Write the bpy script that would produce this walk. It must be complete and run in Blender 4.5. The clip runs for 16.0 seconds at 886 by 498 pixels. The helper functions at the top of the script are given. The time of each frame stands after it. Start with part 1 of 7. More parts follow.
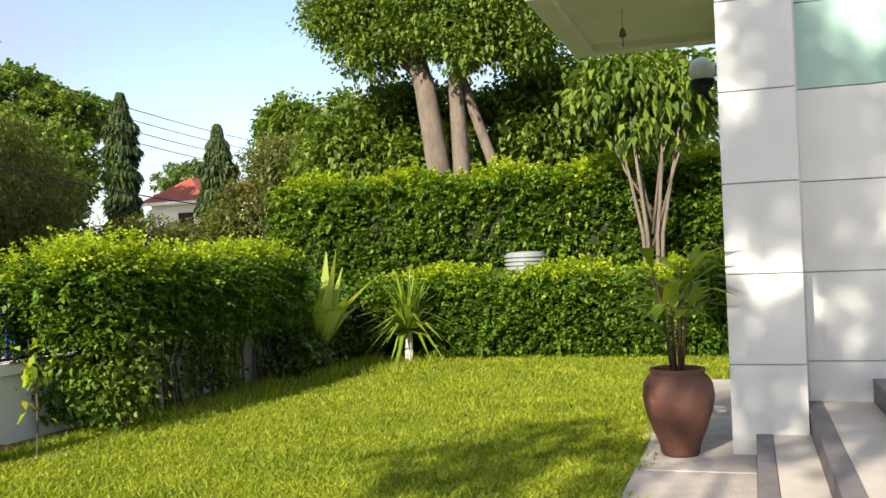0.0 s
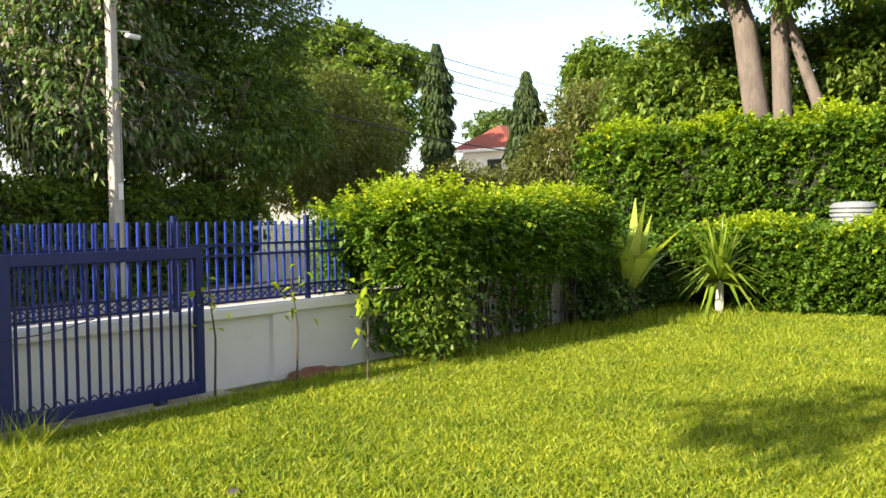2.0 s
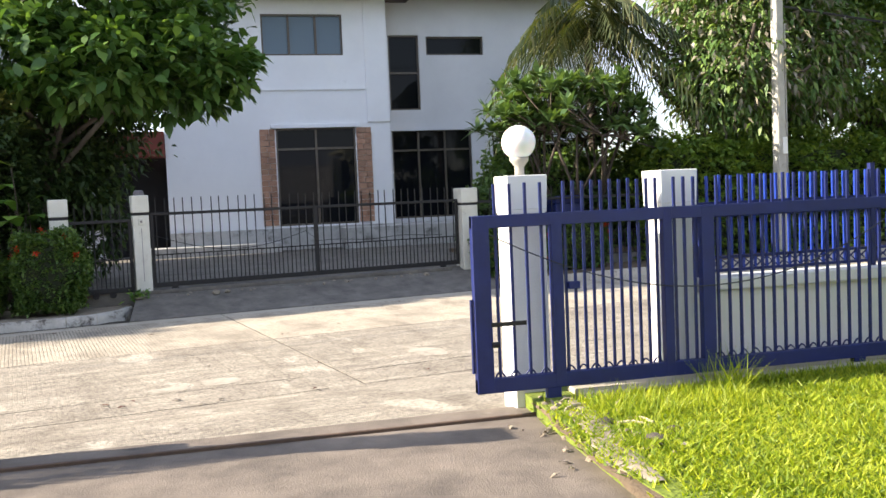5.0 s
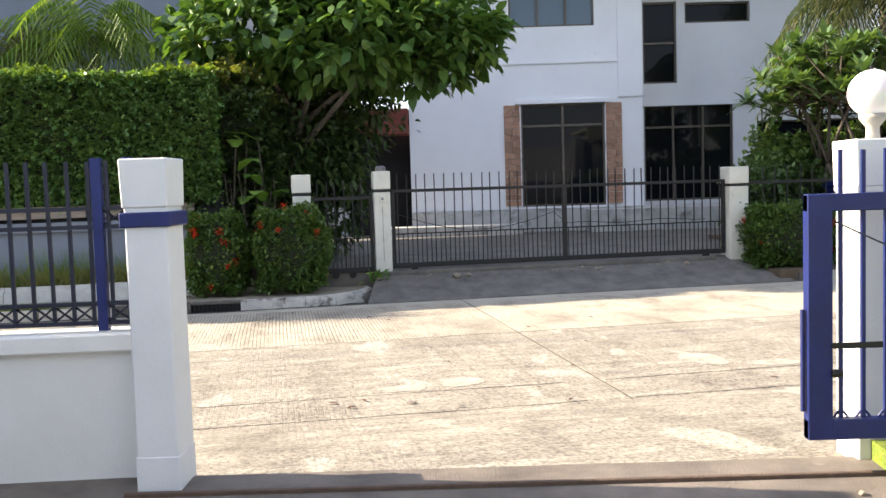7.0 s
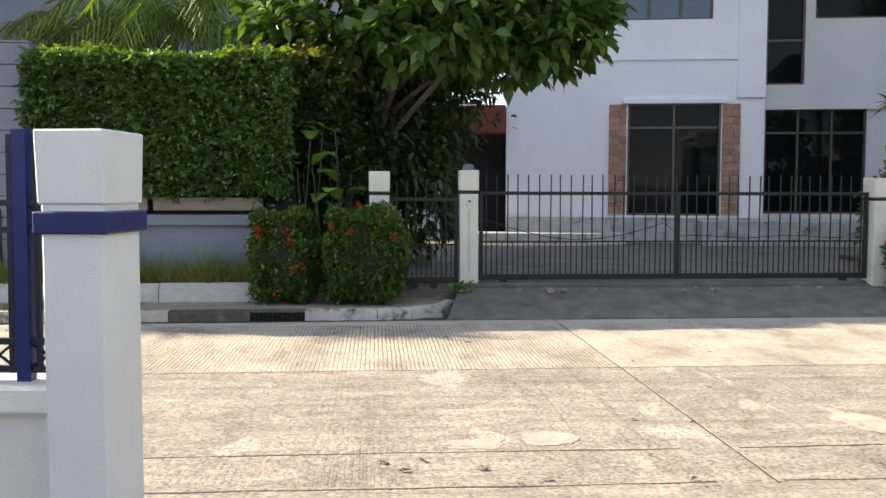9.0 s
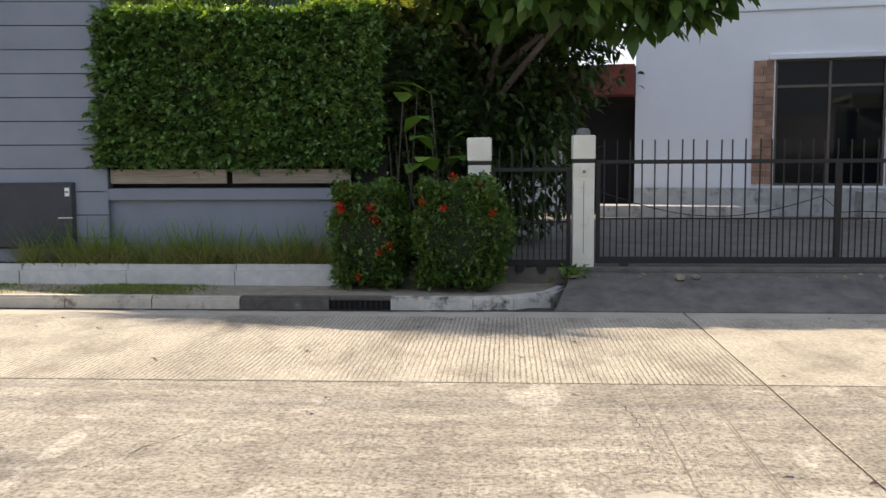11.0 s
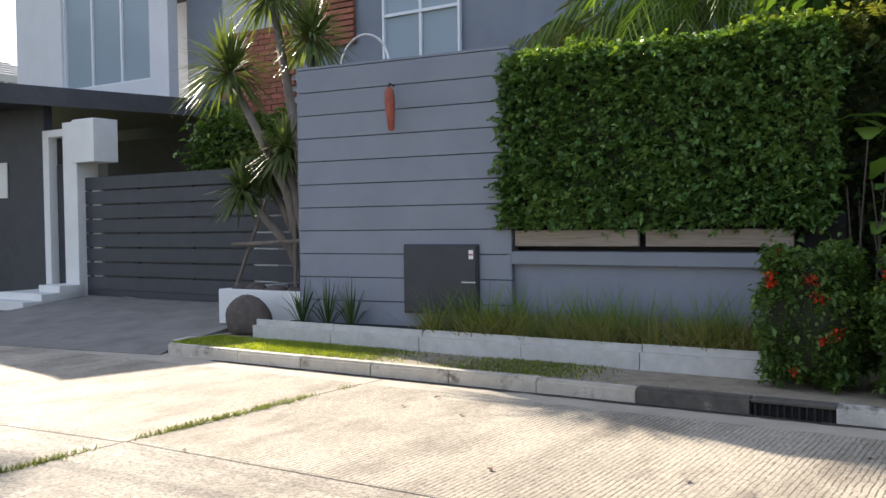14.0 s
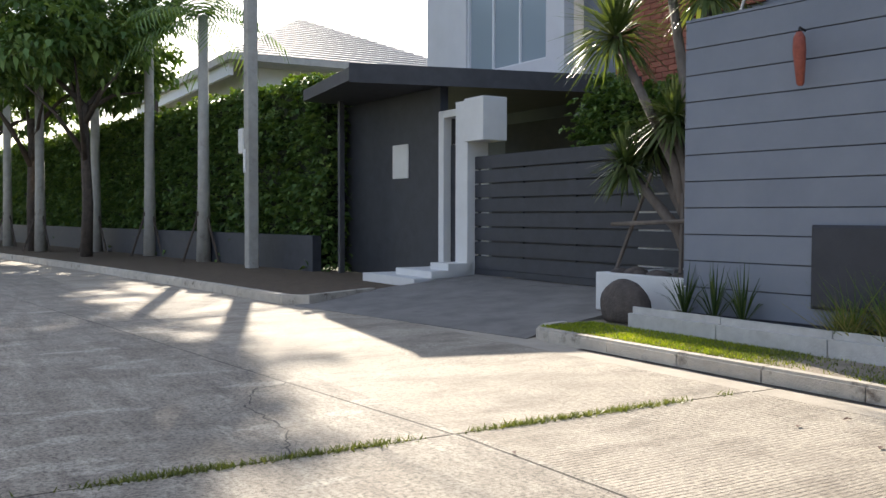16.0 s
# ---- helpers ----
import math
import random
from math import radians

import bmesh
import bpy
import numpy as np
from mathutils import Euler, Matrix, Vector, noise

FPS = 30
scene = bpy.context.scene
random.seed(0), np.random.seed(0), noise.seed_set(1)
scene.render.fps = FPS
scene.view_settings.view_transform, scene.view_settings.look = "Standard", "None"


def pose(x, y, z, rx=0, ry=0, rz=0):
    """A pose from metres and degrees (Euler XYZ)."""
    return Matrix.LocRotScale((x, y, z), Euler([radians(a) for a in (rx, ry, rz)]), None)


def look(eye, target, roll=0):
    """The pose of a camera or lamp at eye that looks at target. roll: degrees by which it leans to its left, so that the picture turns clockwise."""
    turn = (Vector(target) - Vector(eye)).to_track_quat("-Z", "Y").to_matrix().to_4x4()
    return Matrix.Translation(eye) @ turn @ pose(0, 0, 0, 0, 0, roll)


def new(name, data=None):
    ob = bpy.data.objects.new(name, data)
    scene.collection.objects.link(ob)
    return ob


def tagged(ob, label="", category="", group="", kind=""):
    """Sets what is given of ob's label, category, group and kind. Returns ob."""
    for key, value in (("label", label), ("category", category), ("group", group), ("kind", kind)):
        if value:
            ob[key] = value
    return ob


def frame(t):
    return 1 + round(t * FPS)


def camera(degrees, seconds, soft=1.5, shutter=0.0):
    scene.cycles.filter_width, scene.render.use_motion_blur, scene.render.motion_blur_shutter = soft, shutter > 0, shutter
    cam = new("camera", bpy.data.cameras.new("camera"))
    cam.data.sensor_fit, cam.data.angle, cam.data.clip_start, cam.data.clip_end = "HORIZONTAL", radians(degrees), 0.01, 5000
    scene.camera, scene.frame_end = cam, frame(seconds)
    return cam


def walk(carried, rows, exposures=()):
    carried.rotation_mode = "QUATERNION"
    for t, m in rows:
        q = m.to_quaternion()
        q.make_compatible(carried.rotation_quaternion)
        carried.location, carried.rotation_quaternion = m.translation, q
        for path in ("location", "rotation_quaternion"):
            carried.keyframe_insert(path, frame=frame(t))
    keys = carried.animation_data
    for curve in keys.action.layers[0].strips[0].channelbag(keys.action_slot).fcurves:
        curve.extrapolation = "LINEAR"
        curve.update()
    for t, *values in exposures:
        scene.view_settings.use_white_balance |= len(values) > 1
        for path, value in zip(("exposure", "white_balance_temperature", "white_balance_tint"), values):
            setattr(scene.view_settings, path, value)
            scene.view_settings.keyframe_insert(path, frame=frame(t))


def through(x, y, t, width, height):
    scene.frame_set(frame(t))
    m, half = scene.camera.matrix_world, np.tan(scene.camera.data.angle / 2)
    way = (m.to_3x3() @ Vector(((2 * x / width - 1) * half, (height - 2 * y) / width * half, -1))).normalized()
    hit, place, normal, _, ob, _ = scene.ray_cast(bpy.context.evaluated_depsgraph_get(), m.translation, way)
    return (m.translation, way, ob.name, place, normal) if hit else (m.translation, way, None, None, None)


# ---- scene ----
cam = camera(51.2, 16.0)
PATH = [
    (0, (1.508, -0.049, 1.834), (3.406, 0.581, 1.865), -2.2),
    (0.5, (1.503, -0.021, 1.815), (3.32, 0.814, 1.83), -2.1),
    (1, (1.496, -0.015, 1.822), (3.264, 0.919, 1.816), -1.8),
    (1.5, (1.492, 0.009, 1.809), (3.197, 1.055, 1.777), -1.4),
    (2, (1.452, 0.01, 1.81), (3.048, 1.214, 1.745), -0.9),
    (2.5, (1.422, -0.005, 1.796), (2.839, 1.403, 1.703), -1.5),
    (3, (1.382, 0.007, 1.797), (2.624, 1.572, 1.692), -1.8),
    (3.5, (1.346, -0.004, 1.791), (2.4, 1.692, 1.689), -2.2),
    (4, (1.303, 0.007, 1.792), (2.116, 1.831, 1.68), -2.6),
    (4.5, (1.209, 0.06, 1.783), (1.758, 1.98, 1.674), -2.8),
    (4.7, (1.183, 0.118, 1.774), (1.711, 2.043, 1.662), -2.7),
    (6.8, (1.207, 1.516, 1.708), (1.227, 3.511, 1.567), -1.6),
    (7, (1.162, 1.699, 1.705), (1.151, 3.694, 1.569), -1.8),
    (7.5, (1.199, 2.139, 1.7), (1.1, 4.133, 1.574), -1.9),
    (8, (1.204, 2.553, 1.693), (1.077, 4.546, 1.581), -1.3),
    (8.2, (1.194, 2.72, 1.677), (1.048, 4.711, 1.571), -1.0),
    (10.3, (1.277, 4.519, 1.733), (0.942, 6.483, 1.56), 0.1),
    (10.5, (1.296, 4.708, 1.713), (0.93, 6.666, 1.542), -0.2),
    (11, (1.299, 5.123, 1.693), (0.8, 7.05, 1.499), -0.3),
    (11.5, (1.278, 5.576, 1.72), (0.77, 7.5, 1.522), -0.2),
    (12, (1.329, 6.02, 1.703), (0.671, 7.899, 1.517), -0.8),
    (12.5, (1.3, 6.381, 1.715), (0.498, 8.2, 1.496), -0.3),
    (13, (1.202, 6.723, 1.768), (0.278, 8.485, 1.561), -0.1),
    (13.4, (1.153, 6.91, 1.8), (0.099, 8.6, 1.618), -1.0),
    (13.5, (1.119, 6.983, 1.803), (0.003, 8.634, 1.628), -1.2),
    (14, (1.074, 7.335, 1.691), (-0.318, 8.77, 1.632), -0.8),
    (14.5, (0.891, 7.629, 1.623), (-0.61, 8.95, 1.563), -1.2),
    (15, (0.671, 7.88, 1.601), (-0.956, 9.039, 1.519), -1.7),
    (15.5, (0.518, 8.145, 1.568), (-1.248, 9.08, 1.485), -1.1),
    (16, (0.109, 8.414, 1.503), (-1.757, 9.131, 1.43), 0.1),
]
walk(cam, [(t, look(eye, target, roll)) for t, eye, target, roll in PATH],
     exposures=[(0, 0.88, 6700, 12), (2, 1.25, 6750, 13), (3.5, 1.46, 6600, 13), (4.7, 1.62, 6500, 13), (7, 1.82, 6650, 13), (7.6, 1.68, 6700, 13), (8.5, 1.62, 6700, 13), (10.5, 1.36, 6750, 13), (12, 1.32, 6750, 13), (13, 1.45, 6700, 13), (14.2, 1.42, 6400, 13), (15, 1.25, 6300, 14), (16, 1.1, 6350, 13)])

# ---- world, sun ----
SUN_AZ, SUN_EL = radians(-79.5), radians(27.0)
world = bpy.data.worlds.new("sky_world")
scene.world = world
world.use_nodes = True
wn, wl = world.node_tree.nodes, world.node_tree.links
wn.clear()
w_out = wn.new("ShaderNodeOutputWorld")
w_bg = wn.new("ShaderNodeBackground")
w_bg.inputs["Strength"].default_value = 0.14
w_sky = wn.new("ShaderNodeTexSky")
w_sky.sky_type = "NISHITA"
w_sky.sun_disc = False
w_sky.sun_elevation, w_sky.sun_rotation = SUN_EL, SUN_AZ % (2 * math.pi)
w_sky.dust_density, w_sky.air_density = 0.9, 1.0
w_co = wn.new("ShaderNodeTexCoord")
w_map = wn.new("ShaderNodeMapping")
w_map.inputs["Scale"].default_value = (1.0, 1.0, 3.2)
w_noise = wn.new("ShaderNodeTexNoise")
w_noise.inputs["Scale"].default_value, w_noise.inputs["Detail"].default_value = 1.7, 7.0
w_ramp = wn.new("ShaderNodeValToRGB")
w_ramp.color_ramp.elements[0].position, w_ramp.color_ramp.elements[1].position = 0.34, 0.66
w_mix = wn.new("ShaderNodeMixRGB")
w_mix.inputs["Color2"].default_value = (2.5, 2.65, 3.15, 1)
wl.new(w_co.outputs["Generated"], w_map.inputs["Vector"])
wl.new(w_map.outputs["Vector"], w_noise.inputs["Vector"])
wl.new(w_noise.outputs["Fac"], w_ramp.inputs["Fac"])
wl.new(w_ramp.outputs["Color"], w_mix.inputs["Fac"])
wl.new(w_sky.outputs["Color"], w_mix.inputs["Color1"])
wl.new(w_mix.outputs["Color"], w_bg.inputs["Color"])
wl.new(w_bg.outputs["Background"], w_out.inputs["Surface"])
sun_data = bpy.data.lights.new("sun", "SUN")
sun_data.energy, sun_data.angle, sun_data.color = 5.0, radians(0.6), (1.0, 0.89, 0.72)
sun = new("sun", sun_data)
sun_to = Vector((math.sin(SUN_AZ) * math.cos(SUN_EL), math.cos(SUN_AZ) * math.cos(SUN_EL), math.sin(SUN_EL)))
sun.matrix_world = look(sun_to * 60, (0, 0, 0))

# ---- street frame: u along the far kerb, v across it, away from the gate ----
TH = math.atan(0.185)
STREET = Matrix.Translation((0, 15.55, 0)) @ Matrix.Rotation(TH, 4, "Z")


def S(u, v, z=0.0):
    return STREET @ Vector((u, v, z))


def at_street(u, v, z=0.0, turn=0.0):
    return STREET @ pose(u, v, z, 0, 0, turn)


# ---- materials ----
def nodes_of(name):
    m = bpy.data.materials.new(name)
    m.use_nodes = True
    n, l = m.node_tree.nodes, m.node_tree.links
    return m, n, l, n["Principled BSDF"]


def ramp(n, stops):
    r = n.new("ShaderNodeValToRGB")
    while len(r.color_ramp.elements) < len(stops):
        r.color_ramp.elements.new(0.5)
    for e, (p, c) in zip(r.color_ramp.elements, stops):
        e.position, e.color = p, (*c, 1)
    return r


def mat(name, c1, c2, scale=3.0, rough=0.75, bump=0.15, bscale=70.0, metal=0.0, stain=None, sscale=0.9, stain_at=0.58, stretch=(1, 1, 1), vary=0.0):
    """Two-scale painted or mineral surface: colour drift, grain relief, and stains with a shape of their own."""
    m, n, l, b = nodes_of(name)
    geo = n.new("ShaderNodeNewGeometry")
    mp = n.new("ShaderNodeMapping")
    mp.inputs["Scale"].default_value = stretch
    l.new(geo.outputs["Position"], mp.inputs["Vector"])
    big = n.new("ShaderNodeTexNoise")
    big.inputs["Scale"].default_value, big.inputs["Detail"].default_value, big.inputs["Roughness"].default_value = scale, 8, 0.65
    l.new(mp.outputs["Vector"], big.inputs["Vector"])
    r = ramp(n, [(0.3, c1), (0.7, c2)])
    l.new(big.outputs["Fac"], r.inputs["Fac"])
    col = r.outputs["Color"]
    if stain:
        sn = n.new("ShaderNodeTexNoise")
        sn.inputs["Scale"].default_value, sn.inputs["Detail"].default_value, sn.inputs["Roughness"].default_value = sscale, 10, 0.7
        l.new(mp.outputs["Vector"], sn.inputs["Vector"])
        sr = ramp(n, [(stain_at, (0, 0, 0)), (min(1.0, stain_at + 0.14), (1, 1, 1))])
        l.new(sn.outputs["Fac"], sr.inputs["Fac"])
        mx = n.new("ShaderNodeMixRGB")
        mx.inputs["Color2"].default_value = (*stain, 1)
        l.new(sr.outputs["Color"], mx.inputs["Fac"])
        l.new(col, mx.inputs["Color1"])
        col = mx.outputs["Color"]
    if vary:
        oi = n.new("ShaderNodeObjectInfo")
        vr = n.new("ShaderNodeMapRange")
        vr.inputs["To Min"].default_value, vr.inputs["To Max"].default_value = 1 - vary, 1 + vary
        l.new(oi.outputs["Random"], vr.inputs["Value"])
        hs = n.new("ShaderNodeHueSaturation")
        l.new(vr.outputs["Result"], hs.inputs["Value"])
        l.new(col, hs.inputs["Color"])
        col = hs.outputs["Color"]
    l.new(col, b.inputs["Base Color"])
    fine = n.new("ShaderNodeTexNoise")
    fine.inputs["Scale"].default_value, fine.inputs["Detail"].default_value = bscale, 5
    l.new(mp.outputs["Vector"], fine.inputs["Vector"])
    bp = n.new("ShaderNodeBump")
    bp.inputs["Strength"].default_value, bp.inputs["Distance"].default_value = bump, 0.02
    l.new(fine.outputs["Fac"], bp.inputs["Height"])
    l.new(bp.outputs["Normal"], b.inputs["Normal"])
    rr = n.new("ShaderNodeMapRange")
    rr.inputs["To Min"].default_value, rr.inputs["To Max"].default_value = max(0.02, rough - 0.1), min(1.0, rough + 0.1)
    l.new(fine.outputs["Fac"], rr.inputs["Value"])
    l.new(rr.outputs["Result"], b.inputs["Roughness"])
    b.inputs["Metallic"].default_value = metal
    return m


def leaf_mat(name, stops, through=0.32, rough=0.5):
    """Leaves: each leaf its own green, light passing through."""
    m, n, l, b = nodes_of(name)
    geo = n.new("ShaderNodeNewGeometry")
    nz = n.new("ShaderNodeTexNoise")
    nz.inputs["Scale"].default_value, nz.inputs["Detail"].default_value = 1.3, 3
    l.new(geo.outputs["Position"], nz.inputs["Vector"])
    ad = n.new("ShaderNodeMath")
    ad.operation = "MULTIPLY_ADD"
    ad.inputs[1].default_value = 0.6
    l.new(geo.outputs["Random Per Island"], ad.inputs[0])
    sc = n.new("ShaderNodeMath")
    sc.operation = "MULTIPLY"
    sc.inputs[1].default_value = 0.42
    l.new(nz.outputs["Fac"], sc.inputs[0])
    l.new(sc.outputs[0], ad.inputs[2])
    r = ramp(n, stops)
    l.new(ad.outputs[0], r.inputs["Fac"])
    l.new(r.outputs["Color"], b.inputs["Base Color"])
    b.inputs["Roughness"].default_value = rough
    b.inputs["Specular IOR Level"].default_value = 0.35
    tr = n.new("ShaderNodeBsdfTranslucent")
    br = n.new("ShaderNodeMixRGB")
    br.blend_type, br.inputs["Fac"].default_value = "MULTIPLY", 1.0
    br.inputs["Color2"].default_value = (1.5, 1.5, 0.55, 1)
    l.new(r.outputs["Color"], br.inputs["Color1"])
    l.new(br.outputs["Color"], tr.inputs["Color"])
    mix = n.new("ShaderNodeMixShader")
    mix.inputs["Fac"].default_value = through
    l.new(b.outputs["BSDF"], mix.inputs[1])
    l.new(tr.outputs["BSDF"], mix.inputs[2])
    l.new(mix.outputs["Shader"], n["Material Output"].inputs["Surface"])
    return m


def glass_mat(name, tint, rough=0.03):
    m, n, l, b = nodes_of(name)
    b.inputs["Base Color"].default_value = (*tint, 1)
    b.inputs["Roughness"].default_value = rough
    b.inputs["Specular IOR Level"].default_value = 0.13
    return m


def road_mat():
    """Worn tined concrete: fine grooves that show in dark patches on the far lane, exposed rough grit on the near lane, stains."""
    m, n, l, b = nodes_of("tined_concrete")

    def tex(vec, scale, detail=8.0, rough=0.65):
        t = n.new("ShaderNodeTexNoise")
        t.inputs["Scale"].default_value, t.inputs["Detail"].default_value, t.inputs["Roughness"].default_value = scale, detail, rough
        l.new(vec, t.inputs["Vector"])
        return t.outputs["Fac"]

    def remap(fac, stops):
        q = ramp(n, stops)
        l.new(fac, q.inputs["Fac"])
        return q.outputs["Color"]

    def mathop(op, x, y):
        q = n.new("ShaderNodeMath")
        q.operation = op
        for s, v in zip(q.inputs, (x, y)):
            if isinstance(v, float):
                s.default_value = v
            else:
                l.new(v, s)
        return q.outputs[0]

    def blend(fac, x, y, kind="MIX"):
        q = n.new("ShaderNodeMixRGB")
        q.blend_type = kind
        for s, v in zip(q.inputs, (fac, x, y)):
            if isinstance(v, float):
                s.default_value = v
            elif isinstance(v, tuple):
                s.default_value = (*v, 1)
            else:
                l.new(v, s)
        return q.outputs["Color"]

    geo = n.new("ShaderNodeNewGeometry")
    mp = n.new("ShaderNodeMapping")
    mp.inputs["Rotation"].default_value = (0, 0, -TH)
    l.new(geo.outputs["Position"], mp.inputs["Vector"])
    vec = mp.outputs["Vector"]
    sep = n.new("ShaderNodeSeparateXYZ")
    l.new(vec, sep.inputs["Vector"])
    far_lane = mathop("GREATER_THAN", sep.outputs["Y"], 11.69)
    near_part = mathop("SUBTRACT", 1.0, far_lane)
    mp2 = n.new("ShaderNodeMapping")
    mp2.inputs["Location"].default_value = (7.3, 2.1, 0)
    mp2.inputs["Scale"].default_value = (1.0, 0.42, 1)
    l.new(vec, mp2.inputs["Vector"])
    mp3 = n.new("ShaderNodeMapping")
    mp3.inputs["Scale"].default_value = (0.45, 2.0, 1)
    l.new(vec, mp3.inputs["Vector"])
    tined = mathop("LESS_THAN", sep.outputs["X"], 4.13)
    smooth_c = remap(tex(vec, 0.7, 10, 0.68), [(0.28, (0.31, 0.27, 0.21)), (0.5, (0.44, 0.39, 0.305)), (0.72, (0.52, 0.465, 0.37))])
    rough_c = remap(tex(mp3.outputs["Vector"], 2.2, 12, 0.78), [(0.34, (0.20, 0.175, 0.14)), (0.48, (0.31, 0.275, 0.22)), (0.57, (0.36, 0.325, 0.26)), (0.66, (0.54, 0.485, 0.39))])
    col = blend(far_lane, rough_c, smooth_c)
    wave = n.new("ShaderNodeTexWave")
    wave.wave_type, wave.bands_direction, wave.wave_profile = "BANDS", "X", "SIN"
    wave.inputs["Scale"].default_value, wave.inputs["Distortion"].default_value = 7.2, 2.2
    wave.inputs["Detail"].default_value, wave.inputs["Detail Scale"].default_value = 4.0, 0.9
    l.new(vec, wave.inputs["Vector"])
    line = remap(wave.outputs["Fac"], [(0.0, (1, 1, 1)), (0.10, (1, 1, 1)), (0.30, (0, 0, 0))])
    worn = remap(tex(mp2.outputs["Vector"], 0.8, 8, 0.7), [(0.38, (0.30, 0.30, 0.30)), (0.56, (1, 1, 1))])
    broken = remap(tex(vec, 16.0, 6, 0.75), [(0.38, (0.1, 0.1, 0.1)), (0.56, (1, 1, 1))])
    lanes = mathop("MULTIPLY", mathop("ADD", mathop("MULTIPLY", far_lane, 0.82), 0.18), mathop("ADD", mathop("MULTIPLY", tined, 0.85), 0.15))
    groove = mathop("MULTIPLY", mathop("MULTIPLY", line, worn), mathop("MULTIPLY", broken, lanes))
    col = blend(mathop("MULTIPLY", groove, 0.9), col, (0.11, 0.09, 0.068))
    # dark drifts of dirt and tyre film
    dirt = remap(tex(mp2.outputs["Vector"], 1.7, 10, 0.72), [(0.48, (0, 0, 0)), (0.66, (1, 1, 1))])
    col = blend(mathop("MULTIPLY", dirt, 0.65), col, (0.15, 0.125, 0.095))
    # pale smooth mends on the near lane
    mend = remap(tex(mp2.outputs["Vector"], 2.1, 3, 0.45), [(0.635, (0, 0, 0)), (0.665, (1, 1, 1))])
    col = blend(mathop("MULTIPLY", mathop("MULTIPLY", mend, near_part), 0.55), col, (0.50, 0.46, 0.38))
    grit = tex(vec, 34.0, 7, 0.82)
    gcol = remap(grit, [(0.40, (0.36, 0.345, 0.33)), (0.50, (0.95, 0.95, 0.95)), (0.64, (1.28, 1.27, 1.24))])
    blot = remap(tex(vec, 15.0, 10, 0.85), [(0.36, (0.50, 0.48, 0.45)), (0.49, (1, 1, 1)), (0.62, (1.25, 1.23, 1.19))])
    col = blend(mathop("ADD", mathop("MULTIPLY", near_part, 0.25), 0.40), col, blot, "MULTIPLY")
    gritty = mathop("MULTIPLY_ADD", near_part, 0.4)
    gritty.node.inputs[2].default_value = 0.6
    col = blend(gritty, col, gcol, "MULTIPLY")
    oi = n.new("ShaderNodeObjectInfo")
    vr = n.new("ShaderNodeMapRange")
    vr.inputs["To Min"].default_value, vr.inputs["To Max"].default_value = 0.92, 1.05
    l.new(oi.outputs["Random"], vr.inputs["Value"])
    hs = n.new("ShaderNodeHueSaturation")
    l.new(vr.outputs["Result"], hs.inputs["Value"])
    l.new(col, hs.inputs["Color"])
    l.new(hs.outputs["Color"], b.inputs["Base Color"])
    b.inputs["Roughness"].default_value = 0.82
    hgt = mathop("SUBTRACT", grit, mathop("MULTIPLY", groove, 0.9))
    bp = n.new("ShaderNodeBump")
    bp.inputs["Strength"].default_value, bp.inputs["Distance"].default_value = 0.55, 0.014
    l.new(hgt, bp.inputs["Height"])
    l.new(bp.outputs["Normal"], b.inputs["Normal"])
    return m


M_ROAD = road_mat()
M_BED = mat("joint_earth", (0.028, 0.024, 0.018), (0.06, 0.05, 0.036), 8)
M_DRIVE = mat("driveway_concrete", (0.085, 0.070, 0.057), (0.20, 0.165, 0.132), 2.6, 0.9, 0.35, 90, stain=(0.21, 0.18, 0.145), sscale=11.0, stain_at=0.62)
M_APRON = mat("apron_concrete", (0.34, 0.30, 0.235), (0.46, 0.41, 0.33), 1.8, 0.85, 0.35, 40, stain=(0.23, 0.20, 0.16), sscale=1.1)
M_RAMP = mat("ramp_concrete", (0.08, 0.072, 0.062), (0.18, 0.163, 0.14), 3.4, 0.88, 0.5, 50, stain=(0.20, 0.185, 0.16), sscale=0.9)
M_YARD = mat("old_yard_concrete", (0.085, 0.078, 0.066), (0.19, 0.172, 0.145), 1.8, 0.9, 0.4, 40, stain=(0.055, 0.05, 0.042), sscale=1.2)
M_STEPW = mat("stained_white_step", (0.34, 0.335, 0.32), (0.56, 0.55, 0.53), 2.6, 0.8, 0.2, 50, stain=(0.15, 0.145, 0.13), sscale=2.2, stain_at=0.52)
M_STRAW = mat("dry_straw", (0.34, 0.28, 0.18), (0.52, 0.45, 0.31), 20, 0.85, 0.2, 80)
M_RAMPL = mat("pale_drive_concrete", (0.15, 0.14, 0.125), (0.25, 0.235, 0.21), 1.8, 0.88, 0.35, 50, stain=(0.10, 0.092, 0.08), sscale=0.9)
M_SOIL = mat("soil", (0.07, 0.05, 0.03), (0.14, 0.10, 0.06), 6, 0.95, 0.8, 30)
M_TURF = mat("turf", (0.085, 0.13, 0.012), (0.19, 0.24, 0.022), 14, 0.95, 0.9, 45, stain=(0.11, 0.11, 0.03), sscale=1.4, stain_at=0.62)
M_LAND = mat("far_ground", (0.06, 0.09, 0.02), (0.12, 0.12, 0.05), 0.4, 0.95, 0.5, 6)
M_WALLW = mat("cream_wall_paint", (0.66, 0.65, 0.60), (0.74, 0.73, 0.69), 1.7, 0.7, 0.12, 60, stain=(0.47, 0.45, 0.39), sscale=1.6, stain_at=0.66)
M_PILL = mat("white_pillar_paint", (0.63, 0.63, 0.61), (0.71, 0.71, 0.69), 2.0, 0.65, 0.1, 70, stain=(0.55, 0.54, 0.50), sscale=3.0, stain_at=0.68)
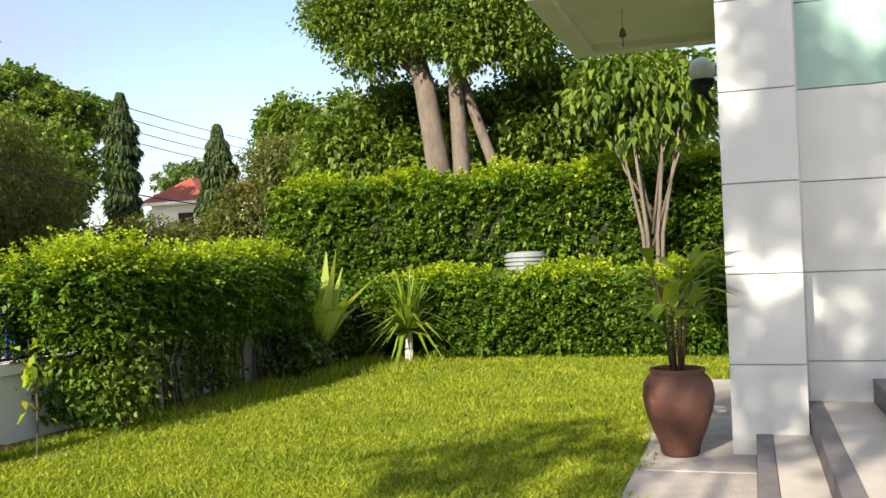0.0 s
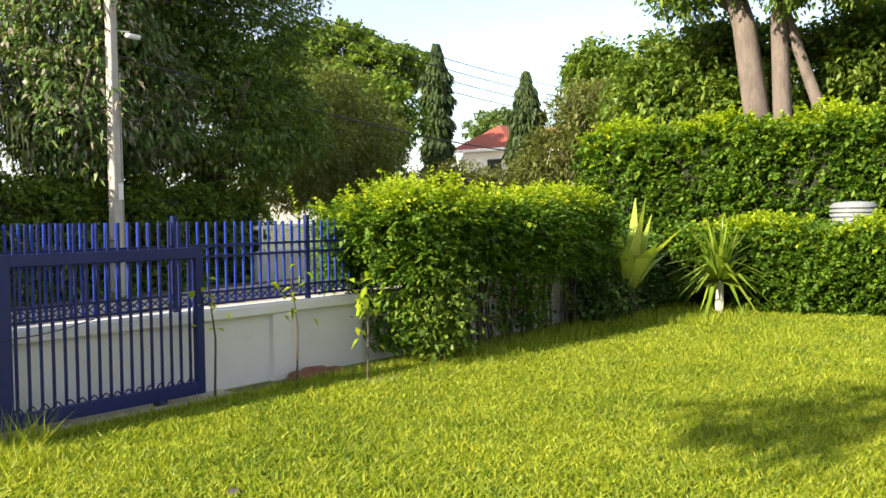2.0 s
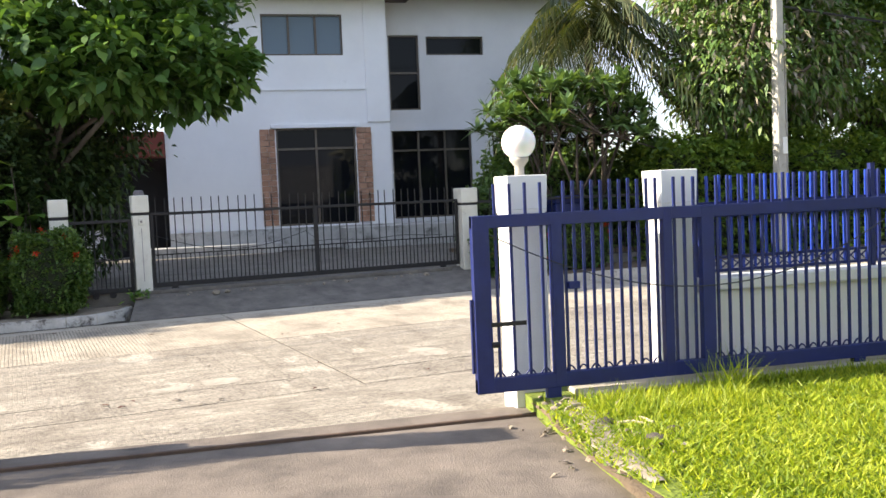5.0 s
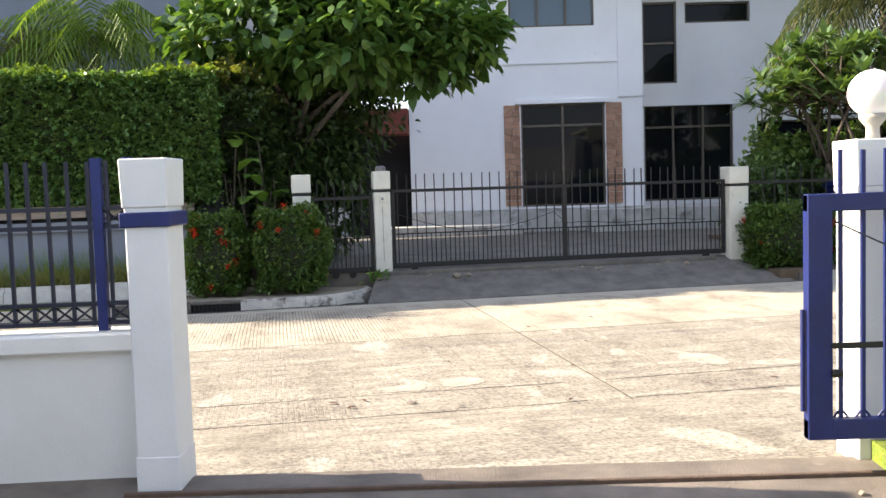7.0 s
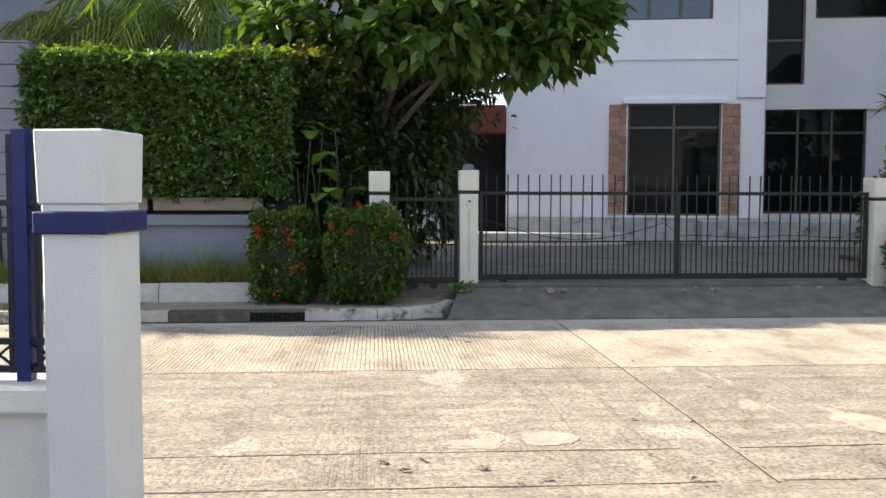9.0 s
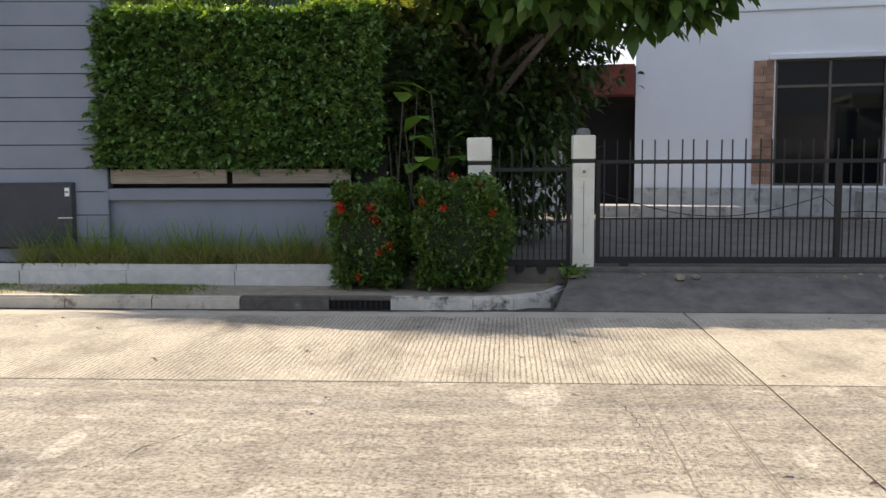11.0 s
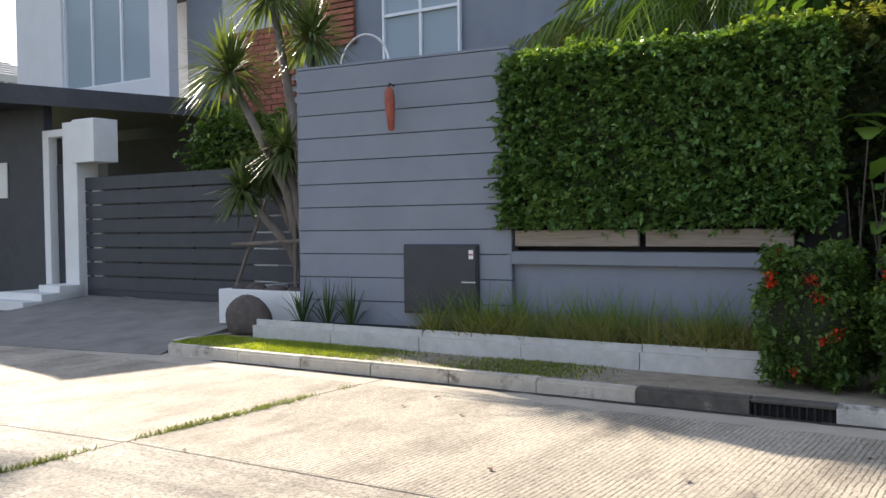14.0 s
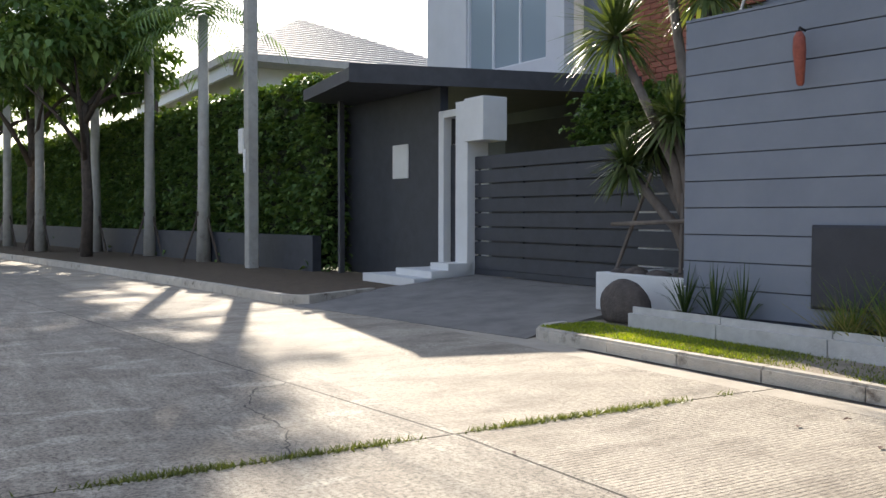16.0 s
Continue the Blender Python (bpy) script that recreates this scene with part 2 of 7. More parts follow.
M_OPIL = mat("weathered_white_paint", (0.56, 0.54, 0.46), (0.66, 0.64, 0.56), 3.0, 0.75, 0.2, 60, stain=(0.30, 0.28, 0.22), sscale=4.0, stain_at=0.60)
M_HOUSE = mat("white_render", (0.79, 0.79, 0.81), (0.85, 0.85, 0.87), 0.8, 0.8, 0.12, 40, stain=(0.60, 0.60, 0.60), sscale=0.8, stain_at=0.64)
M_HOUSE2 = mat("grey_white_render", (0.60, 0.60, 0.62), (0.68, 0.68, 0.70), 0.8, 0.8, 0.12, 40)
M_BLUE = mat("blue_gate_paint", (0.0014, 0.0075, 0.074), (0.0028, 0.013, 0.115), 6, 0.5, 0.08, 90, stain=(0.006, 0.010, 0.045), sscale=5, stain_at=0.68)
M_BLUEBAR = mat("bright_blue_paint", (0.008, 0.030, 0.23), (0.013, 0.046, 0.33), 8, 0.4, 0.08, 90)
M_SCORE = mat("scored_concrete", (0.13, 0.112, 0.086), (0.24, 0.21, 0.165), 9, 0.9, 0.4, 60)
M_MEND = mat("smooth_mortar", (0.30, 0.27, 0.215), (0.42, 0.38, 0.31), 5, 0.85, 0.25, 60, stain=(0.22, 0.19, 0.15), sscale=7, stain_at=0.54)
M_NAVY = mat("navy_black_paint", (0.005, 0.006, 0.014), (0.010, 0.012, 0.028), 8, 0.5, 0.08, 90)
M_REDSOIL = mat("red_clay_earth", (0.14, 0.055, 0.03), (0.24, 0.10, 0.055), 9, 0.95, 0.8, 40)
M_BLACK = mat("dark_iron", (0.005, 0.0045, 0.005), (0.013, 0.011, 0.010), 9, 0.65, 0.1, 90)
M_GREYW = mat("grey_blue_plank_paint", (0.165, 0.185, 0.225), (0.20, 0.22, 0.26), 1.4, 0.72, 0.1, 60, stain=(0.14, 0.15, 0.18), sscale=2.3, stain_at=0.66, vary=0.05)
M_GREYD = mat("grey_wall_gap", (0.05, 0.055, 0.07), (0.08, 0.085, 0.10), 3)
M_BOX = mat("dark_meter_box", (0.018, 0.020, 0.028), (0.030, 0.032, 0.042), 4, 0.5, 0.06, 80)
M_WOOD = mat("weathered_board", (0.22, 0.185, 0.155), (0.36, 0.305, 0.26), 9, 0.85, 0.5, 60, stain=(0.19, 0.13, 0.09), sscale=6, stretch=(0.35, 0.35, 5), vary=0.08)
M_KERB = mat("kerb_concrete", (0.42, 0.38, 0.315), (0.58, 0.53, 0.445), 5, 0.85, 0.5, 50, stain=(0.15, 0.125, 0.10), sscale=3.4, stain_at=0.56, vary=0.12)
M_KERBW = mat("flaking_kerb_paint", (0.40, 0.38, 0.34), (0.58, 0.55, 0.50), 6, 0.85, 0.5, 50, stain=(0.06, 0.05, 0.042), sscale=4.2, stain_at=0.50, vary=0.1)
M_DUST = mat("dusty_earth", (0.20, 0.165, 0.12), (0.33, 0.28, 0.21), 5, 0.95, 0.7, 35, stain=(0.12, 0.10, 0.065), sscale=2.6)
M_KERBD = mat("stained_kerb", (0.05, 0.045, 0.04), (0.13, 0.115, 0.095), 4, 0.85, 0.5, 50, stain=(0.40, 0.37, 0.32), sscale=4, stain_at=0.6, vary=0.1)
M_WKERB = mat("white_kerb_block", (0.42, 0.41, 0.385), (0.56, 0.55, 0.52), 6, 0.75, 0.3, 50, stain=(0.36, 0.35, 0.32), sscale=4, stain_at=0.63, vary=0.05)
M_CONC = mat("utility_concrete", (0.34, 0.32, 0.28), (0.46, 0.44, 0.39), 4, 0.85, 0.3, 50, stain=(0.24, 0.22, 0.19), sscale=3)
M_RUST = mat("track_rust", (0.07, 0.045, 0.03), (0.13, 0.08, 0.05), 12, 0.8, 0.5, 80)
M_TERRA = mat("terracotta_jar", (0.075, 0.032, 0.023), (0.145, 0.064, 0.044), 7, 0.7, 0.35, 60, stain=(0.30, 0.22, 0.18), sscale=7, stain_at=0.63)
M_REDL = mat("red_lantern_clay", (0.20, 0.045, 0.028), (0.33, 0.085, 0.05), 16, 0.65, 0.3, 90)
M_FASCIA = mat("red_brown_fascia", (0.15, 0.03, 0.02), (0.22, 0.05, 0.03), 3, 0.7)
M_EAVE = mat("dark_brown_eave", (0.05, 0.03, 0.035), (0.08, 0.05, 0.05), 3, 0.7)
M_ROOFR = mat("red_roof_tile", (0.25, 0.055, 0.032), (0.38, 0.095, 0.055), 4, 0.7, 0.2, 40, vary=0.12)
M_ROOFG = mat("pale_grey_roof_tile", (0.36, 0.34, 0.32), (0.50, 0.47, 0.44), 2, 0.6, 0.2, 40)
M_CANOPY = mat("dark_canopy", (0.04, 0.04, 0.045), (0.065, 0.065, 0.07), 3, 0.6)
M_SLAT = mat("dark_slat_paint", (0.026, 0.028, 0.034), (0.042, 0.045, 0.054), 4, 0.6, 0.1, 70, vary=0.08)
M_TILE = mat("pale_glazed_wall_tile", (0.66, 0.68, 0.67), (0.74, 0.76, 0.75), 1.2, 0.35, 0.03, 50, vary=0.02)
M_GROUT = mat("grey_grout", (0.33, 0.34, 0.34), (0.42, 0.42, 0.42), 6)
# same pale tile with a teal reflection put into its colour
M_TEALREFL = mat("tile_teal_reflection", (0.28, 0.47, 0.42), (0.34, 0.53, 0.47), 0.9, 0.22, 0.02, 40)
M_SOFFIT = mat("cream_soffit_paint", (0.58, 0.58, 0.42), (0.66, 0.66, 0.50), 2, 0.8, 0.08, 50)
M_STEPD = mat("dark_step_tile", (0.12, 0.11, 0.115), (0.18, 0.165, 0.17), 7, 0.55, 0.1, 60)
M_STEPL = mat("pale_step_tile", (0.46, 0.42, 0.37), (0.56, 0.52, 0.46), 4, 0.6, 0.1, 60)
M_PAVER = mat("pale_paver", (0.36, 0.33, 0.30), (0.48, 0.44, 0.40), 6, 0.85, 0.4, 50, stain=(0.26, 0.22, 0.18), sscale=5, vary=0.1)
M_STONE = mat("brown_stone", (0.05, 0.04, 0.035), (0.11, 0.09, 0.075), 8, 0.85, 0.7, 30)
M_BARK = mat("pale_bark", (0.10, 0.082, 0.066), (0.21, 0.175, 0.145), 5, 0.9, 0.9, 30, stain=(0.09, 0.06, 0.045), sscale=4, stretch=(1, 1, 0.35))
M_BARKD = mat("dark_bark", (0.05, 0.038, 0.03), (0.11, 0.085, 0.065), 7, 0.9, 0.9, 30)
# near-black green: the shade inside hedges and shrubs put into a colour
M_HEDGECORE = mat("hedge_core_shade", (0.010, 0.016, 0.005), (0.022, 0.03, 0.010), 11, 0.95, 0.9, 20)
M_FRAME = mat("bronze_window_frame", (0.09, 0.075, 0.06), (0.13, 0.11, 0.09), 5, 0.45, 0.05, 80, metal=0.4)
M_WFRAME = mat("white_window_frame", (0.70, 0.71, 0.73), (0.76, 0.77, 0.79), 3, 0.5)
M_CABLE = mat("black_cable", (0.012, 0.012, 0.014), (0.02, 0.02, 0.022), 9, 0.6)
M_PLASTIC = mat("grey_tank_plastic", (0.22, 0.25, 0.26), (0.30, 0.33, 0.34), 4, 0.5, stain=(0.25, 0.26, 0.27), sscale=5)
M_STEEL = mat("galvanised_steel", (0.45, 0.45, 0.46), (0.55, 0.55, 0.56), 9, 0.4, 0.05, 90, metal=0.8)
M_GLASS = glass_mat("dark_window_glass", (0.006, 0.007, 0.009))
M_GLASSB = glass_mat("blue_window_glass", (0.16, 0.21, 0.26), 0.05)
# pale base colour holds the bright haze over the modern house's panes
M_GLASSP = glass_mat("hazed_window_glass", (0.30, 0.36, 0.40), 0.06)
# near-black that stands in for the shade in openings and recesses
M_DARK = mat("opening_shade_black", (0.012, 0.011, 0.012), (0.02, 0.018, 0.018), 2, 0.9)
M_SALT = mat("white_label", (0.7, 0.7, 0.68), (0.78, 0.78, 0.76), 4, 0.5)
M_BRICKP = mat("pink_slate_brick", (0.28, 0.14, 0.09), (0.46, 0.29, 0.20), 5, 0.85, 0.4, 40, vary=0.22)
M_BRICKR = mat("red_brick", (0.22, 0.07, 0.045), (0.34, 0.12, 0.075), 5, 0.85, 0.4, 40, vary=0.15)
globe_m, gn, gl, gb = nodes_of("opal_globe_glass")
gb.inputs["Base Color"].default_value = (0.82, 0.82, 0.80, 1)
gb.inputs["Roughness"].default_value = 0.22
gb.inputs["Subsurface Weight"].default_value = 0.4
M_GLOBE = globe_m
L_HEDGE = leaf_mat("hedge_leaf", [(0.1, (0.030, 0.080, 0.010)), (0.5, (0.080, 0.172, 0.017)), (0.92, (0.205, 0.310, 0.026))])
L_LIME = leaf_mat("lime_shoot_leaf", [(0.1, (0.149, 0.259, 0.014)), (0.5, (0.299, 0.411, 0.022)), (0.9, (0.480, 0.535, 0.036))], 0.4)
L_DARK = leaf_mat("dark_leaf", [(0.1, (0.046, 0.099, 0.026)), (0.5, (0.109, 0.191, 0.052)), (0.9, (0.239, 0.326, 0.090))], 0.2)
L_TREE = leaf_mat("tree_leaf", [(0.1, (0.052, 0.108, 0.017)), (0.5, (0.116, 0.197, 0.030)), (0.9, (0.246, 0.320, 0.052))])
L_OLIVE = leaf_mat("olive_leaf", [(0.1, (0.076, 0.099, 0.028)), (0.5, (0.143, 0.171, 0.047)), (0.9, (0.239, 0.248, 0.077))])
L_GREY = leaf_mat("silvery_leaf", [(0.1, (0.100, 0.102, 0.066)), (0.5, (0.215, 0.200, 0.150)), (0.9, (0.370, 0.325, 0.262))], 0.15)
L_BROAD = leaf_mat("broad_leaf", [(0.1, (0.049, 0.113, 0.023)), (0.5, (0.108, 0.213, 0.041)), (0.9, (0.232, 0.348, 0.067))], 0.34, 0.38)
L_FERN = leaf_mat("fern_leaf", [(0.1, (0.208, 0.310, 0.046)), (0.5, (0.382, 0.465, 0.093)), (0.9, (0.556, 0.589, 0.155))], 0.4, 0.4)
L_YUCCA = leaf_mat("sword_leaf", [(0.1, (0.087, 0.171, 0.016)), (0.5, (0.174, 0.264, 0.028)), (0.9, (0.330, 0.388, 0.046))], 0.3, 0.4)
L_AGAVE = leaf_mat("grey_sword_leaf", [(0.1, (0.055, 0.09, 0.03)), (0.5, (0.11, 0.15, 0.055)), (0.9, (0.22, 0.25, 0.11))], 0.3, 0.4)
L_IXORA = leaf_mat("ixora_leaf", [(0.1, (0.027, 0.065, 0.015)), (0.5, (0.069, 0.131, 0.027)), (0.9, (0.156, 0.231, 0.053))], 0.3, 0.42)
L_GRASS = leaf_mat("lawn_blade", [(0.12, (0.06, 0.125, 0.01)), (0.45, (0.21, 0.285, 0.018)), (0.9, (0.47, 0.49, 0.045))], 0.4)
L_WEED = leaf_mat("dry_grass", [(0.1, (0.087, 0.124, 0.031)), (0.5, (0.174, 0.186, 0.054)), (0.9, (0.417, 0.310, 0.139))], 0.3)
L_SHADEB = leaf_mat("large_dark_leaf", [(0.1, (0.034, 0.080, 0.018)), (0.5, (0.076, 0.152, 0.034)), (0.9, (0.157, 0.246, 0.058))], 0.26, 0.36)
L_CLIP = leaf_mat("clipped_hedge_leaf", [(0.1, (0.044, 0.104, 0.029)), (0.5, (0.107, 0.205, 0.057)), (0.9, (0.215, 0.325, 0.091))], 0.28, 0.42)
L_FRANGI = leaf_mat("frangipani_leaf", [(0.1, (0.043, 0.086, 0.030)), (0.5, (0.084, 0.146, 0.049)), (0.9, (0.162, 0.232, 0.081))], 0.28, 0.4)
L_PALM = leaf_mat("palm_leaflet", [(0.1, (0.022, 0.037, 0.014)), (0.5, (0.051, 0.068, 0.024)), (0.9, (0.129, 0.119, 0.044))], 0.25, 0.45)
L_DEEP = leaf_mat("deep_shade_leaf", [(0.1, (0.019, 0.040, 0.011)), (0.5, (0.043, 0.078, 0.022)), (0.9, (0.097, 0.133, 0.036))], 0.2)
L_RED = leaf_mat("ixora_flower", [(0.1, (0.50, 0.02, 0.008)), (0.9, (0.72, 0.05, 0.015))], 0.2)


# ---- mesh helpers ----
def link(name, bm, material, parent=None, m=None, smooth=False):
    me = bpy.data.meshes.new(name)
    bm.normal_update()
    bm.to_mesh(me)
    bm.free()
    if smooth:
        me.shade_smooth()
    me.materials.append(material)
    ob = new(name, me)
    if parent:
        ob.parent = parent
    if m is not None:
        ob.matrix_basis = m
    return ob


def part(name, bm, material, parent, label="", smooth=False, m=None):
    ob = link(name, bm, material, parent, m, smooth)
    if label:
        ob["label"] = label
    return ob


def thing(name, m, label, category, group="", kind=""):
    ob = new(name)
    ob.empty_display_size = 0.1
    ob.matrix_basis = m
    return tagged(ob, label, category, group, kind)


def share(ob, m, parent=None):
    """One more piece on the same mesh."""
    o = ob.copy()
    scene.collection.objects.link(o)
    if parent:
        o.parent = parent
    o.matrix_basis = m
    return o


def box(x0, x1, y0, y1, z0, z1, bevel=0.0, bm=None):
    own = bmesh.new()
    bmesh.ops.create_cube(own, size=1.0)
    bmesh.ops.scale(own, vec=(x1 - x0, y1 - y0, z1 - z0), verts=own.verts)
    bmesh.ops.translate(own, vec=((x0 + x1) / 2, (y0 + y1) / 2, (z0 + z1) / 2), verts=own.verts)
    if bevel:
        bmesh.ops.bevel(own, geom=own.edges[:], offset=bevel, segments=1, affect="EDGES")
    return merged(bm, own)


def merged(bm, own):
    if bm is None:
        return own
    me = bpy.data.meshes.new("tmp")
    own.to_mesh(me)
    own.free()
    bm.from_mesh(me)
    bpy.data.meshes.remove(me)
    return bm


def tube(points, radii, seg=8, bm=None, cap=True):
    bm = bm or bmesh.new()
    pts = [Vector(p) for p in points]
    rings = []
    ref = Vector((0.31, 0.17, 1)).normalized()
    for i, p in enumerate(pts):
        d = (pts[min(i + 1, len(pts) - 1)] - pts[max(i - 1, 0)]).normalized()
        r = ref if abs(d.dot(ref)) < 0.95 else Vector((1, 0, 0))
        a = d.cross(r).normalized()
        b = d.cross(a)
        rad = radii[i] if hasattr(radii, "__len__") else radii
        rings.append([bm.verts.new(p + rad * (math.cos(t) * a + math.sin(t) * b)) for t in (2 * math.pi * k / seg for k in range(seg))])
    for r0, r1 in zip(rings, rings[1:]):
        for k in range(seg):
            bm.faces.new((r0[k], r0[(k + 1) % seg], r1[(k + 1) % seg], r1[k]))
    if cap:
        bm.faces.new(rings[0])
        bm.faces.new(rings[-1][::-1])
    bmesh.ops.recalc_face_normals(bm, faces=bm.faces[:])
    return bm


def lathe(profile, seg=28, bm=None, wobble=0.0):
    bm = bm or bmesh.new()
    rings = []
    for r, z in profile:
        ring = []
        for k in range(seg):
            t = 2 * math.pi * k / seg
            q = r * (1 + wobble * noise.noise((math.cos(t) * 2, math.sin(t) * 2, z * 3)))
            ring.append(bm.verts.new((q * math.cos(t), q * math.sin(t), z)))
        rings.append(ring)
    for r0, r1 in zip(rings, rings[1:]):
        for k in range(seg):
            bm.faces.new((r0[k], r0[(k + 1) % seg], r1[(k + 1) % seg], r1[k]))
    bm.faces.new(rings[0][::-1])
    bm.faces.new(rings[-1])
    return bm


def prism(poly, z0, z1, bm=None, tops=None):
    """An upright slab over a plan outline; tops gives each corner its own height."""
    bm = bm or bmesh.new()
    lo = [bm.verts.new((x, y, z0)) for x, y in poly]
    hi = [bm.verts.new((x, y, tops[i] if tops else z1)) for i, (x, y) in enumerate(poly)]
    n = len(poly)
    for i in range(n):
        bm.faces.new((lo[i], lo[(i + 1) % n], hi[(i + 1) % n], hi[i]))
    bm.faces.new(lo[::-1])
    bm.faces.new(hi)
    bmesh.ops.recalc_face_normals(bm, faces=bm.faces[:])
    return bm


def raw_mesh(name, verts, faces_per, material, parent=None, m=None):
    """A mesh out of arrays: verts (n, k, 3), each row one face of k corners."""
    n, k = verts.shape[:2]
    me = bpy.data.meshes.new(name)
    me.vertices.add(n * k)
    me.vertices.foreach_set("co", verts.reshape(-1).astype(np.float32))
    me.loops.add(n * k)
    me.loops.foreach_set("vertex_index", np.arange(n * k, dtype=np.int32))
    me.polygons.add(n)
    me.polygons.foreach_set("loop_start", np.arange(0, n * k, k, dtype=np.int32))
    me.polygons.foreach_set("loop_total", np.full(n, k, dtype=np.int32))
    me.update(calc_edges=True)
    me.materials.append(material)
    ob = new(name, me)
    if parent:
        ob.parent = parent
    if m is not None:
        ob.matrix_basis = m
    return ob


RNG = np.random.default_rng(7)


def unit(v):
    return v / np.maximum(np.linalg.norm(v, axis=-1, keepdims=True), 1e-6)


def leaf_quads(P, A, L, W, up=(0, 0, 1), droop=0.25):
    """Leaf blades: base points P, directions A, lengths L, half-widths W; folded along the rib and drooping."""
    n = len(P)
    A = unit(A)
    side = unit(np.cross(A, np.asarray(up) + RNG.normal(0, 0.35, (n, 3))))
    nor = np.cross(side, A)
    L, W = L[:, None], W[:, None]
    mid = P + A * L * 0.45
    tip = P + A * L - np.array([0, 0, 1]) * L * droop
    v = np.stack([P, mid + side * W + nor * W * 0.35, tip, mid - side * W + nor * W * 0.35], 1)
    return v


def leaf_ovals(P, A, L, W, droop=0.25):
    """Oval pointed leaves of six corners."""
    A = unit(A)
    side = unit(np.cross(A, np.array([0, 0, 1]) + RNG.normal(0, 0.35, P.shape)))
    nor = np.cross(side, A)
    L, W = L[:, None], W[:, None]
    fall = np.array([0, 0, 1]) * L * droop
    a, b = P + A * L * 0.28 - fall * 0.05, P + A * L * 0.62 - fall * 0.35
    tip = P + A * L - fall
    return np.stack([P, a + side * W * 0.85 + nor * W * 0.3, b + side * W * 0.9 + nor * W * 0.3, tip, b - side * W * 0.9 + nor * W * 0.3, a - side * W * 0.85 + nor * W * 0.3], 1)


def shell_points(n, lo, hi, faces, rough=0.12, depth=0.15, lump=1.2):
    """Points just under the skin of a clipped block, with an uneven outline."""
    lo, hi = np.array(lo, float), np.array(hi, float)
    size = hi - lo
    areas = {"x-": size[1] * size[2], "x+": size[1] * size[2], "y-": size[0] * size[2], "y+": size[0] * size[2], "z+": size[0] * size[1]}
    tot = sum(areas[f] for f in faces)
    P, N = [], []
    for f in faces:
        k = int(n * areas[f] / tot)
        p = lo + RNG.random((k, 3)) * size
        ax = "xyz".index(f[0])
        sg = 1.0 if f[1] == "+" else -1.0
        q = p * lump
        bulge = rough * (np.sin(q[:, 0] * 2.1 + q[:, 2] * 1.3) + np.sin(q[:, 1] * 2.7 + q[:, 0] * 0.9 + 1.7) + np.sin(q[:, 2] * 3.1 + q[:, 1] * 1.9)) / 2
        hole = np.sin(p[:, 0] * 9.1 + p[:, 2] * 5.3) + np.sin(p[:, 1] * 10.3 - p[:, 2] * 7.2 + 1) + np.sin(p[:, 2] * 12.7 + p[:, 0] * 6.1 - p[:, 1] * 4.4)
        bulge = bulge - 0.11 * np.clip(-0.35 - hole, 0, 1) + 0.03 * np.clip(hole - 0.5, 0, 1)
        p[:, ax] = (hi if sg > 0 else lo)[ax] + sg * (bulge - depth * RNG.random(k) ** 1.5)
        nv = np.zeros((k, 3))
        nv[:, ax] = sg
        P.append(p)
        N.append(nv)
    return np.concatenate(P), np.concatenate(N)


def sprays(P, D, per, length, leaf, wide):
    """Leafy twigs: from each base a short arching twig with leaves set alternately along it."""
    n = len(P)
    D = unit(D)
    roll = unit(np.cross(D, np.array([0, 0, 1]) + RNG.normal(0, 0.45, (n, 3))))
    Ls = length * RNG.uniform(0.45, 1.35, n)
    B, A = [], []
    for k in range(per):
        t = 0.12 + 0.88 * (k + 0.5) / per
        side = 1.0 if k % 2 else -1.0
        B.append(P + D * (Ls * t)[:, None] - np.array([0, 0, 1]) * (Ls * 0.28 * t * t)[:, None])
        A.append(D * 0.55 + roll * side * (1.05 - 0.5 * t) + RNG.normal(0, 0.22, (n, 3)))
    B, A = np.stack(B, 1).reshape(-1, 3), np.stack(A, 1).reshape(-1, 3)
    L = leaf * RNG.uniform(0.65, 1.3, len(B))
    return leaf_quads(B, A, L, L * wide)


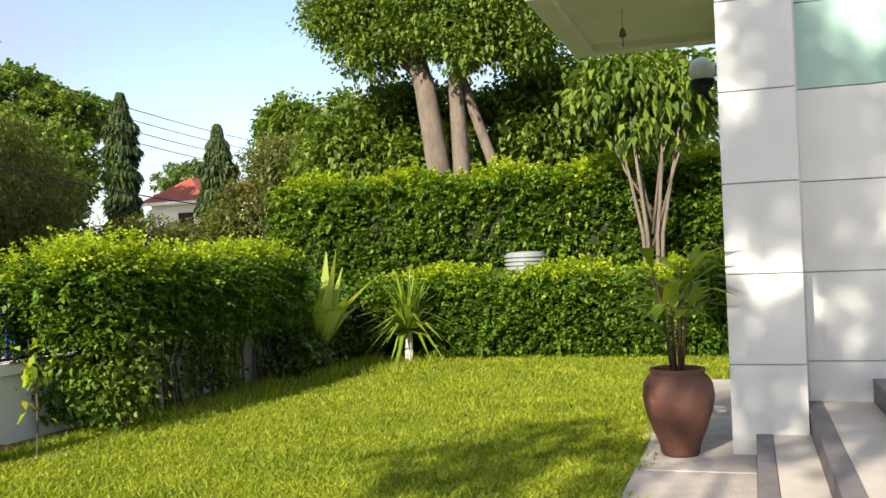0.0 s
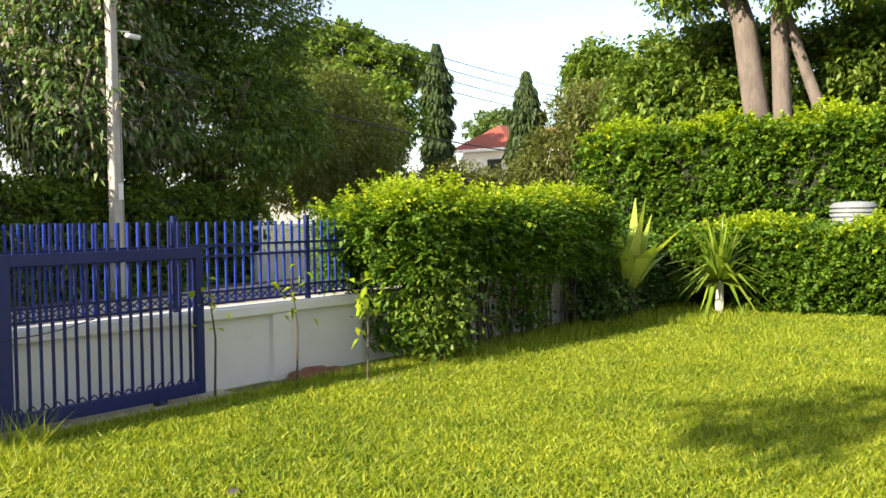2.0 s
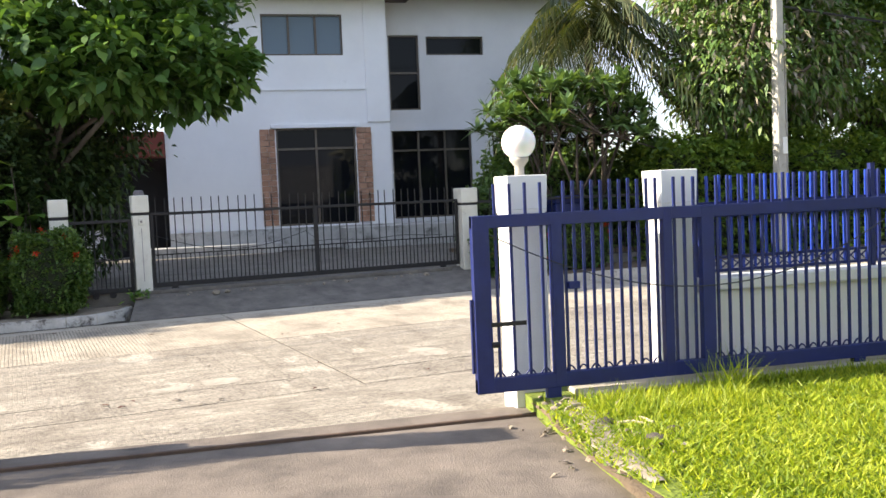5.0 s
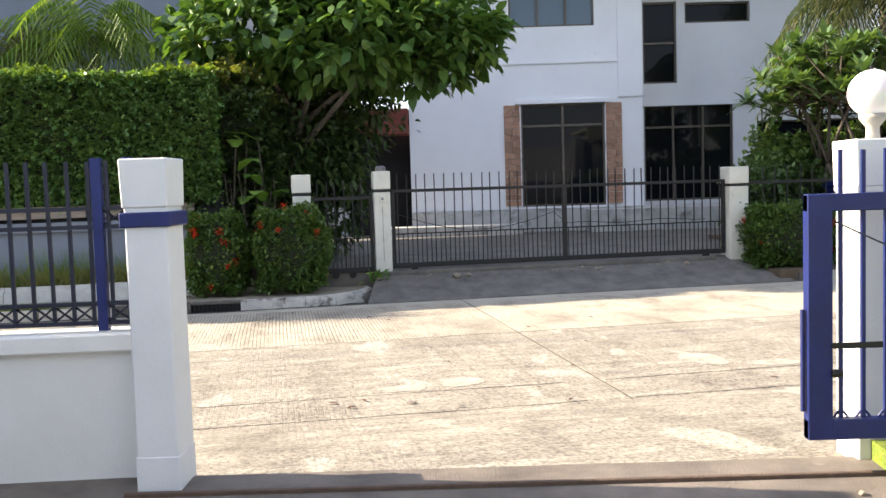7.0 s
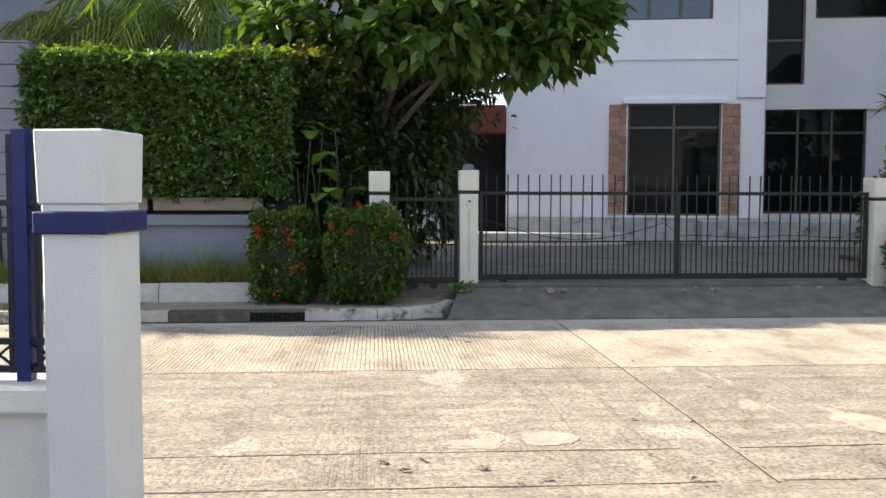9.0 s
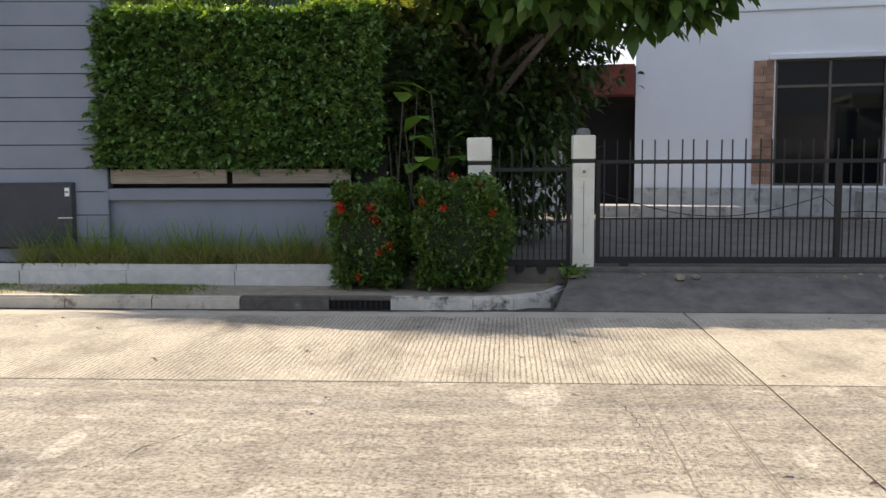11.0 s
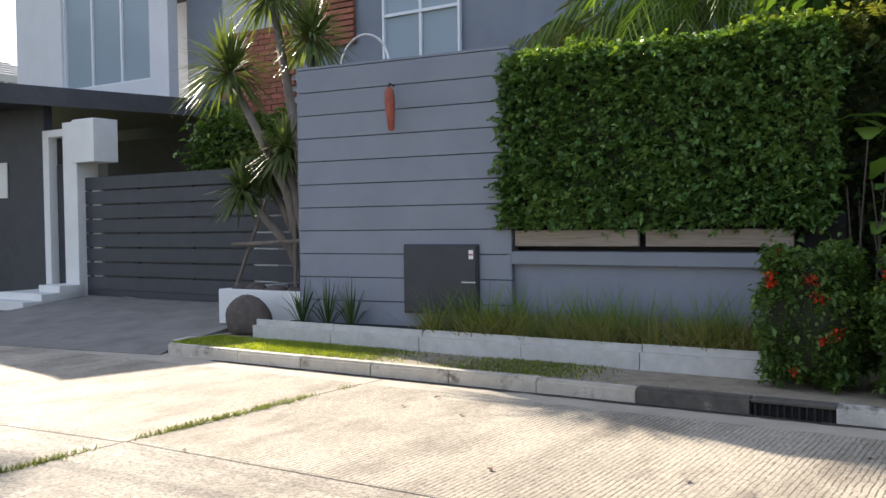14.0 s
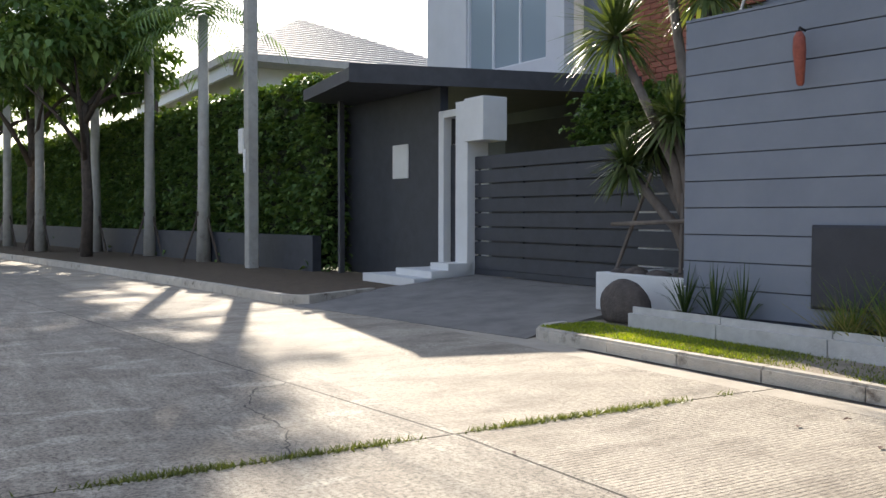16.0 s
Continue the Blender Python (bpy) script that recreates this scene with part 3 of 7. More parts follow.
def hedge(name, m, size, label, n, leaf=0.055, faces=("x-", "x+", "y-", "y+", "z+"), leaf_material=None, top_material=None, top_share=0.25, rough=0.09, category="hedge", bottom=0.0, inset=0.16, wide=0.3, twig=0.24, per=11, crest=0.3):
    """A clipped hedge: a dark core block for its inner shade, leafy twigs all over it, and bright shoots along the top.
    """
    th = thing(name, m, label, category)
    sx, sy, sz = size
    # solid block whose dark colour is the shade between the leaves
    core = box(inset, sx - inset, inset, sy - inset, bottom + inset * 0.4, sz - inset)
    part("shade_core", core, M_HEDGECORE, th, "dark core block painted for inner shade")
    # an even under-layer, then twigs that stand out of it
    P, N = shell_points(int(n * 0.45), (0, 0, bottom), (sx, sy, sz), faces, rough, depth=0.2)
    A = N * 0.75 + RNG.normal(0, 0.65, P.shape) + np.array([0, 0, 0.25])
    L = leaf * RNG.uniform(0.6, 1.35, len(P))
    under = leaf_quads(P, A, L, L * wide)
    sides = tuple(f for f in faces if f != "z+") if top_material else faces
    P, N = shell_points(max(1, int(n * 0.75) // per), (0, 0, bottom), (sx, sy, sz), sides, rough, depth=0.26)
    D = N * 0.8 + RNG.normal(0, 0.42, P.shape) + np.array([0, 0, 0.30])
    raw_mesh("leaves", np.concatenate([under, sprays(P, D, per, twig, leaf, wide)]), 4, leaf_material or L_HEDGE, th)
    if top_material:
        k = max(1, int(n * top_share * 1.3) // per)
        Q = np.array([0, 0, sz]) + RNG.random((k, 3)) * np.array([sx, sy, 0])
        lumps = rough * np.sin(Q[:, 0] * 2.3) + rough * np.sin(Q[:, 1] * 3.1 + 1) + 0.6 * rough * np.sin(Q[:, 0] * 6.7 + Q[:, 1] * 5.3)
        Q[:, 2] += lumps - crest * RNG.random(k) ** 1.6 - 0.05
        D = RNG.normal(0, 0.55, Q.shape) + np.array([0, 0, 0.85])
        raw_mesh("new_growth", sprays(Q, D, per, twig * 1.1, leaf, wide), 4, top_material, th)["label"] = "bright lime new shoots"
    return th


def crown_points(blobs, n, clump=0.45, per=26, flat=0.55):
    """Leaf places in clumps spread through the outer part of a crown's lobes."""
    vol = np.array([b[3] * b[4] * b[5] for b in blobs]) ** (2 / 3)
    pick = RNG.choice(len(blobs), max(1, n // per), p=vol / vol.sum())
    B = np.array(blobs, float)[pick]
    d = unit(RNG.normal(0, 1, (len(pick), 3)))
    r = RNG.uniform(0.55, 1.08, (len(pick), 1))
    C = B[:, :3] + d * r * B[:, 3:6]
    P = np.repeat(C, per, 0) + RNG.normal(0, clump * 0.5, (len(C) * per, 3)) * np.array([1, 1, flat])
    A = np.repeat(d, per, 0) * 0.6 + RNG.normal(0, 0.6, P.shape)
    return P, A


def tree(name, trunk_paths, blobs, n, leaf, label, leaf_material, bark=None, wide=0.28, droop=0.3, clump=0.45, down=0.0, group="", m=None, second=None, per=26, oval=False, flat=0.55):
    """A tree: tapered trunk and limbs, a crown of single leaves in clumps round its lobes, with gaps."""
    th = thing(name, m or Matrix(), label, "tree", group)
    bm = bmesh.new()
    for pts, r0, r1 in trunk_paths:
        k = len(pts)
        tube(pts, [r0 + (r1 - r0) * i / (k - 1) for i in range(k)], 9, bm)
    part("trunk", bm, bark or M_BARK, th, smooth=True)
    P, A = crown_points(blobs, n, clump, per, flat)
    A[:, 2] -= down
    L = leaf * RNG.uniform(0.6, 1.35, len(P))
    v = leaf_ovals(P, A, L, L * wide, droop) if oval else leaf_quads(P, A, L, L * wide, droop=droop)
    if second:
        cut = RNG.random(len(v)) < second[1]
        raw_mesh("pale_leaves", v[cut], 4, second[0], th)
        v = v[~cut]
    raw_mesh("crown", v, 4, leaf_material, th)
    return th


def limbs(base, top, spread, count, r, seed):
    """Limbs from a trunk's top into the crown."""
    rg = random.Random(seed)
    out = []
    b, t = Vector(base), Vector(top)
    out.append(([b, b.lerp(t, 0.35) + Vector((rg.uniform(-.08, .08), rg.uniform(-.08, .08), 0)), b.lerp(t, 0.7), t], r, r * 0.6))
    for i in range(count):
        s = b.lerp(t, rg.uniform(0.6, 1.0))
        a = 2 * math.pi * i / count + rg.uniform(-.4, .4)
        e = t + Vector((math.cos(a) * spread, math.sin(a) * spread, rg.uniform(0.25, 0.9) * spread))
        out.append(([s, s.lerp(e, 0.5) + Vector((0, 0, 0.12 * spread)), e], r * 0.5, r * 0.12))
    return out


def blades(n, x0, x1, y0, y1, z, h, w, keep=None, lean=0.35):
    """Grass blades over a rectangle."""
    P = np.stack([RNG.uniform(x0, x1, n), RNG.uniform(y0, y1, n), np.full(n, z)], 1)
    if keep is not None:
        P = P[keep(P)]
    n = len(P)
    a = RNG.uniform(0, 2 * math.pi, n)
    side = np.stack([np.cos(a), np.sin(a), np.zeros(n)], 1) * w
    H = h * RNG.uniform(0.5, 1.3, n)
    tip = P + np.stack([RNG.normal(0, lean, n) * H, RNG.normal(0, lean, n) * H, H], 1)
    return np.stack([P - side, P + side, tip], 1)


def sword_plant(center, n, length, width, lean=(0.3, 1.2), rise=0.6, fold=0.25):
    """A rosette of sword leaves: each a bent ribbon of two quads."""
    out = []
    c = Vector(center)
    for i in range(n):
        a = 2.399 * i + random.uniform(-.2, .2)
        f = random.uniform(*lean)
        d = Vector((math.cos(a) * math.sin(f), math.sin(a) * math.sin(f), math.cos(f)))
        L = length * random.uniform(0.7, 1.1)
        s = Vector((-math.sin(a), math.cos(a), 0)) * width
        p0, p1 = c + d * 0.03, c + d * L * 0.5
        p2 = c + d * L * 0.98 - Vector((0, 0, L * fold * math.sin(f)))
        out.append([p0 - s * 0.5, p0 + s * 0.5, p1 + s, p1 - s])
        out.append([p1 - s, p1 + s, p2 + s * 0.08, p2 - s * 0.08])
    return np.array([[list(v) for v in q] for q in out])


# ---- ground, road ----
LOT_Z, DRV_Z = 0.34, 0.24
g = box(-400, 500, -400, 500, -0.30, -0.06)
tagged(link("ground", g, M_LAND), "flat green and earthy ground reaching the horizon", "ground", kind="structure")
road = thing("road", STREET, "pale worn concrete street of tined slabs with open joints", "road", kind="structure")
part("road_bed", box(-14.5, 75, -7.31, -0.712, -0.055, 0.002), M_BED, road, "dark earth in the joints")
part("road_bed", box(-75, -14.5, -12.9, -0.712, -0.055, 0.002), M_BED, road, "dark earth in the joints")
part("gutter_bed", box(-75, 75, -0.71, 0.0, -0.055, -0.006), M_BED, road, "dark earth in the joints")
# the slope from the gate down to the road and the driveway inside
prism_poly = [(-0.9, 6.42), (5.7, 6.42), (6.2, 9.42), (-2.2, 7.95)]
apron = link("apron", prism(prism_poly, -0.055, 0.0, tops=[DRV_Z - 0.02, DRV_Z - 0.02, 0.012, 0.012]), M_ROAD)
tagged(apron, "pale concrete slope between the gate track and the street", "driveway", kind="structure")
drive = link("driveway", prism([(-3.2, -6), (3.15, -6), (3.15, 4.3), (3.3, 6.42), (-3.2, 6.42)], -0.055, DRV_Z), M_DRIVE)
tagged(drive, "grey weathered concrete driveway inside the gate", "driveway", kind="structure")
lawn = thing("lawn", Matrix(), "sunlit bright green mown lawn", "lawn", kind="structure")
part("turf", prism([(3.15, -6), (17.5, -6), (17.5, 6.75), (3.6, 6.75), (3.3, 6.42), (3.15, 4.3)], -0.055, LOT_Z), M_TURF, lawn)
verge = link("verge", prism([(5.72, 6.62), (40, 6.62), (40, 14.6), (6.22, 9.45)], -0.055, 0.10), M_TURF)
tagged(verge, "strip of grass between the garden wall and the street", "verge", kind="structure")
verge_left = link("verge", prism([(-0.5, 6.6), (-0.98, 6.6), (-2.3, 7.66), (-8.2, 6.57), (-14.5, 5.4), (-14.5, 4.2), (-7.6, 5.72), (-7.5, 5.95), (-0.5, 6.44)], -0.055, 0.06), M_TURF)
tagged(verge_left, "narrow strip of grass outside the low garden wall", "verge", kind="structure")
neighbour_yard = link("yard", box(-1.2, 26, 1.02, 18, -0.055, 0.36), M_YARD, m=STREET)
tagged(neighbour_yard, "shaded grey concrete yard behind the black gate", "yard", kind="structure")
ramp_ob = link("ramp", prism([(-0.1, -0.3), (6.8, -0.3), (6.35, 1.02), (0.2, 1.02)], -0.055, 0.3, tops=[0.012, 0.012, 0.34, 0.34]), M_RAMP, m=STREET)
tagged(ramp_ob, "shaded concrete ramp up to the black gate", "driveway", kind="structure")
side_bed = link("flower_bed", prism([(-10.35, 0.4), (-10.27, 0.12), (-10.08, -0.06), (-9.75, -0.16), (-1.05, -0.15), (-0.62, -0.06), (-0.24, 0.26), (-0.04, 0.8), (0.1, 1.1), (0.1, 2.2), (-9.6, 2.2), (-9.6, 1.48), (-10.35, 1.48)], -0.055, 0.145), M_DUST, m=STREET)
tagged(side_bed, "earth behind the kerb with patchy grass", "bed", kind="structure")
bed_right = link("flower_bed", box(6.6, 26, -0.16, 1.0, -0.055, 0.17), M_SOIL, m=STREET)
tagged(bed_right, "earth behind the kerb beside the black gate", "bed", kind="structure")
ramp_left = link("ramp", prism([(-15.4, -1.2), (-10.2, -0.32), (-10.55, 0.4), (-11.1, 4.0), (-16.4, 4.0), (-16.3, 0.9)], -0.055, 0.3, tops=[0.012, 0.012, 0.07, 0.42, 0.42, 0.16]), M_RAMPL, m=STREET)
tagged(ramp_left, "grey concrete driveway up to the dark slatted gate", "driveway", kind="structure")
bed_left = link("flower_bed", prism([(-75, -8.3), (-36, -3.35), (-27.2, -2.2), (-18.6, -1.35), (-15.6, -1.1), (-16.35, 0.8), (-16.4, 3.2), (-19, 3.0), (-75, -2.6)], -0.055, 0.13), M_SOIL, m=STREET)
tagged(bed_left, "earth strip behind the kerb under the street palms", "bed", kind="structure")


def kerb_run(name, path, label, h=0.15, w=0.15, stone=0.98, material=None, stained=(), round_top=False, stained_material=None):
    """Kerb stones laid end to end along a line in the street frame."""
    th = thing(name, STREET, label, "kerb", kind="structure")
    pts = [Vector((x, y, 0)) for x, y in path]
    k = 0
    for a, b in zip(pts, pts[1:]):
        run = (b - a).length
        cnt = max(1, round(run / stone))
        for i in range(cnt):
            p = a.lerp(b, i / cnt)
            ln = run / cnt - 0.012
            ang = math.degrees(math.atan2((b - a).y, (b - a).x))
            bm = box(0, ln, 0, w, -0.05, h, 0.0)
            edges = [e for e in bm.edges if all(v.co.z > h - 0.01 for v in e.verts) and abs(e.verts[0].co.x - e.verts[1].co.x) > 0.02]
            bmesh.ops.bevel(bm, geom=edges, offset=0.075 if round_top else 0.026, segments=4 if round_top else 2, affect="EDGES")
            dark = any(s0 <= p.x + ln / 2 <= s1 for s0, s1 in stained)
            part("kerb_stone", bm, (stained_material or M_KERBD) if dark else (material or M_KERB), th, "black-stained kerb stone" if dark else "",
                 m=pose(p.x, p.y + random.uniform(-.006, .006), random.uniform(-.006, .004), random.uniform(-.6, .6), 0, ang))
            k += 1
    return th


kerb_run("kerb", [(-10.5, 0.42), (-10.42, 0.08), (-10.2, -0.18), (-9.8, -0.3), (-2.62, -0.3)], "pale concrete kerb stones along the street", stained=[(-3.5, -2.0)])
kerb_run("kerb", [(-1.93, -0.3), (-1.0, -0.28), (-0.55, -0.16), (-0.12, 0.2), (0.1, 0.78)], "stained kerb curving in to the gate post", stained=[(-1.95, 0.2)], stained_material=M_KERBW)
kerb_run("kerb", [(6.35, 0.8), (6.5, 0.2), (6.9, -0.2), (7.4, -0.3), (26, -0.3)], "concrete kerb curving out from the black gate", stained=[(6, 7.5)])
kerb_run("kerb", [(-75, -8.45), (-36, -3.45), (-27.2, -2.32), (-18.6, -1.48), (-15.7, -1.28), (-15.35, -0.95), (-16.2, 0.75)], "pale concrete kerb under the street palms", stone=1.9, h=0.17, w=0.2)
# gully under the kerb line
gully = thing("street_gully", at_street(-2.62, -0.3), "dark drain mouth with iron bars let into the kerb", "drain")
# drain opening filled with a block in the shade colour
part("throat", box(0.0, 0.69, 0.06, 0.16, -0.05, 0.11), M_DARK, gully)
part("lintel", box(0.0, 0.69, 0.0, 0.16, 0.112, 0.15, 0.01), M_KERBD, gully)
for i in range(11):
    part("grate_bar", box(0.03 + i * 0.06, 0.045 + i * 0.06, 0.02, 0.035, -0.04, 0.112), M_BLACK, gully)
wk = kerb_run("planting_edge", [(-9.55, 0.72), (-2.6, 0.66)], "white painted concrete edging blocks before the grey wall", h=0.40, w=0.19, stone=1.42, material=M_WKERB, round_top=True)

# ---- gate track ----
track = thing("gate_track", Matrix(), "rusty steel gate rail set in the driveway", "track", kind="structure")
part("rail", box(-0.45, 6.5, 6.09, 6.12, DRV_Z - 0.02, DRV_Z + 0.022, 0.004), M_RUST, track)
part("sill", box(3.6, 6.6, 6.06, 6.33, DRV_Z - 0.1, LOT_Z + 0.035, 0.01), M_APRON, track, "pale concrete sill under the gate")


# ---- garden wall with pillars and blue railing ----
def pillar(x0, x1, y0, y1, z0, z1, name="gate_pillar", label="white painted gate pillar with a flared head", band=False, mtl=None, mm=None):
    th = thing(name, (mm or Matrix()) @ pose((x0 + x1) / 2, (y0 + y1) / 2, z0), label, "pillar", "gate pillars")
    a, b = (x1 - x0) / 2, (y1 - y0) / 2
    h = z1 - z0
    part("shaft", box(-a + 0.02, a - 0.02, -b + 0.02, b - 0.02, 0, h - 0.235, 0.008), mtl or M_PILL, th)
    bm = box(-a + 0.012, a - 0.012, -b + 0.012, b - 0.012, h - 0.24, h, 0.006)
    for v in bm.verts:
        if v.co.z > h - 0.1:
            v.co.x *= 1.045
            v.co.y *= 1.045
    part("head", bm, mtl or M_PILL, th)
    if band:
        part("steel_band", box(-a, a, -b, b, h - 0.335, h - 0.262, 0.006), M_BLUE, th, "dark blue painted steel band")
    else:
        part("groove", box(-a + 0.014, a - 0.014, -b + 0.014, b - 0.014, h - 0.262, h - 0.24), M_WALLW, th)
    return th


pillar(3.21, 3.52, 6.34, 6.65, 0.15, 1.875)
pillar(4.38, 4.69, 6.34, 6.65, 0.2, 1.875)
near_pillar = pillar(-0.43, -0.18, 6.17, 6.48, 0.14, 1.885, label="white painted gate pillar with a dark blue steel band", band=True)
part("plinth_line", box(-0.109, 0.109, -0.139, 0.139, 0.0, 0.27, 0.003), M_PILL, near_pillar)


def garden_wall(x0, x1, posts, m=Matrix()):
    th = thing("wall_garden", m, "cream painted garden wall with a coping and shallow piers", "wall", kind="structure")
    part("panel", box(x0, x1, 6.43, 6.56, 0.0, 0.96), M_WALLW, th)
    part("coping", box(x0, x1, 6.37, 6.62, 0.96, 1.06, 0.012), M_WALLW, th)
    for p in posts:
        part("pier", box(p, p + 0.22, 6.375, 6.61, 0.0, 0.958), M_WALLW, th)
    return th


garden_wall(4.70, 16.9, (7.28, 10.3, 13.4))
LEFTW = Matrix.Translation((-0.435, 6.35, -0.05)) @ Matrix.Rotation(radians(4), 4, "Z") @ Matrix.Translation((0.435, -6.35, 0))
garden_wall(-7.5, -0.46, (-4.0,), LEFTW)


def railing(x0, x1, y, m, label, bar_mat, rail_mat, group, post_mat=None, rise=0.0):
    """Steel railing: bars past the top rail, a band of crosses along the foot."""
    th = thing("railing", m, label, "fence", group)
    for z in (1.09, 1.19, 1.505 + rise * 0.7, 1.60 + rise * 0.7):
        part("rail", box(x0, x1, y - 0.014, y + 0.014, z, z + 0.022), rail_mat, th)
    n = int((x1 - x0) / 0.1)
    bar = None
    for i in range(n + 1):
        x = x0 + 0.02 + i * 0.1
        if bar is None:
            bar = part("bar", box(-0.009, 0.009, -0.009, 0.009, 0.0, 0.73 + rise), bar_mat, th, m=pose(x, y, 1.09))
        else:
            share(bar, pose(x, y, 1.09 + random.uniform(-.004, .004), random.uniform(-.5, .5), random.uniform(-.5, .5)))
    cross = None
    for i in range(int((x1 - x0 - 0.18) / 0.1)):
        x = x0 + 0.02 + i * 0.1
        if cross is None:
            bm = tube([(0, 0, 1.112), (0.1, 0, 1.19)], 0.006, 4)
            tube([(0, 0, 1.19), (0.1, 0, 1.112)], 0.006, 4, bm)
            cross = part("cross", bm, rail_mat, th, m=pose(x, y, 0))
        else:
            share(cross, pose(x, y, 0))
    part("end_post", box(x1 - 0.03, x1 + 0.02, y - 0.025, y + 0.025, 1.06, 1.87 + rise * 0.7), post_mat or rail_mat, th)
    part("end_post", box(x1 - 0.19, x1 - 0.14, y - 0.025, y + 0.025, 1.06, 1.87 + rise * 0.7), post_mat or rail_mat, th)
    for z0_, z1_ in ((1.112, 1.19), (1.527 + rise * 0.7, 1.60 + rise * 0.7)):
        bm = tube([(x1 - 0.14, y, z0_), (x1 - 0.03, y, z1_)], 0.006, 4)
        tube([(x1 - 0.14, y, z1_), (x1 - 0.03, y, z0_)], 0.006, 4, bm)
        part("cross", bm, rail_mat, th)
    k = x0 + 0.02
    while k <= x1 - 0.3:
        part("post", box(k - 0.02, k + 0.02, y - 0.02, y + 0.02, 1.06, 1.87 + rise * 0.7), rail_mat, th)
        k += 1.55
    return th


railing(4.72, 12.72, 6.49, Matrix(), "bright blue steel railing on the cream garden wall", M_BLUEBAR, M_BLUE, "garden railings")
railing(-4.6, -0.465, 6.49, LEFTW, "dark blue steel railing on the garden wall beside the gate", M_NAVY, M_NAVY, "garden railings", M_BLUE, 0.12)

# ---- sliding gate, standing open ----
gate = thing("sliding_gate", pose(2.89, 6.17, 0), "dark blue steel sliding gate standing open, with upright bars", "gate")
Z0, Z1 = 0.41, 1.61
GL = 3.42
part("bottom_rail", box(0, GL, -0.03, 0.03, Z0, Z0 + 0.10, 0.004), M_BLUE, gate)
part("top_rail", box(0, GL, -0.03, 0.03, Z1 - 0.085, Z1, 0.004), M_BLUE, gate)
for a, b in ((0.0, 0.12), (0.56, 0.64), (1.40, 1.47), (1.70, 1.80), (GL - 0.07, GL)):
    part("stile", box(a, b, -0.032, 0.032, Z0 + 0.002, Z1 - 0.002, 0.004), M_BLUE, gate)
gbar = None
for a, b, n in ((0.12, 0.56, 4), (0.64, 1.40, 11), (1.47, 1.70, 3), (1.80, GL - 0.07, 17)):
    for i in range(n):
        x = a + (b - a) * (i + 0.5) / n
        if gbar is None:
            gbar = part("bar", box(-0.009, 0.009, -0.009, 0.009, Z0 + 0.09, Z1 + 0.21), M_BLUE, gate, "thin dark blue bar", m=pose(x, 0.012, 0))
        else:
            share(gbar, pose(x, 0.012, random.uniform(-.004, .004)))
for a, b, n in ((0.12, 0.56, 4), (0.64, 1.40, 8), (1.80, GL - 0.07, 16)):
    for i in range(n):
        x = a + (b - a) * (i + 0.5) / n
        arc = [(x - 0.035 + 0.07 * t / 6, 0.012, Z0 + 0.10 + 0.035 * math.sin(math.pi * t / 6)) for t in range(7)]
        part("scroll", tube(arc, 0.006, 4), M_BLUE, gate)
part("latch_plate", box(0.11, 0.36, -0.04, -0.03, 0.86, 0.89, 0.003), M_BLACK, gate)
part("latch_knob", tube([(0.11, -0.036, 0.74), (0.16, -0.036, 0.74)], 0.02, 8), M_BLACK, gate)
part("bolt_rod", tube([(-0.015, 0, 0.55), (-0.015, 0, 1.05)], 0.012, 6), M_BLUE, gate)
part("lock_box", box(0.68, 0.76, -0.035, 0.02, 1.08, 1.13, 0.004), M_BLUE, gate)
for x, wz in ((0.55, DRV_Z + 0.075), (3.0, Z0 - 0.02)):
    part("wheel", tube([(x, -0.02, wz), (x, 0.02, wz)], 0.055, 16), M_BLACK, gate)
    part("wheel_bracket", box(x - 0.05, x + 0.05, -0.028, 0.028, wz - 0.01, Z0 + 0.002, 0.004), M_BLUE, gate)
chain_pts = []
for i in range(33):
    t = i / 32
    chain_pts.append((0.12 + t * (GL - 0.26), -0.045, 1.48 - 0.47 * 4 * t * (1 - t) * (0.72 + 0.28 * t) ** 0.4))
chain = link("wire", tube(chain_pts, 0.0045, 5), M_BOX, m=pose(2.89, 6.17, 0))
tagged(chain, "slack dark grey wire hanging across the blue gate", "wire")

# ---- globe lamp on the pillar ----
lamp = thing("pillar_lamp", pose(3.365, 6.495, 1.875), "round white glass globe lamp on the gate pillar", "lamp")
part("foot", lathe([(0.036, 0), (0.034, 0.03), (0.034, 0.065), (0.05, 0.085), (0.066, 0.105), (0.068, 0.13)], 18), M_CONC, lamp, "pale metal foot", smooth=True)
bm = bmesh.new()
bmesh.ops.create_uvsphere(bm, u_segments=32, v_segments=20, radius=0.122)
bmesh.ops.translate(bm, vec=(0, 0, 0.235), verts=bm.verts)
part("globe", bm, M_GLOBE, lamp, smooth=True)

# ---- own house corner: tiled column, panel wall, steps, soffit ----
col = thing("wall_column", Matrix(), "pale tiled house column with grey joints", "column", kind="structure")
part("core", box(8.62, 9.1, -0.385, 0.115, 0.0, 4.2), M_GROUT, col)
zs = [0.34, 1.01, 1.67, 2.335, 3.01, 3.68, 4.2]
for a, b in zip(zs, zs[1:]):
    part("tile", box(8.6, 8.62, -0.40, 0.13, a + 0.004, b - 0.004, 0.003), M_TILE, col)
    part("tile", box(8.6, 9.1, 0.115, 0.13, a + 0.004, b - 0.004, 0.003), M_TILE, col)
# upper tile rows take the colour that holds the painted reflection
panel = thing("wall_panel", Matrix(), "pale tiled house wall, teal reflection painted on the upper tiles", "wall", kind="structure")
part("core", box(9.12, 9.6, -5.5, -0.425, 0.0, 4.2), M_GROUT, panel)
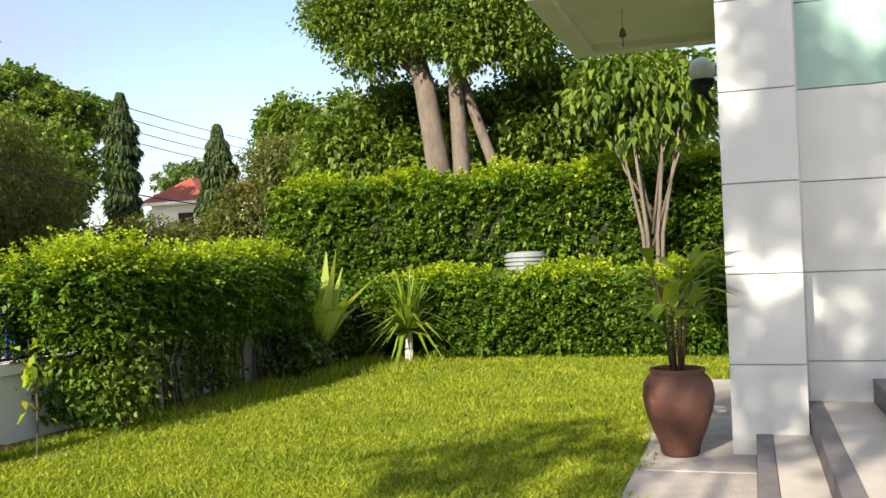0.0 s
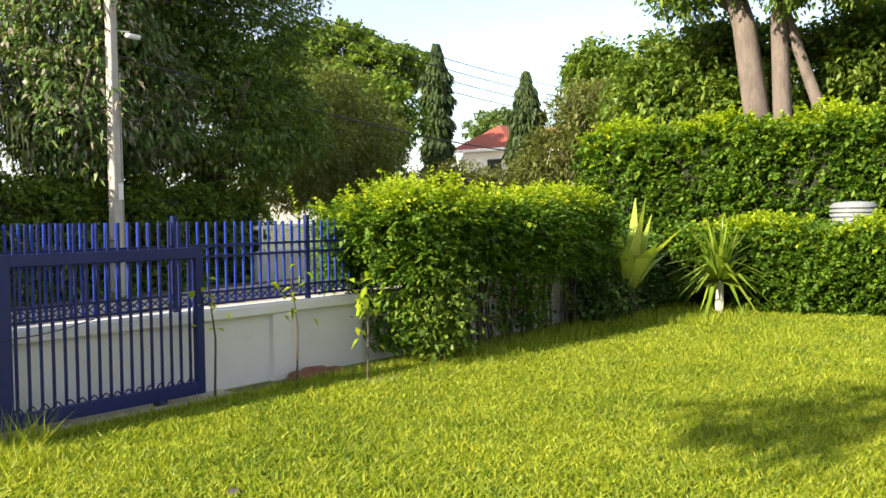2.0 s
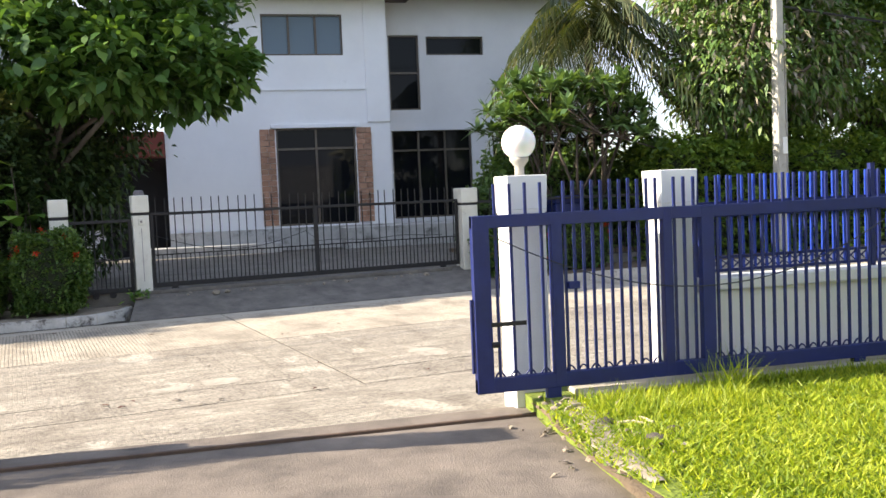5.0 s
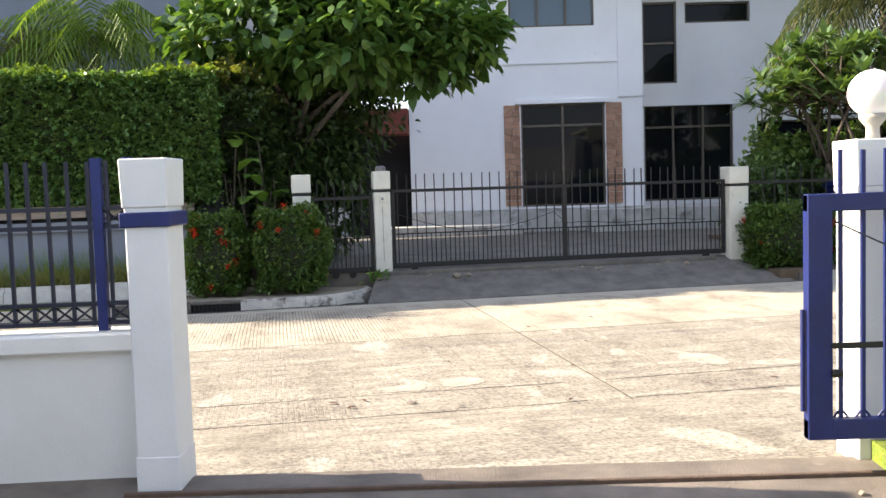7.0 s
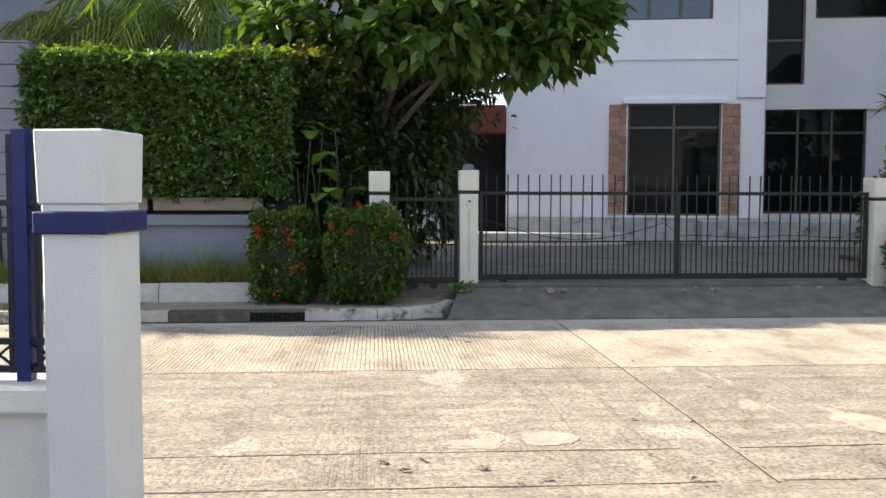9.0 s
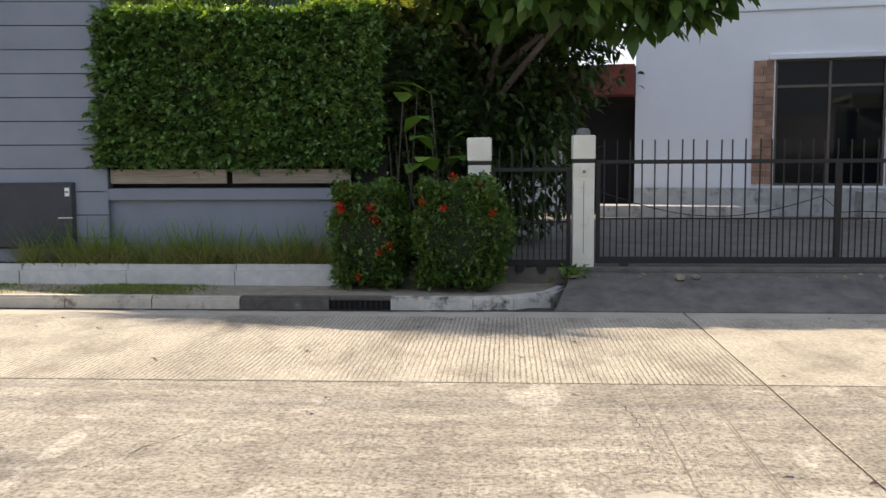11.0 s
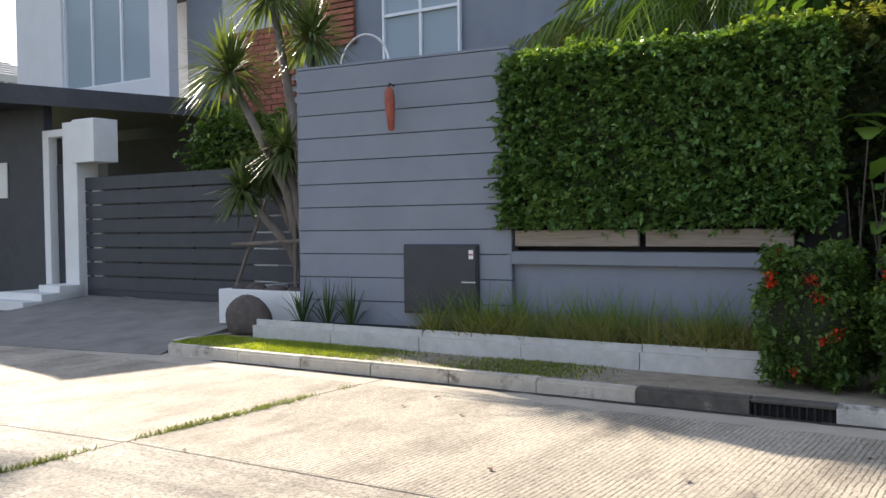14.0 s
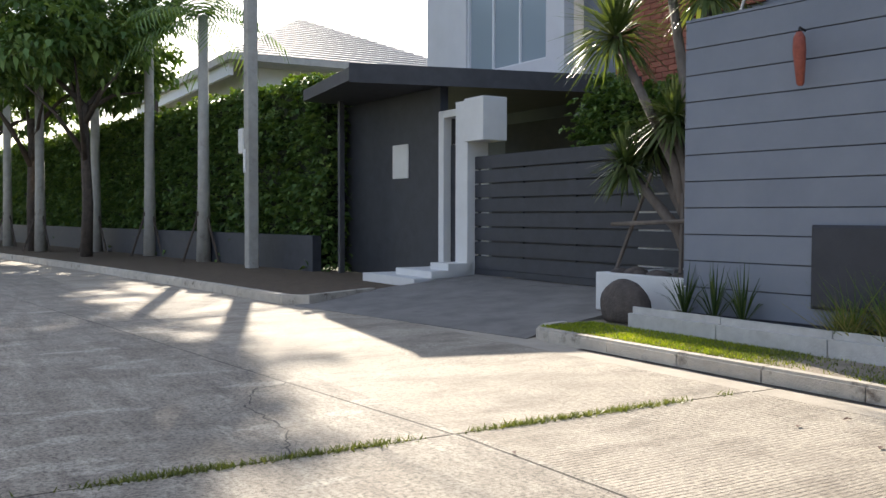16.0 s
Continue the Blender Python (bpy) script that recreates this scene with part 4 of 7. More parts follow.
zs = [0.34, 0.98, 1.66, 2.35, 3.06, 3.73, 4.2]
for a, b in zip(zs, zs[1:]):
    for y0 in (-0.435, -1.345, -2.25):
        part("tile", box(9.1, 9.12, y0 - 0.905, y0 - 0.004, a + 0.004, b - 0.004, 0.003), M_TEALREFL if a > 2.9 else M_TILE, panel, "tile with a teal reflection painted in" if a > 2.9 else "")
part("edge_trim", box(9.085, 9.12, -0.44, -0.404, 0.34, 4.2), M_STEEL, panel)
steps = thing("steps", Matrix(), "house steps of dark and pale tiles", "steps", kind="structure")
for i, (y1, y0, z) in enumerate(((-0.04, -0.41, 0.51), (-0.41, -0.88, 0.68), (-0.88, -4.5, 0.85))):
    part("riser", box(3.9, 9.08 if i else 8.598, y0, y1, 0.0, z - 0.025, 0.003), M_STEPD, steps, "dark tiled riser")
    part("nosing", box(3.9, 9.08 if i else 8.598, y1 - 0.11, y1 + 0.004, z - 0.025, z, 0.004), M_STEPD, steps)
    part("tread", box(3.9, 9.08 if i else 8.598, y0, y1 - 0.113, z - 0.025, z - 0.002, 0.003), M_STEPL, steps, "pale tiled tread")
eave = thing("ceiling_porch", Matrix(), "cream painted porch soffit with a deep edge beam", "ceiling", kind="structure")
part("soffit", box(9.62, 11.28, -5, 1.44, 4.08, 4.16), M_SOFFIT, eave)
part("edge_beam", box(9.05, 11.5, 1.44, 1.66, 4.0, 4.55, 0.01), M_SOFFIT, eave)
part("end_beam", box(11.28, 11.5, -5, 1.44, 4.0, 4.55, 0.01), M_SOFFIT, eave)
part("inner_soffit", box(9.05, 9.61, 0.15, 1.438, 4.08, 4.16), M_SOFFIT, eave)
part("roof_slab", box(9.05, 11.5, -5, 1.66, 4.552, 4.7), M_SOFFIT, eave)
side = link("wall_side", box(9.61, 12.4, -5, 0.10, 0.0, 4.07), M_HOUSE)
tagged(side, "pale house wall behind the tiled column", "wall", kind="structure")
back = link("wall_house", box(3.9, 9.1, -5.5, -5.0, 0.0, 4.0), M_HOUSE)
tagged(back, "pale rendered house wall behind the porch", "wall", kind="structure")
chime = thing("wind_chime", pose(10.0, 0.97, 4.08), "small brass wind chime hanging on a thread from the soffit", "wind chime")
part("thread", tube([(0, 0, 0), (0, 0, -0.17)], 0.003, 4), M_CABLE, chime)
part("bell", lathe([(0.03, -0.25), (0.034, -0.23), (0.02, -0.19), (0.012, -0.17)], 12), M_RUST, chime, smooth=True)
part("clapper", tube([(0, 0, -0.25), (0, 0, -0.34)], 0.006, 5), M_RUST, chime)
wl_lamp = thing("globe_lamp", pose(11.9, 0.37, 3.36), "round glass globe lamp on a dark wall bracket", "lamp")
bm = bmesh.new()
bmesh.ops.create_uvsphere(bm, u_segments=24, v_segments=16, radius=0.14)
bmesh.ops.translate(bm, vec=(0, 0, 0.46), verts=bm.verts)
part("globe", bm, M_GLOBE, wl_lamp, smooth=True)
part("cup", lathe([(0.05, 0.2), (0.12, 0.28), (0.13, 0.35)], 16), M_BLACK, wl_lamp)
part("bracket", tube([(0, -0.28, 0.1), (0, -0.1, 0.08), (0, 0, 0.22)], 0.025, 8), M_BLACK, wl_lamp)

# paving by the lawn and the jar on it
paving = thing("paving", Matrix(), "pale stained paving slabs beside the lawn", "paving", kind="structure")
for i, (x0, x1) in enumerate(((5.4, 6.7), (6.72, 8.0), (8.02, 9.2), (9.22, 10.3), (10.32, 11.5), (11.52, 12.8))):
    w = 0.84 if i < 3 else 0.9
    part("slab", box(x0, x1, -0.035, w - 0.06 + random.uniform(-.03, .03), 0.2, LOT_Z + 0.012 + random.uniform(0, .006), 0.008), M_PAVER, paving)
jar = thing("garden_jar", pose(8.55, 0.50, LOT_Z + 0.016), "brown terracotta jar planted with a young palm", "pot")
part("body", lathe([(0.125, 0.0), (0.14, 0.02), (0.15, 0.08), (0.20, 0.2), (0.245, 0.34), (0.262, 0.44), (0.25, 0.53), (0.215, 0.585), (0.19, 0.60), (0.205, 0.625), (0.20, 0.64), (0.175, 0.635), (0.17, 0.57)], 36, wobble=0.02), M_TERRA, jar, smooth=True)
part("soil", lathe([(0.01, 0.56), (0.172, 0.565), (0.172, 0.58), (0.01, 0.59)], 20), M_SOIL, jar)
plant = thing("jar_plant", pose(8.55, 0.50, LOT_Z + 0.6), "young palm with tall thin stems growing in the jar", "plant")
fr = []
for i in range(6):
    a = i * 1.1 + 0.3
    e = Vector((0.10 * math.cos(a), 0.16 * math.sin(a), random.uniform(0.55, 0.95)))
    part("stem", tube([(0.03 * math.cos(a), 0.03 * math.sin(a), -0.03), e * 0.5, e], [0.014, 0.011, 0.006], 5), M_TERRA, plant, "reddish thin stem", smooth=True)
    for k in range(7):
        b = a + (k - 3) * 0.55
        s = e * (0.5 + 0.08 * k)
        t = s + Vector((0.32 * math.cos(b), 0.40 * math.sin(b), random.uniform(-0.05, 0.25)))
        w = (t - s).cross(Vector((0, 0, 1))).normalized() * 0.055
        mid = s.lerp(t, 0.5) + Vector((0, 0, 0.07))
        fr += [[s - w * .2, s + w * .2, mid + w, mid - w], [mid - w, mid + w, t + w * .1, t - w * .1]]
raw_mesh("fronds", np.array([[list(v) for v in q] for q in fr]), 4, L_YUCCA, plant)

# ---- garden hedges and plants ----
hedge("low_hedge", pose(15.35, -1.6, LOT_Z - 0.02), (1.0, 7.6, 1.22), "clipped low hedge with yellow-green shoots on the lawn's far side", 46000, 0.075, ("x-", "y-", "y+", "z+"), L_HEDGE, L_LIME, 0.50, 0.10, wide=0.34, crest=0.38)
hedge("tall_hedge", pose(18.6, -1.8, 0.2), (1.3, 11.1, 3.24), "tall clipped green hedge with bright shoots on top", 80000, 0.09, ("x-", "y-", "y+", "z+"), L_HEDGE, L_LIME, 0.40, 0.14, wide=0.36, twig=0.3, crest=0.6)
lh = hedge("wall_hedge", pose(8.55, 5.85, LOT_Z - 0.02), (4.25, 1.0, 1.57), "bushy green hedge along the garden wall with bare stems", 66000, 0.056, ("x-", "x+", "y-", "z+"), L_HEDGE, L_LIME, 0.60, 0.09, bottom=0.86, inset=0.34, wide=0.36, twig=0.34, crest=0.42)
for i in range(46):
    x, y = random.uniform(0.2, 4.1), random.uniform(0.15, 0.5)
    part("stem", tube([(x, y, 0), (x + random.uniform(-.12, .12), y, 0.5), (x + random.uniform(-.3, .3), y + random.uniform(-.2, .1), 1.1)], [0.02, 0.015, 0.008], 5), M_BARKD, lh)
P = np.stack([RNG.uniform(-0.1, 4.2, 9000), RNG.uniform(-0.05, 0.7, 9000), RNG.uniform(0.15, 0.75, 9000)], 1)
P = P[(np.sin(P[:, 0] * 3.1) + np.sin(P[:, 0] * 7.3 + 1)) > 0.35]
raw_mesh("low_leaves", leaf_quads(P, RNG.normal(0, 1, P.shape), np.full(len(P), 0.06), np.full(len(P), 0.02)), 4, L_HEDGE, lh)
Q = np.stack([RNG.uniform(-0.45, 0.35, 260), RNG.uniform(0.1, 0.95, 260), RNG.uniform(0.65, 1.52, 260)], 1)
Q = Q[Q[:, 0] > 0.30 - 0.62 * (Q[:, 2] - 0.45)]
raw_mesh("loose_growth", sprays(Q, RNG.normal(0, 0.5, Q.shape) + np.array([-0.9, -0.25, 0.35]), 13, 0.40, 0.058, 0.36), 4, L_HEDGE, lh)
Q = np.stack([RNG.uniform(-0.55, 4.2, 170), RNG.uniform(0.05, 0.95, 170), RNG.uniform(1.38, 1.6, 170)], 1)
raw_mesh("arching_growth", sprays(Q, RNG.normal(0, 0.45, Q.shape) + np.array([-0.35, -0.1, 0.8]), 15, 0.42, 0.054, 0.34), 4, L_LIME, lh)["label"] = "long bright arching shoots"
clump = thing("loose_shrub", pose(9.0, 5.75, LOT_Z), "small bright shrub growing loose from the hedge foot", "shrub")
P = np.array([0, 0, 0.55]) + RNG.normal(0, 1, (1500, 3)) * np.array([0.17, 0.15, 0.24])
P = P[P[:, 2] > 0.08]
raw_mesh("leaves", leaf_quads(P, RNG.normal(0, 1, P.shape), RNG.uniform(.05, .1, len(P)), RNG.uniform(.02, .036, len(P))), 4, L_TREE, clump)
part("stem", tube([(0, 0, 0), (0.03, 0, 0.4), (-0.05, 0.02, 0.8)], [0.018, 0.014, 0.006], 6), M_BARKD, clump)

hedge("corner_shrub", pose(12.75, 6.0, LOT_Z - 0.02), (2.7, 0.34, 1.05), "dark leafy shrub filling the corner by the garden wall", 12000, 0.08, ("x-", "x+", "y-", "z+"), L_DARK, L_HEDGE, 0.2, 0.12, category="shrub", inset=0.12)
fern = thing("nest_fern", pose(13.6, 5.85, LOT_Z - 0.01), "large bird's nest fern with broad upright pale green fronds", "fern")
part("stump", tube([(0, 0, 0), (0.01, 0, 0.2), (0, 0, 0.4)], [0.10, 0.12, 0.08], 10), M_BARKD, fern, "dark fibrous stump")
raw_mesh("fronds", sword_plant((0, 0, 0.36), 24, 1.45, 0.105, (0.12, 0.95), fold=0.3), 4, L_FERN, fern)
yuc = thing("dracaena", pose(14.75, 4.95, LOT_Z - 0.01), "small palm-like dracaena on a pale short trunk", "plant")
part("trunk", tube([(0, 0, 0), (0.01, 0.01, 0.25), (0, 0, 0.5)], [0.075, 0.065, 0.055], 10), M_WKERB, yuc, "pale bare trunk")
raw_mesh("leaves", sword_plant((0, 0, 0.5), 130, 1.02, 0.03, (0.15, 1.75), fold=0.4), 4, L_YUCCA, yuc)
for k, (x, y, hgt, nleaf) in enumerate(((7.75, 5.65, 1.0, 46), (7.25, 6.05, 1.05, 18), (6.35, 6.08, 1.05, 14))):
    sap = thing("sapling", pose(x, y, LOT_Z - 0.01), "thin young sapling with a few pale leaves by the wall", "sapling", "saplings by the wall")
    part("stem", tube([(0, 0, 0), (0.02, 0, hgt * 0.5), (-0.04, 0.02, hgt)], [0.012, 0.009, 0.004], 5), M_BARKD, sap)
    P = np.array([-0.02, 0, hgt * 0.75]) + RNG.normal(0, 1, (nleaf, 3)) * np.array([0.075, 0.07, 0.17])
    raw_mesh("leaves", leaf_quads(P, RNG.normal(0, 1, P.shape), RNG.uniform(.07, .12, nleaf), RNG.uniform(.016, .03, nleaf)), 4, L_LIME, sap)
tank = thing("water_tank", pose(17.15, 3.65, 0.2), "round ribbed pale plastic tank top behind the low hedge", "tank")
prof = []
for i in range(8):
    z = 1.2 + i * 0.07
    prof += [(0.36, z), (0.36, z + 0.035), (0.325, z + 0.045), (0.325, z + 0.065)]
part("body", lathe([(0.36, 0.0)] + prof + [(0.30, 1.77), (0.1, 1.79)], 32), M_PLASTIC, tank)

def earth_patch(path, half, label, material, z=LOT_Z):
    """A low uneven strip of bare earth with a ragged edge."""
    bm = bmesh.new()
    rings = []
    pts = []
    for (x0, y0), (x1, y1) in zip(path, path[1:]):
        cnt = max(2, int(math.hypot(x1 - x0, y1 - y0) / 0.12))
        pts += [Vector((x0 + (x1 - x0) * i / cnt, y0 + (y1 - y0) * i / cnt, 0)) for i in range(cnt)]
    pts.append(Vector((*path[-1], 0)))
    for i, p in enumerate(pts):
        d = (pts[min(i + 1, len(pts) - 1)] - pts[max(i - 1, 0)]).normalized()
        s = Vector((-d.y, d.x, 0))
        taper = min(1.0, 0.25 + 4 * min(i, len(pts) - 1 - i) / len(pts))
        row = []
        for j in range(7):
            f = j / 3 - 1
            w = half * taper * (1 + 0.45 * noise.noise((p.x * 3, p.y * 3, j * 5.0 if j in (0, 6) else 0)))
            h = (1 - f * f) * 0.010 * (1 + noise.noise((p.x * 6, p.y * 6 + f, 2)))
            row.append(bm.verts.new(p + s * f * w + Vector((0, 0, h - (0.012 if j in (0, 6) else -0.004)))))
        rings.append(row)
    for a, b in zip(rings, rings[1:]):
        for j in range(6):
            bm.faces.new((a[j], b[j], b[j + 1], a[j + 1]))
    bmesh.ops.recalc_face_normals(bm, faces=bm.faces[:])
    return tagged(link("bare_earth", bm, material, m=pose(0, 0, z), smooth=True), label, "earth", kind="structure")


earth_patch([(3.16, -4.0), (3.16, 1.0), (3.17, 4.3), (3.24, 5.3), (3.32, 6.3)], 0.10, "crumbly earth lip between lawn and driveway", M_SOIL, LOT_Z - 0.022)
earth_patch([(3.22, 4.2), (3.28, 4.9), (3.42, 5.5), (3.5, 6.0)], 0.13, "bare crumbly earth along the driveway edge", M_DUST)
earth_patch([(4.9, 6.2), (6.5, 6.15), (8.2, 6.1), (10.5, 6.0), (13.0, 5.9)], 0.26, "bare dark earth strip at the garden wall's foot", M_SOIL)
earth_patch([(7.45, 5.62), (7.8, 5.6), (8.1, 5.55)], 0.20, "grey mulch ring at the foot of a sapling", M_DUST)
# soil and pebbles where the lawn meets the wall and drive
for k, (x, y, s) in enumerate(((3.55, 4.9, 0.07), (3.75, 5.05, 0.05), (4.7, 3.9, 0.05), (3.45, 5.35, 0.06), (7.45, 6.2, 0.15), (7.68, 6.24, 0.17), (7.9, 6.18, 0.12))):
    bm = bmesh.new()
    bmesh.ops.create_icosphere(bm, subdivisions=2, radius=s)
    for v in bm.verts:
        v.co *= 1 + 0.25 * noise.noise(v.co * 9 + Vector((k, 0, 0)))
        v.co.z *= 0.45
    if s > 0.1:
        tagged(link("earth_clod", bm, M_REDSOIL, m=pose(x, y, LOT_Z + 0.02), smooth=True), "crumbled clod of red clay earth by the wall", "earth", "red clods")
    else:
        tagged(link("stone", bm, M_STONE, m=pose(x, y, LOT_Z + 0.01), smooth=True), "small worn stone lying in the grass", "stone", "stones in the lawn")

# ---- trees beyond the garden ----
big = tree("rain_tree", [([(24.0, 7.35, 0.1), (24.0, 7.4, 3.9), (24.0, 7.75, 6.4), (24.1, 8.3, 8.2)], 0.36, 0.24), ([(24.1, 6.85, 0.1), (24.1, 6.85, 4.2), (24.1, 6.95, 6.5), (24.2, 6.4, 8.5)], 0.27, 0.16),
                         ([(24.3, 6.0, 0.1), (24.3, 6.1, 4.4), (24.3, 6.7, 6.2), (24.3, 7.2, 8.0)], 0.18, 0.1), ([(24.0, 7.8, 6.6), (24, 9.2, 8.0), (24, 10.2, 8.6)], 0.14, 0.05), ([(24.1, 6.9, 6.6), (24, 5.4, 7.4), (24, 4.6, 7.9)], 0.14, 0.05)],
           [(24.2, 7.5, 8.9, 2.0, 2.9, 1.5), (24.2, 5.4, 8.0, 1.6, 1.2, 0.9), (24.2, 9.5, 8.4, 1.6, 1.2, 0.9), (23.6, 7.0, 7.7, 1.2, 1.9, 0.6), (24.4, 7.4, 10.4, 2.0, 2.6, 1.2), (23.6, 9.2, 7.3, 0.8, 0.8, 0.5), (23.8, 5.0, 7.1, 0.8, 0.7, 0.55), (23.2, 6.4, 7.0, 0.6, 0.5, 0.4), (24.2, 10.3, 8.6, 0.8, 0.6, 0.6)], 50000, 0.15, "large tree with twin leaning grey-brown trunks and a feathery crown", L_TREE, clump=0.5)
tree("garden_tree", limbs((27, 4.4, -0.1), (27, 4.4, 3.5), 1.6, 6, 0.2, 3), [(26.5, 4.6, 5.6, 1.8, 2.0, 1.7), (27, 2.6, 5.6, 1.8, 1.8, 1.7), (26.6, 7.0, 5.2, 1.2, 1.8, 1.4), (26.8, 9.2, 5.7, 1.4, 1.4, 1.6)], 44000, 0.20, "dense green tree behind the tall hedge", L_TREE)
tree("garden_tree", limbs((26, 10.0, -0.1), (26, 10.0, 3.5), 1.6, 6, 0.2, 4), [(25.8, 10.4, 5.0, 1.6, 1.6, 1.7), (26, 9.0, 4.4, 1.5, 1.4, 1.3)], 22000, 0.20, "rounded green tree behind the tall hedge", L_TREE)
tree("multi_stem_tree", [([(17.5, 1.5 + 0.09 * math.cos(i * 1.05), 0.2), (17.5 + 0.1 * math.sin(i), 1.5 + 0.16 * math.cos(i * 1.05), 2.2), (17.5 + 0.3 * math.sin(i * 2.1), 1.5 + 0.55 * math.cos(i * 1.05), 4.2)], 0.05, 0.02) for i in range(7)] + [([(17.5, 1.5, 2.0 + 0.2 * j), (17.5, 1.5 + 0.5 * d, 3.3), (17.5, 1.5 + d, 4.4)], 0.03, 0.012) for j, d in enumerate((-.8, -.3, .4, .85))],
     [(17.5, 1.8, 4.8, 0.6, 0.7, 0.6), (17.5, 0.95, 4.75, 0.6, 0.55, 0.6), (17.5, 2.3, 4.7, 0.5, 0.4, 0.4), (17.5, 1.4, 4.2, 0.5, 0.8, 0.4)], 3600, 0.2, "pale many-stemmed tree with sparse hanging leaves before the tall hedge", L_TREE, M_BARK, down=0.6, wide=0.24, clump=0.4)
tree("light_tree", limbs((38, 17.5, -0.1), (38, 17.5, 3), 2.0, 6, 0.2, 5), [(38, 17.0, 5.4, 2.6, 3.0, 2.3), (36.5, 14.6, 4.6, 2.0, 2.2, 1.8)], 26000, 0.24, "pale olive green bushy tree in the distance", L_OLIVE, wide=0.2)
tree("light_tree", limbs((35, 18.4, -0.1), (35, 18.3, 3.4), 1.3, 6, 0.16, 71), [(35, 17.8, 5.7, 1.4, 1.5, 1.6), (35, 19.4, 4.2, 1.3, 1.4, 1.4)], 15000, 0.19, "pale olive feathery tree before the red roofs", L_OLIVE, wide=0.2)
tree("light_tree", limbs((35, 23.4, -0.1), (35, 23.4, 1.8), 1.4, 6, 0.12, 72), [(35, 21.8, 2.7, 1.4, 1.9, 1.35), (35, 24.8, 2.9, 1.4, 2.1, 1.4), (35, 20.2, 2.6, 1.2, 1.2, 1.3)], 16000, 0.18, "low olive bush showing over the garden hedge", L_OLIVE, wide=0.24)
tree("far_tree", limbs((47, 23.5, -0.1), (47, 23.5, 7), 1.5, 6, 0.25, 6), [(47, 23.6, 9.3, 1.6, 1.7, 1.9), (47, 21.5, 8.2, 1.6, 1.6, 1.2)], 16000, 0.3, "distant round-headed green tree", L_TREE)
tree("far_tree", limbs((52, 43, -0.1), (52, 43, 9), 3, 7, 0.4, 7), [(52, 48, 14, 4, 4.2, 2.4), (52, 43, 12.6, 3.5, 3.0, 1.7), (52, 53, 13, 3.5, 4, 3.2)], 30000, 0.42, "distant broad green tree above the street trees", L_TREE)
for k, (x, y, hgt) in enumerate(((45.2, 33.3, 12.2), (45.2, 27.1, 9.9), (46.5, 28.2, 8.2))):
    cy = thing("cypress", pose(x, y, 0.0), "tall narrow dark green columnar tree", "tree", "columnar trees")
    part("trunk", tube([(0, 0, 0), (0, 0, hgt * 0.9)], [0.16, 0.05], 7), M_BARKD, cy)
    n = 9000
    zz = RNG.uniform(0.8, hgt, n)
    rr = 0.75 * np.clip((hgt - zz) / 2.2, 0.12, 1) * RNG.uniform(0.55, 1.1, n) * (1 + 0.16 * np.sin(zz * 4.3 + x) + 0.12 * np.sin(zz * 9.1 + y))
    aa = RNG.uniform(0, 2 * math.pi, n)
    P = np.stack([rr * np.cos(aa), rr * np.sin(aa), zz], 1)
    raw_mesh("crown", leaf_quads(P, np.stack([np.cos(aa), np.sin(aa), np.full(n, -1.2)], 1), RNG.uniform(.25, .5, n), RNG.uniform(.05, .09, n)), 4, L_DEEP, cy)
tree("far_tree", limbs((80, 52, -0.1), (80, 52, 8), 2.0, 6, 0.3, 16), [(80, 52, 10.6, 3.0, 3.4, 2.2)], 7000, 0.4, "distant dark round tree between the red roofs", L_DARK)
# trees on the far side of the street, above the railing
tree("mango_tree", limbs((13.6, 20.6, -0.1), (13.8, 20.6, 3.4), 2.2, 7, 0.28, 8), [(13.9, 20.4, 6.8, 1.9, 2.0, 2.3), (13.2, 19.8, 4.4, 1.2, 1.4, 1.5), (15.2, 20.4, 4.8, 1.9, 1.7, 1.9), (14.8, 20.8, 9.2, 2.2, 2.0, 1.9)], 56000, 0.19, "dark tree with long drooping leaves, some silvery brown", L_DARK, M_BARKD, wide=0.19, droop=0.32, down=0.35, second=(L_GREY, 0.26), clump=0.5)
tree("street_tree", limbs((18.6, 21.2, -0.1), (18.6, 21.2, 3.6), 2.4, 7, 0.32, 9), [(18.2, 20.8, 5.0, 2.4, 2.0, 2.2), (19.4, 21.4, 7.6, 2.8, 2.3, 2.4), (17.0, 21.0, 8.8, 2.4, 2.2, 2.2), (20.6, 21.0, 4.6, 1.8, 1.7, 1.8)], 50000, 0.17, "large dark feathery tree over the street", L_DARK, M_BARKD, wide=0.22, clump=0.5, second=(L_TREE, 0.45))
tree("light_tree", limbs((25.5, 23.5, -0.1), (25.5, 23.5, 2.6), 2.0, 7, 0.2, 10), [(25.2, 23.2, 5.0, 2.6, 2.3, 2.3), (28.2, 25, 4.6, 2.6, 2.4, 2.0), (22.8, 22.4, 3.6, 1.7, 1.6, 1.6), (26.5, 22.8, 3.0, 3.0, 1.6, 1.4)], 42000, 0.16, "pale olive bushy tree by the street", L_OLIVE, wide=0.2)
tree("street_tree", limbs((33, 29, -0.1), (33, 29, 4), 2.2, 7, 0.3, 11), [(33, 29, 6.2, 3.0, 3.2, 2.6), (37, 33, 6.6, 3.2, 3.2, 2.6)], 26000, 0.26, "green tree further down the street", L_TREE)
hedge("street_shrubs", pose(10.6, 18.3, 0.1, 0, 0, 10), (9, 1.6, 2.5), "mixed dark shrubs under the street trees", 30000, 0.13, ("x-", "y-", "z+"), L_TREE, None, rough=0.3, category="shrubs", wide=0.3)
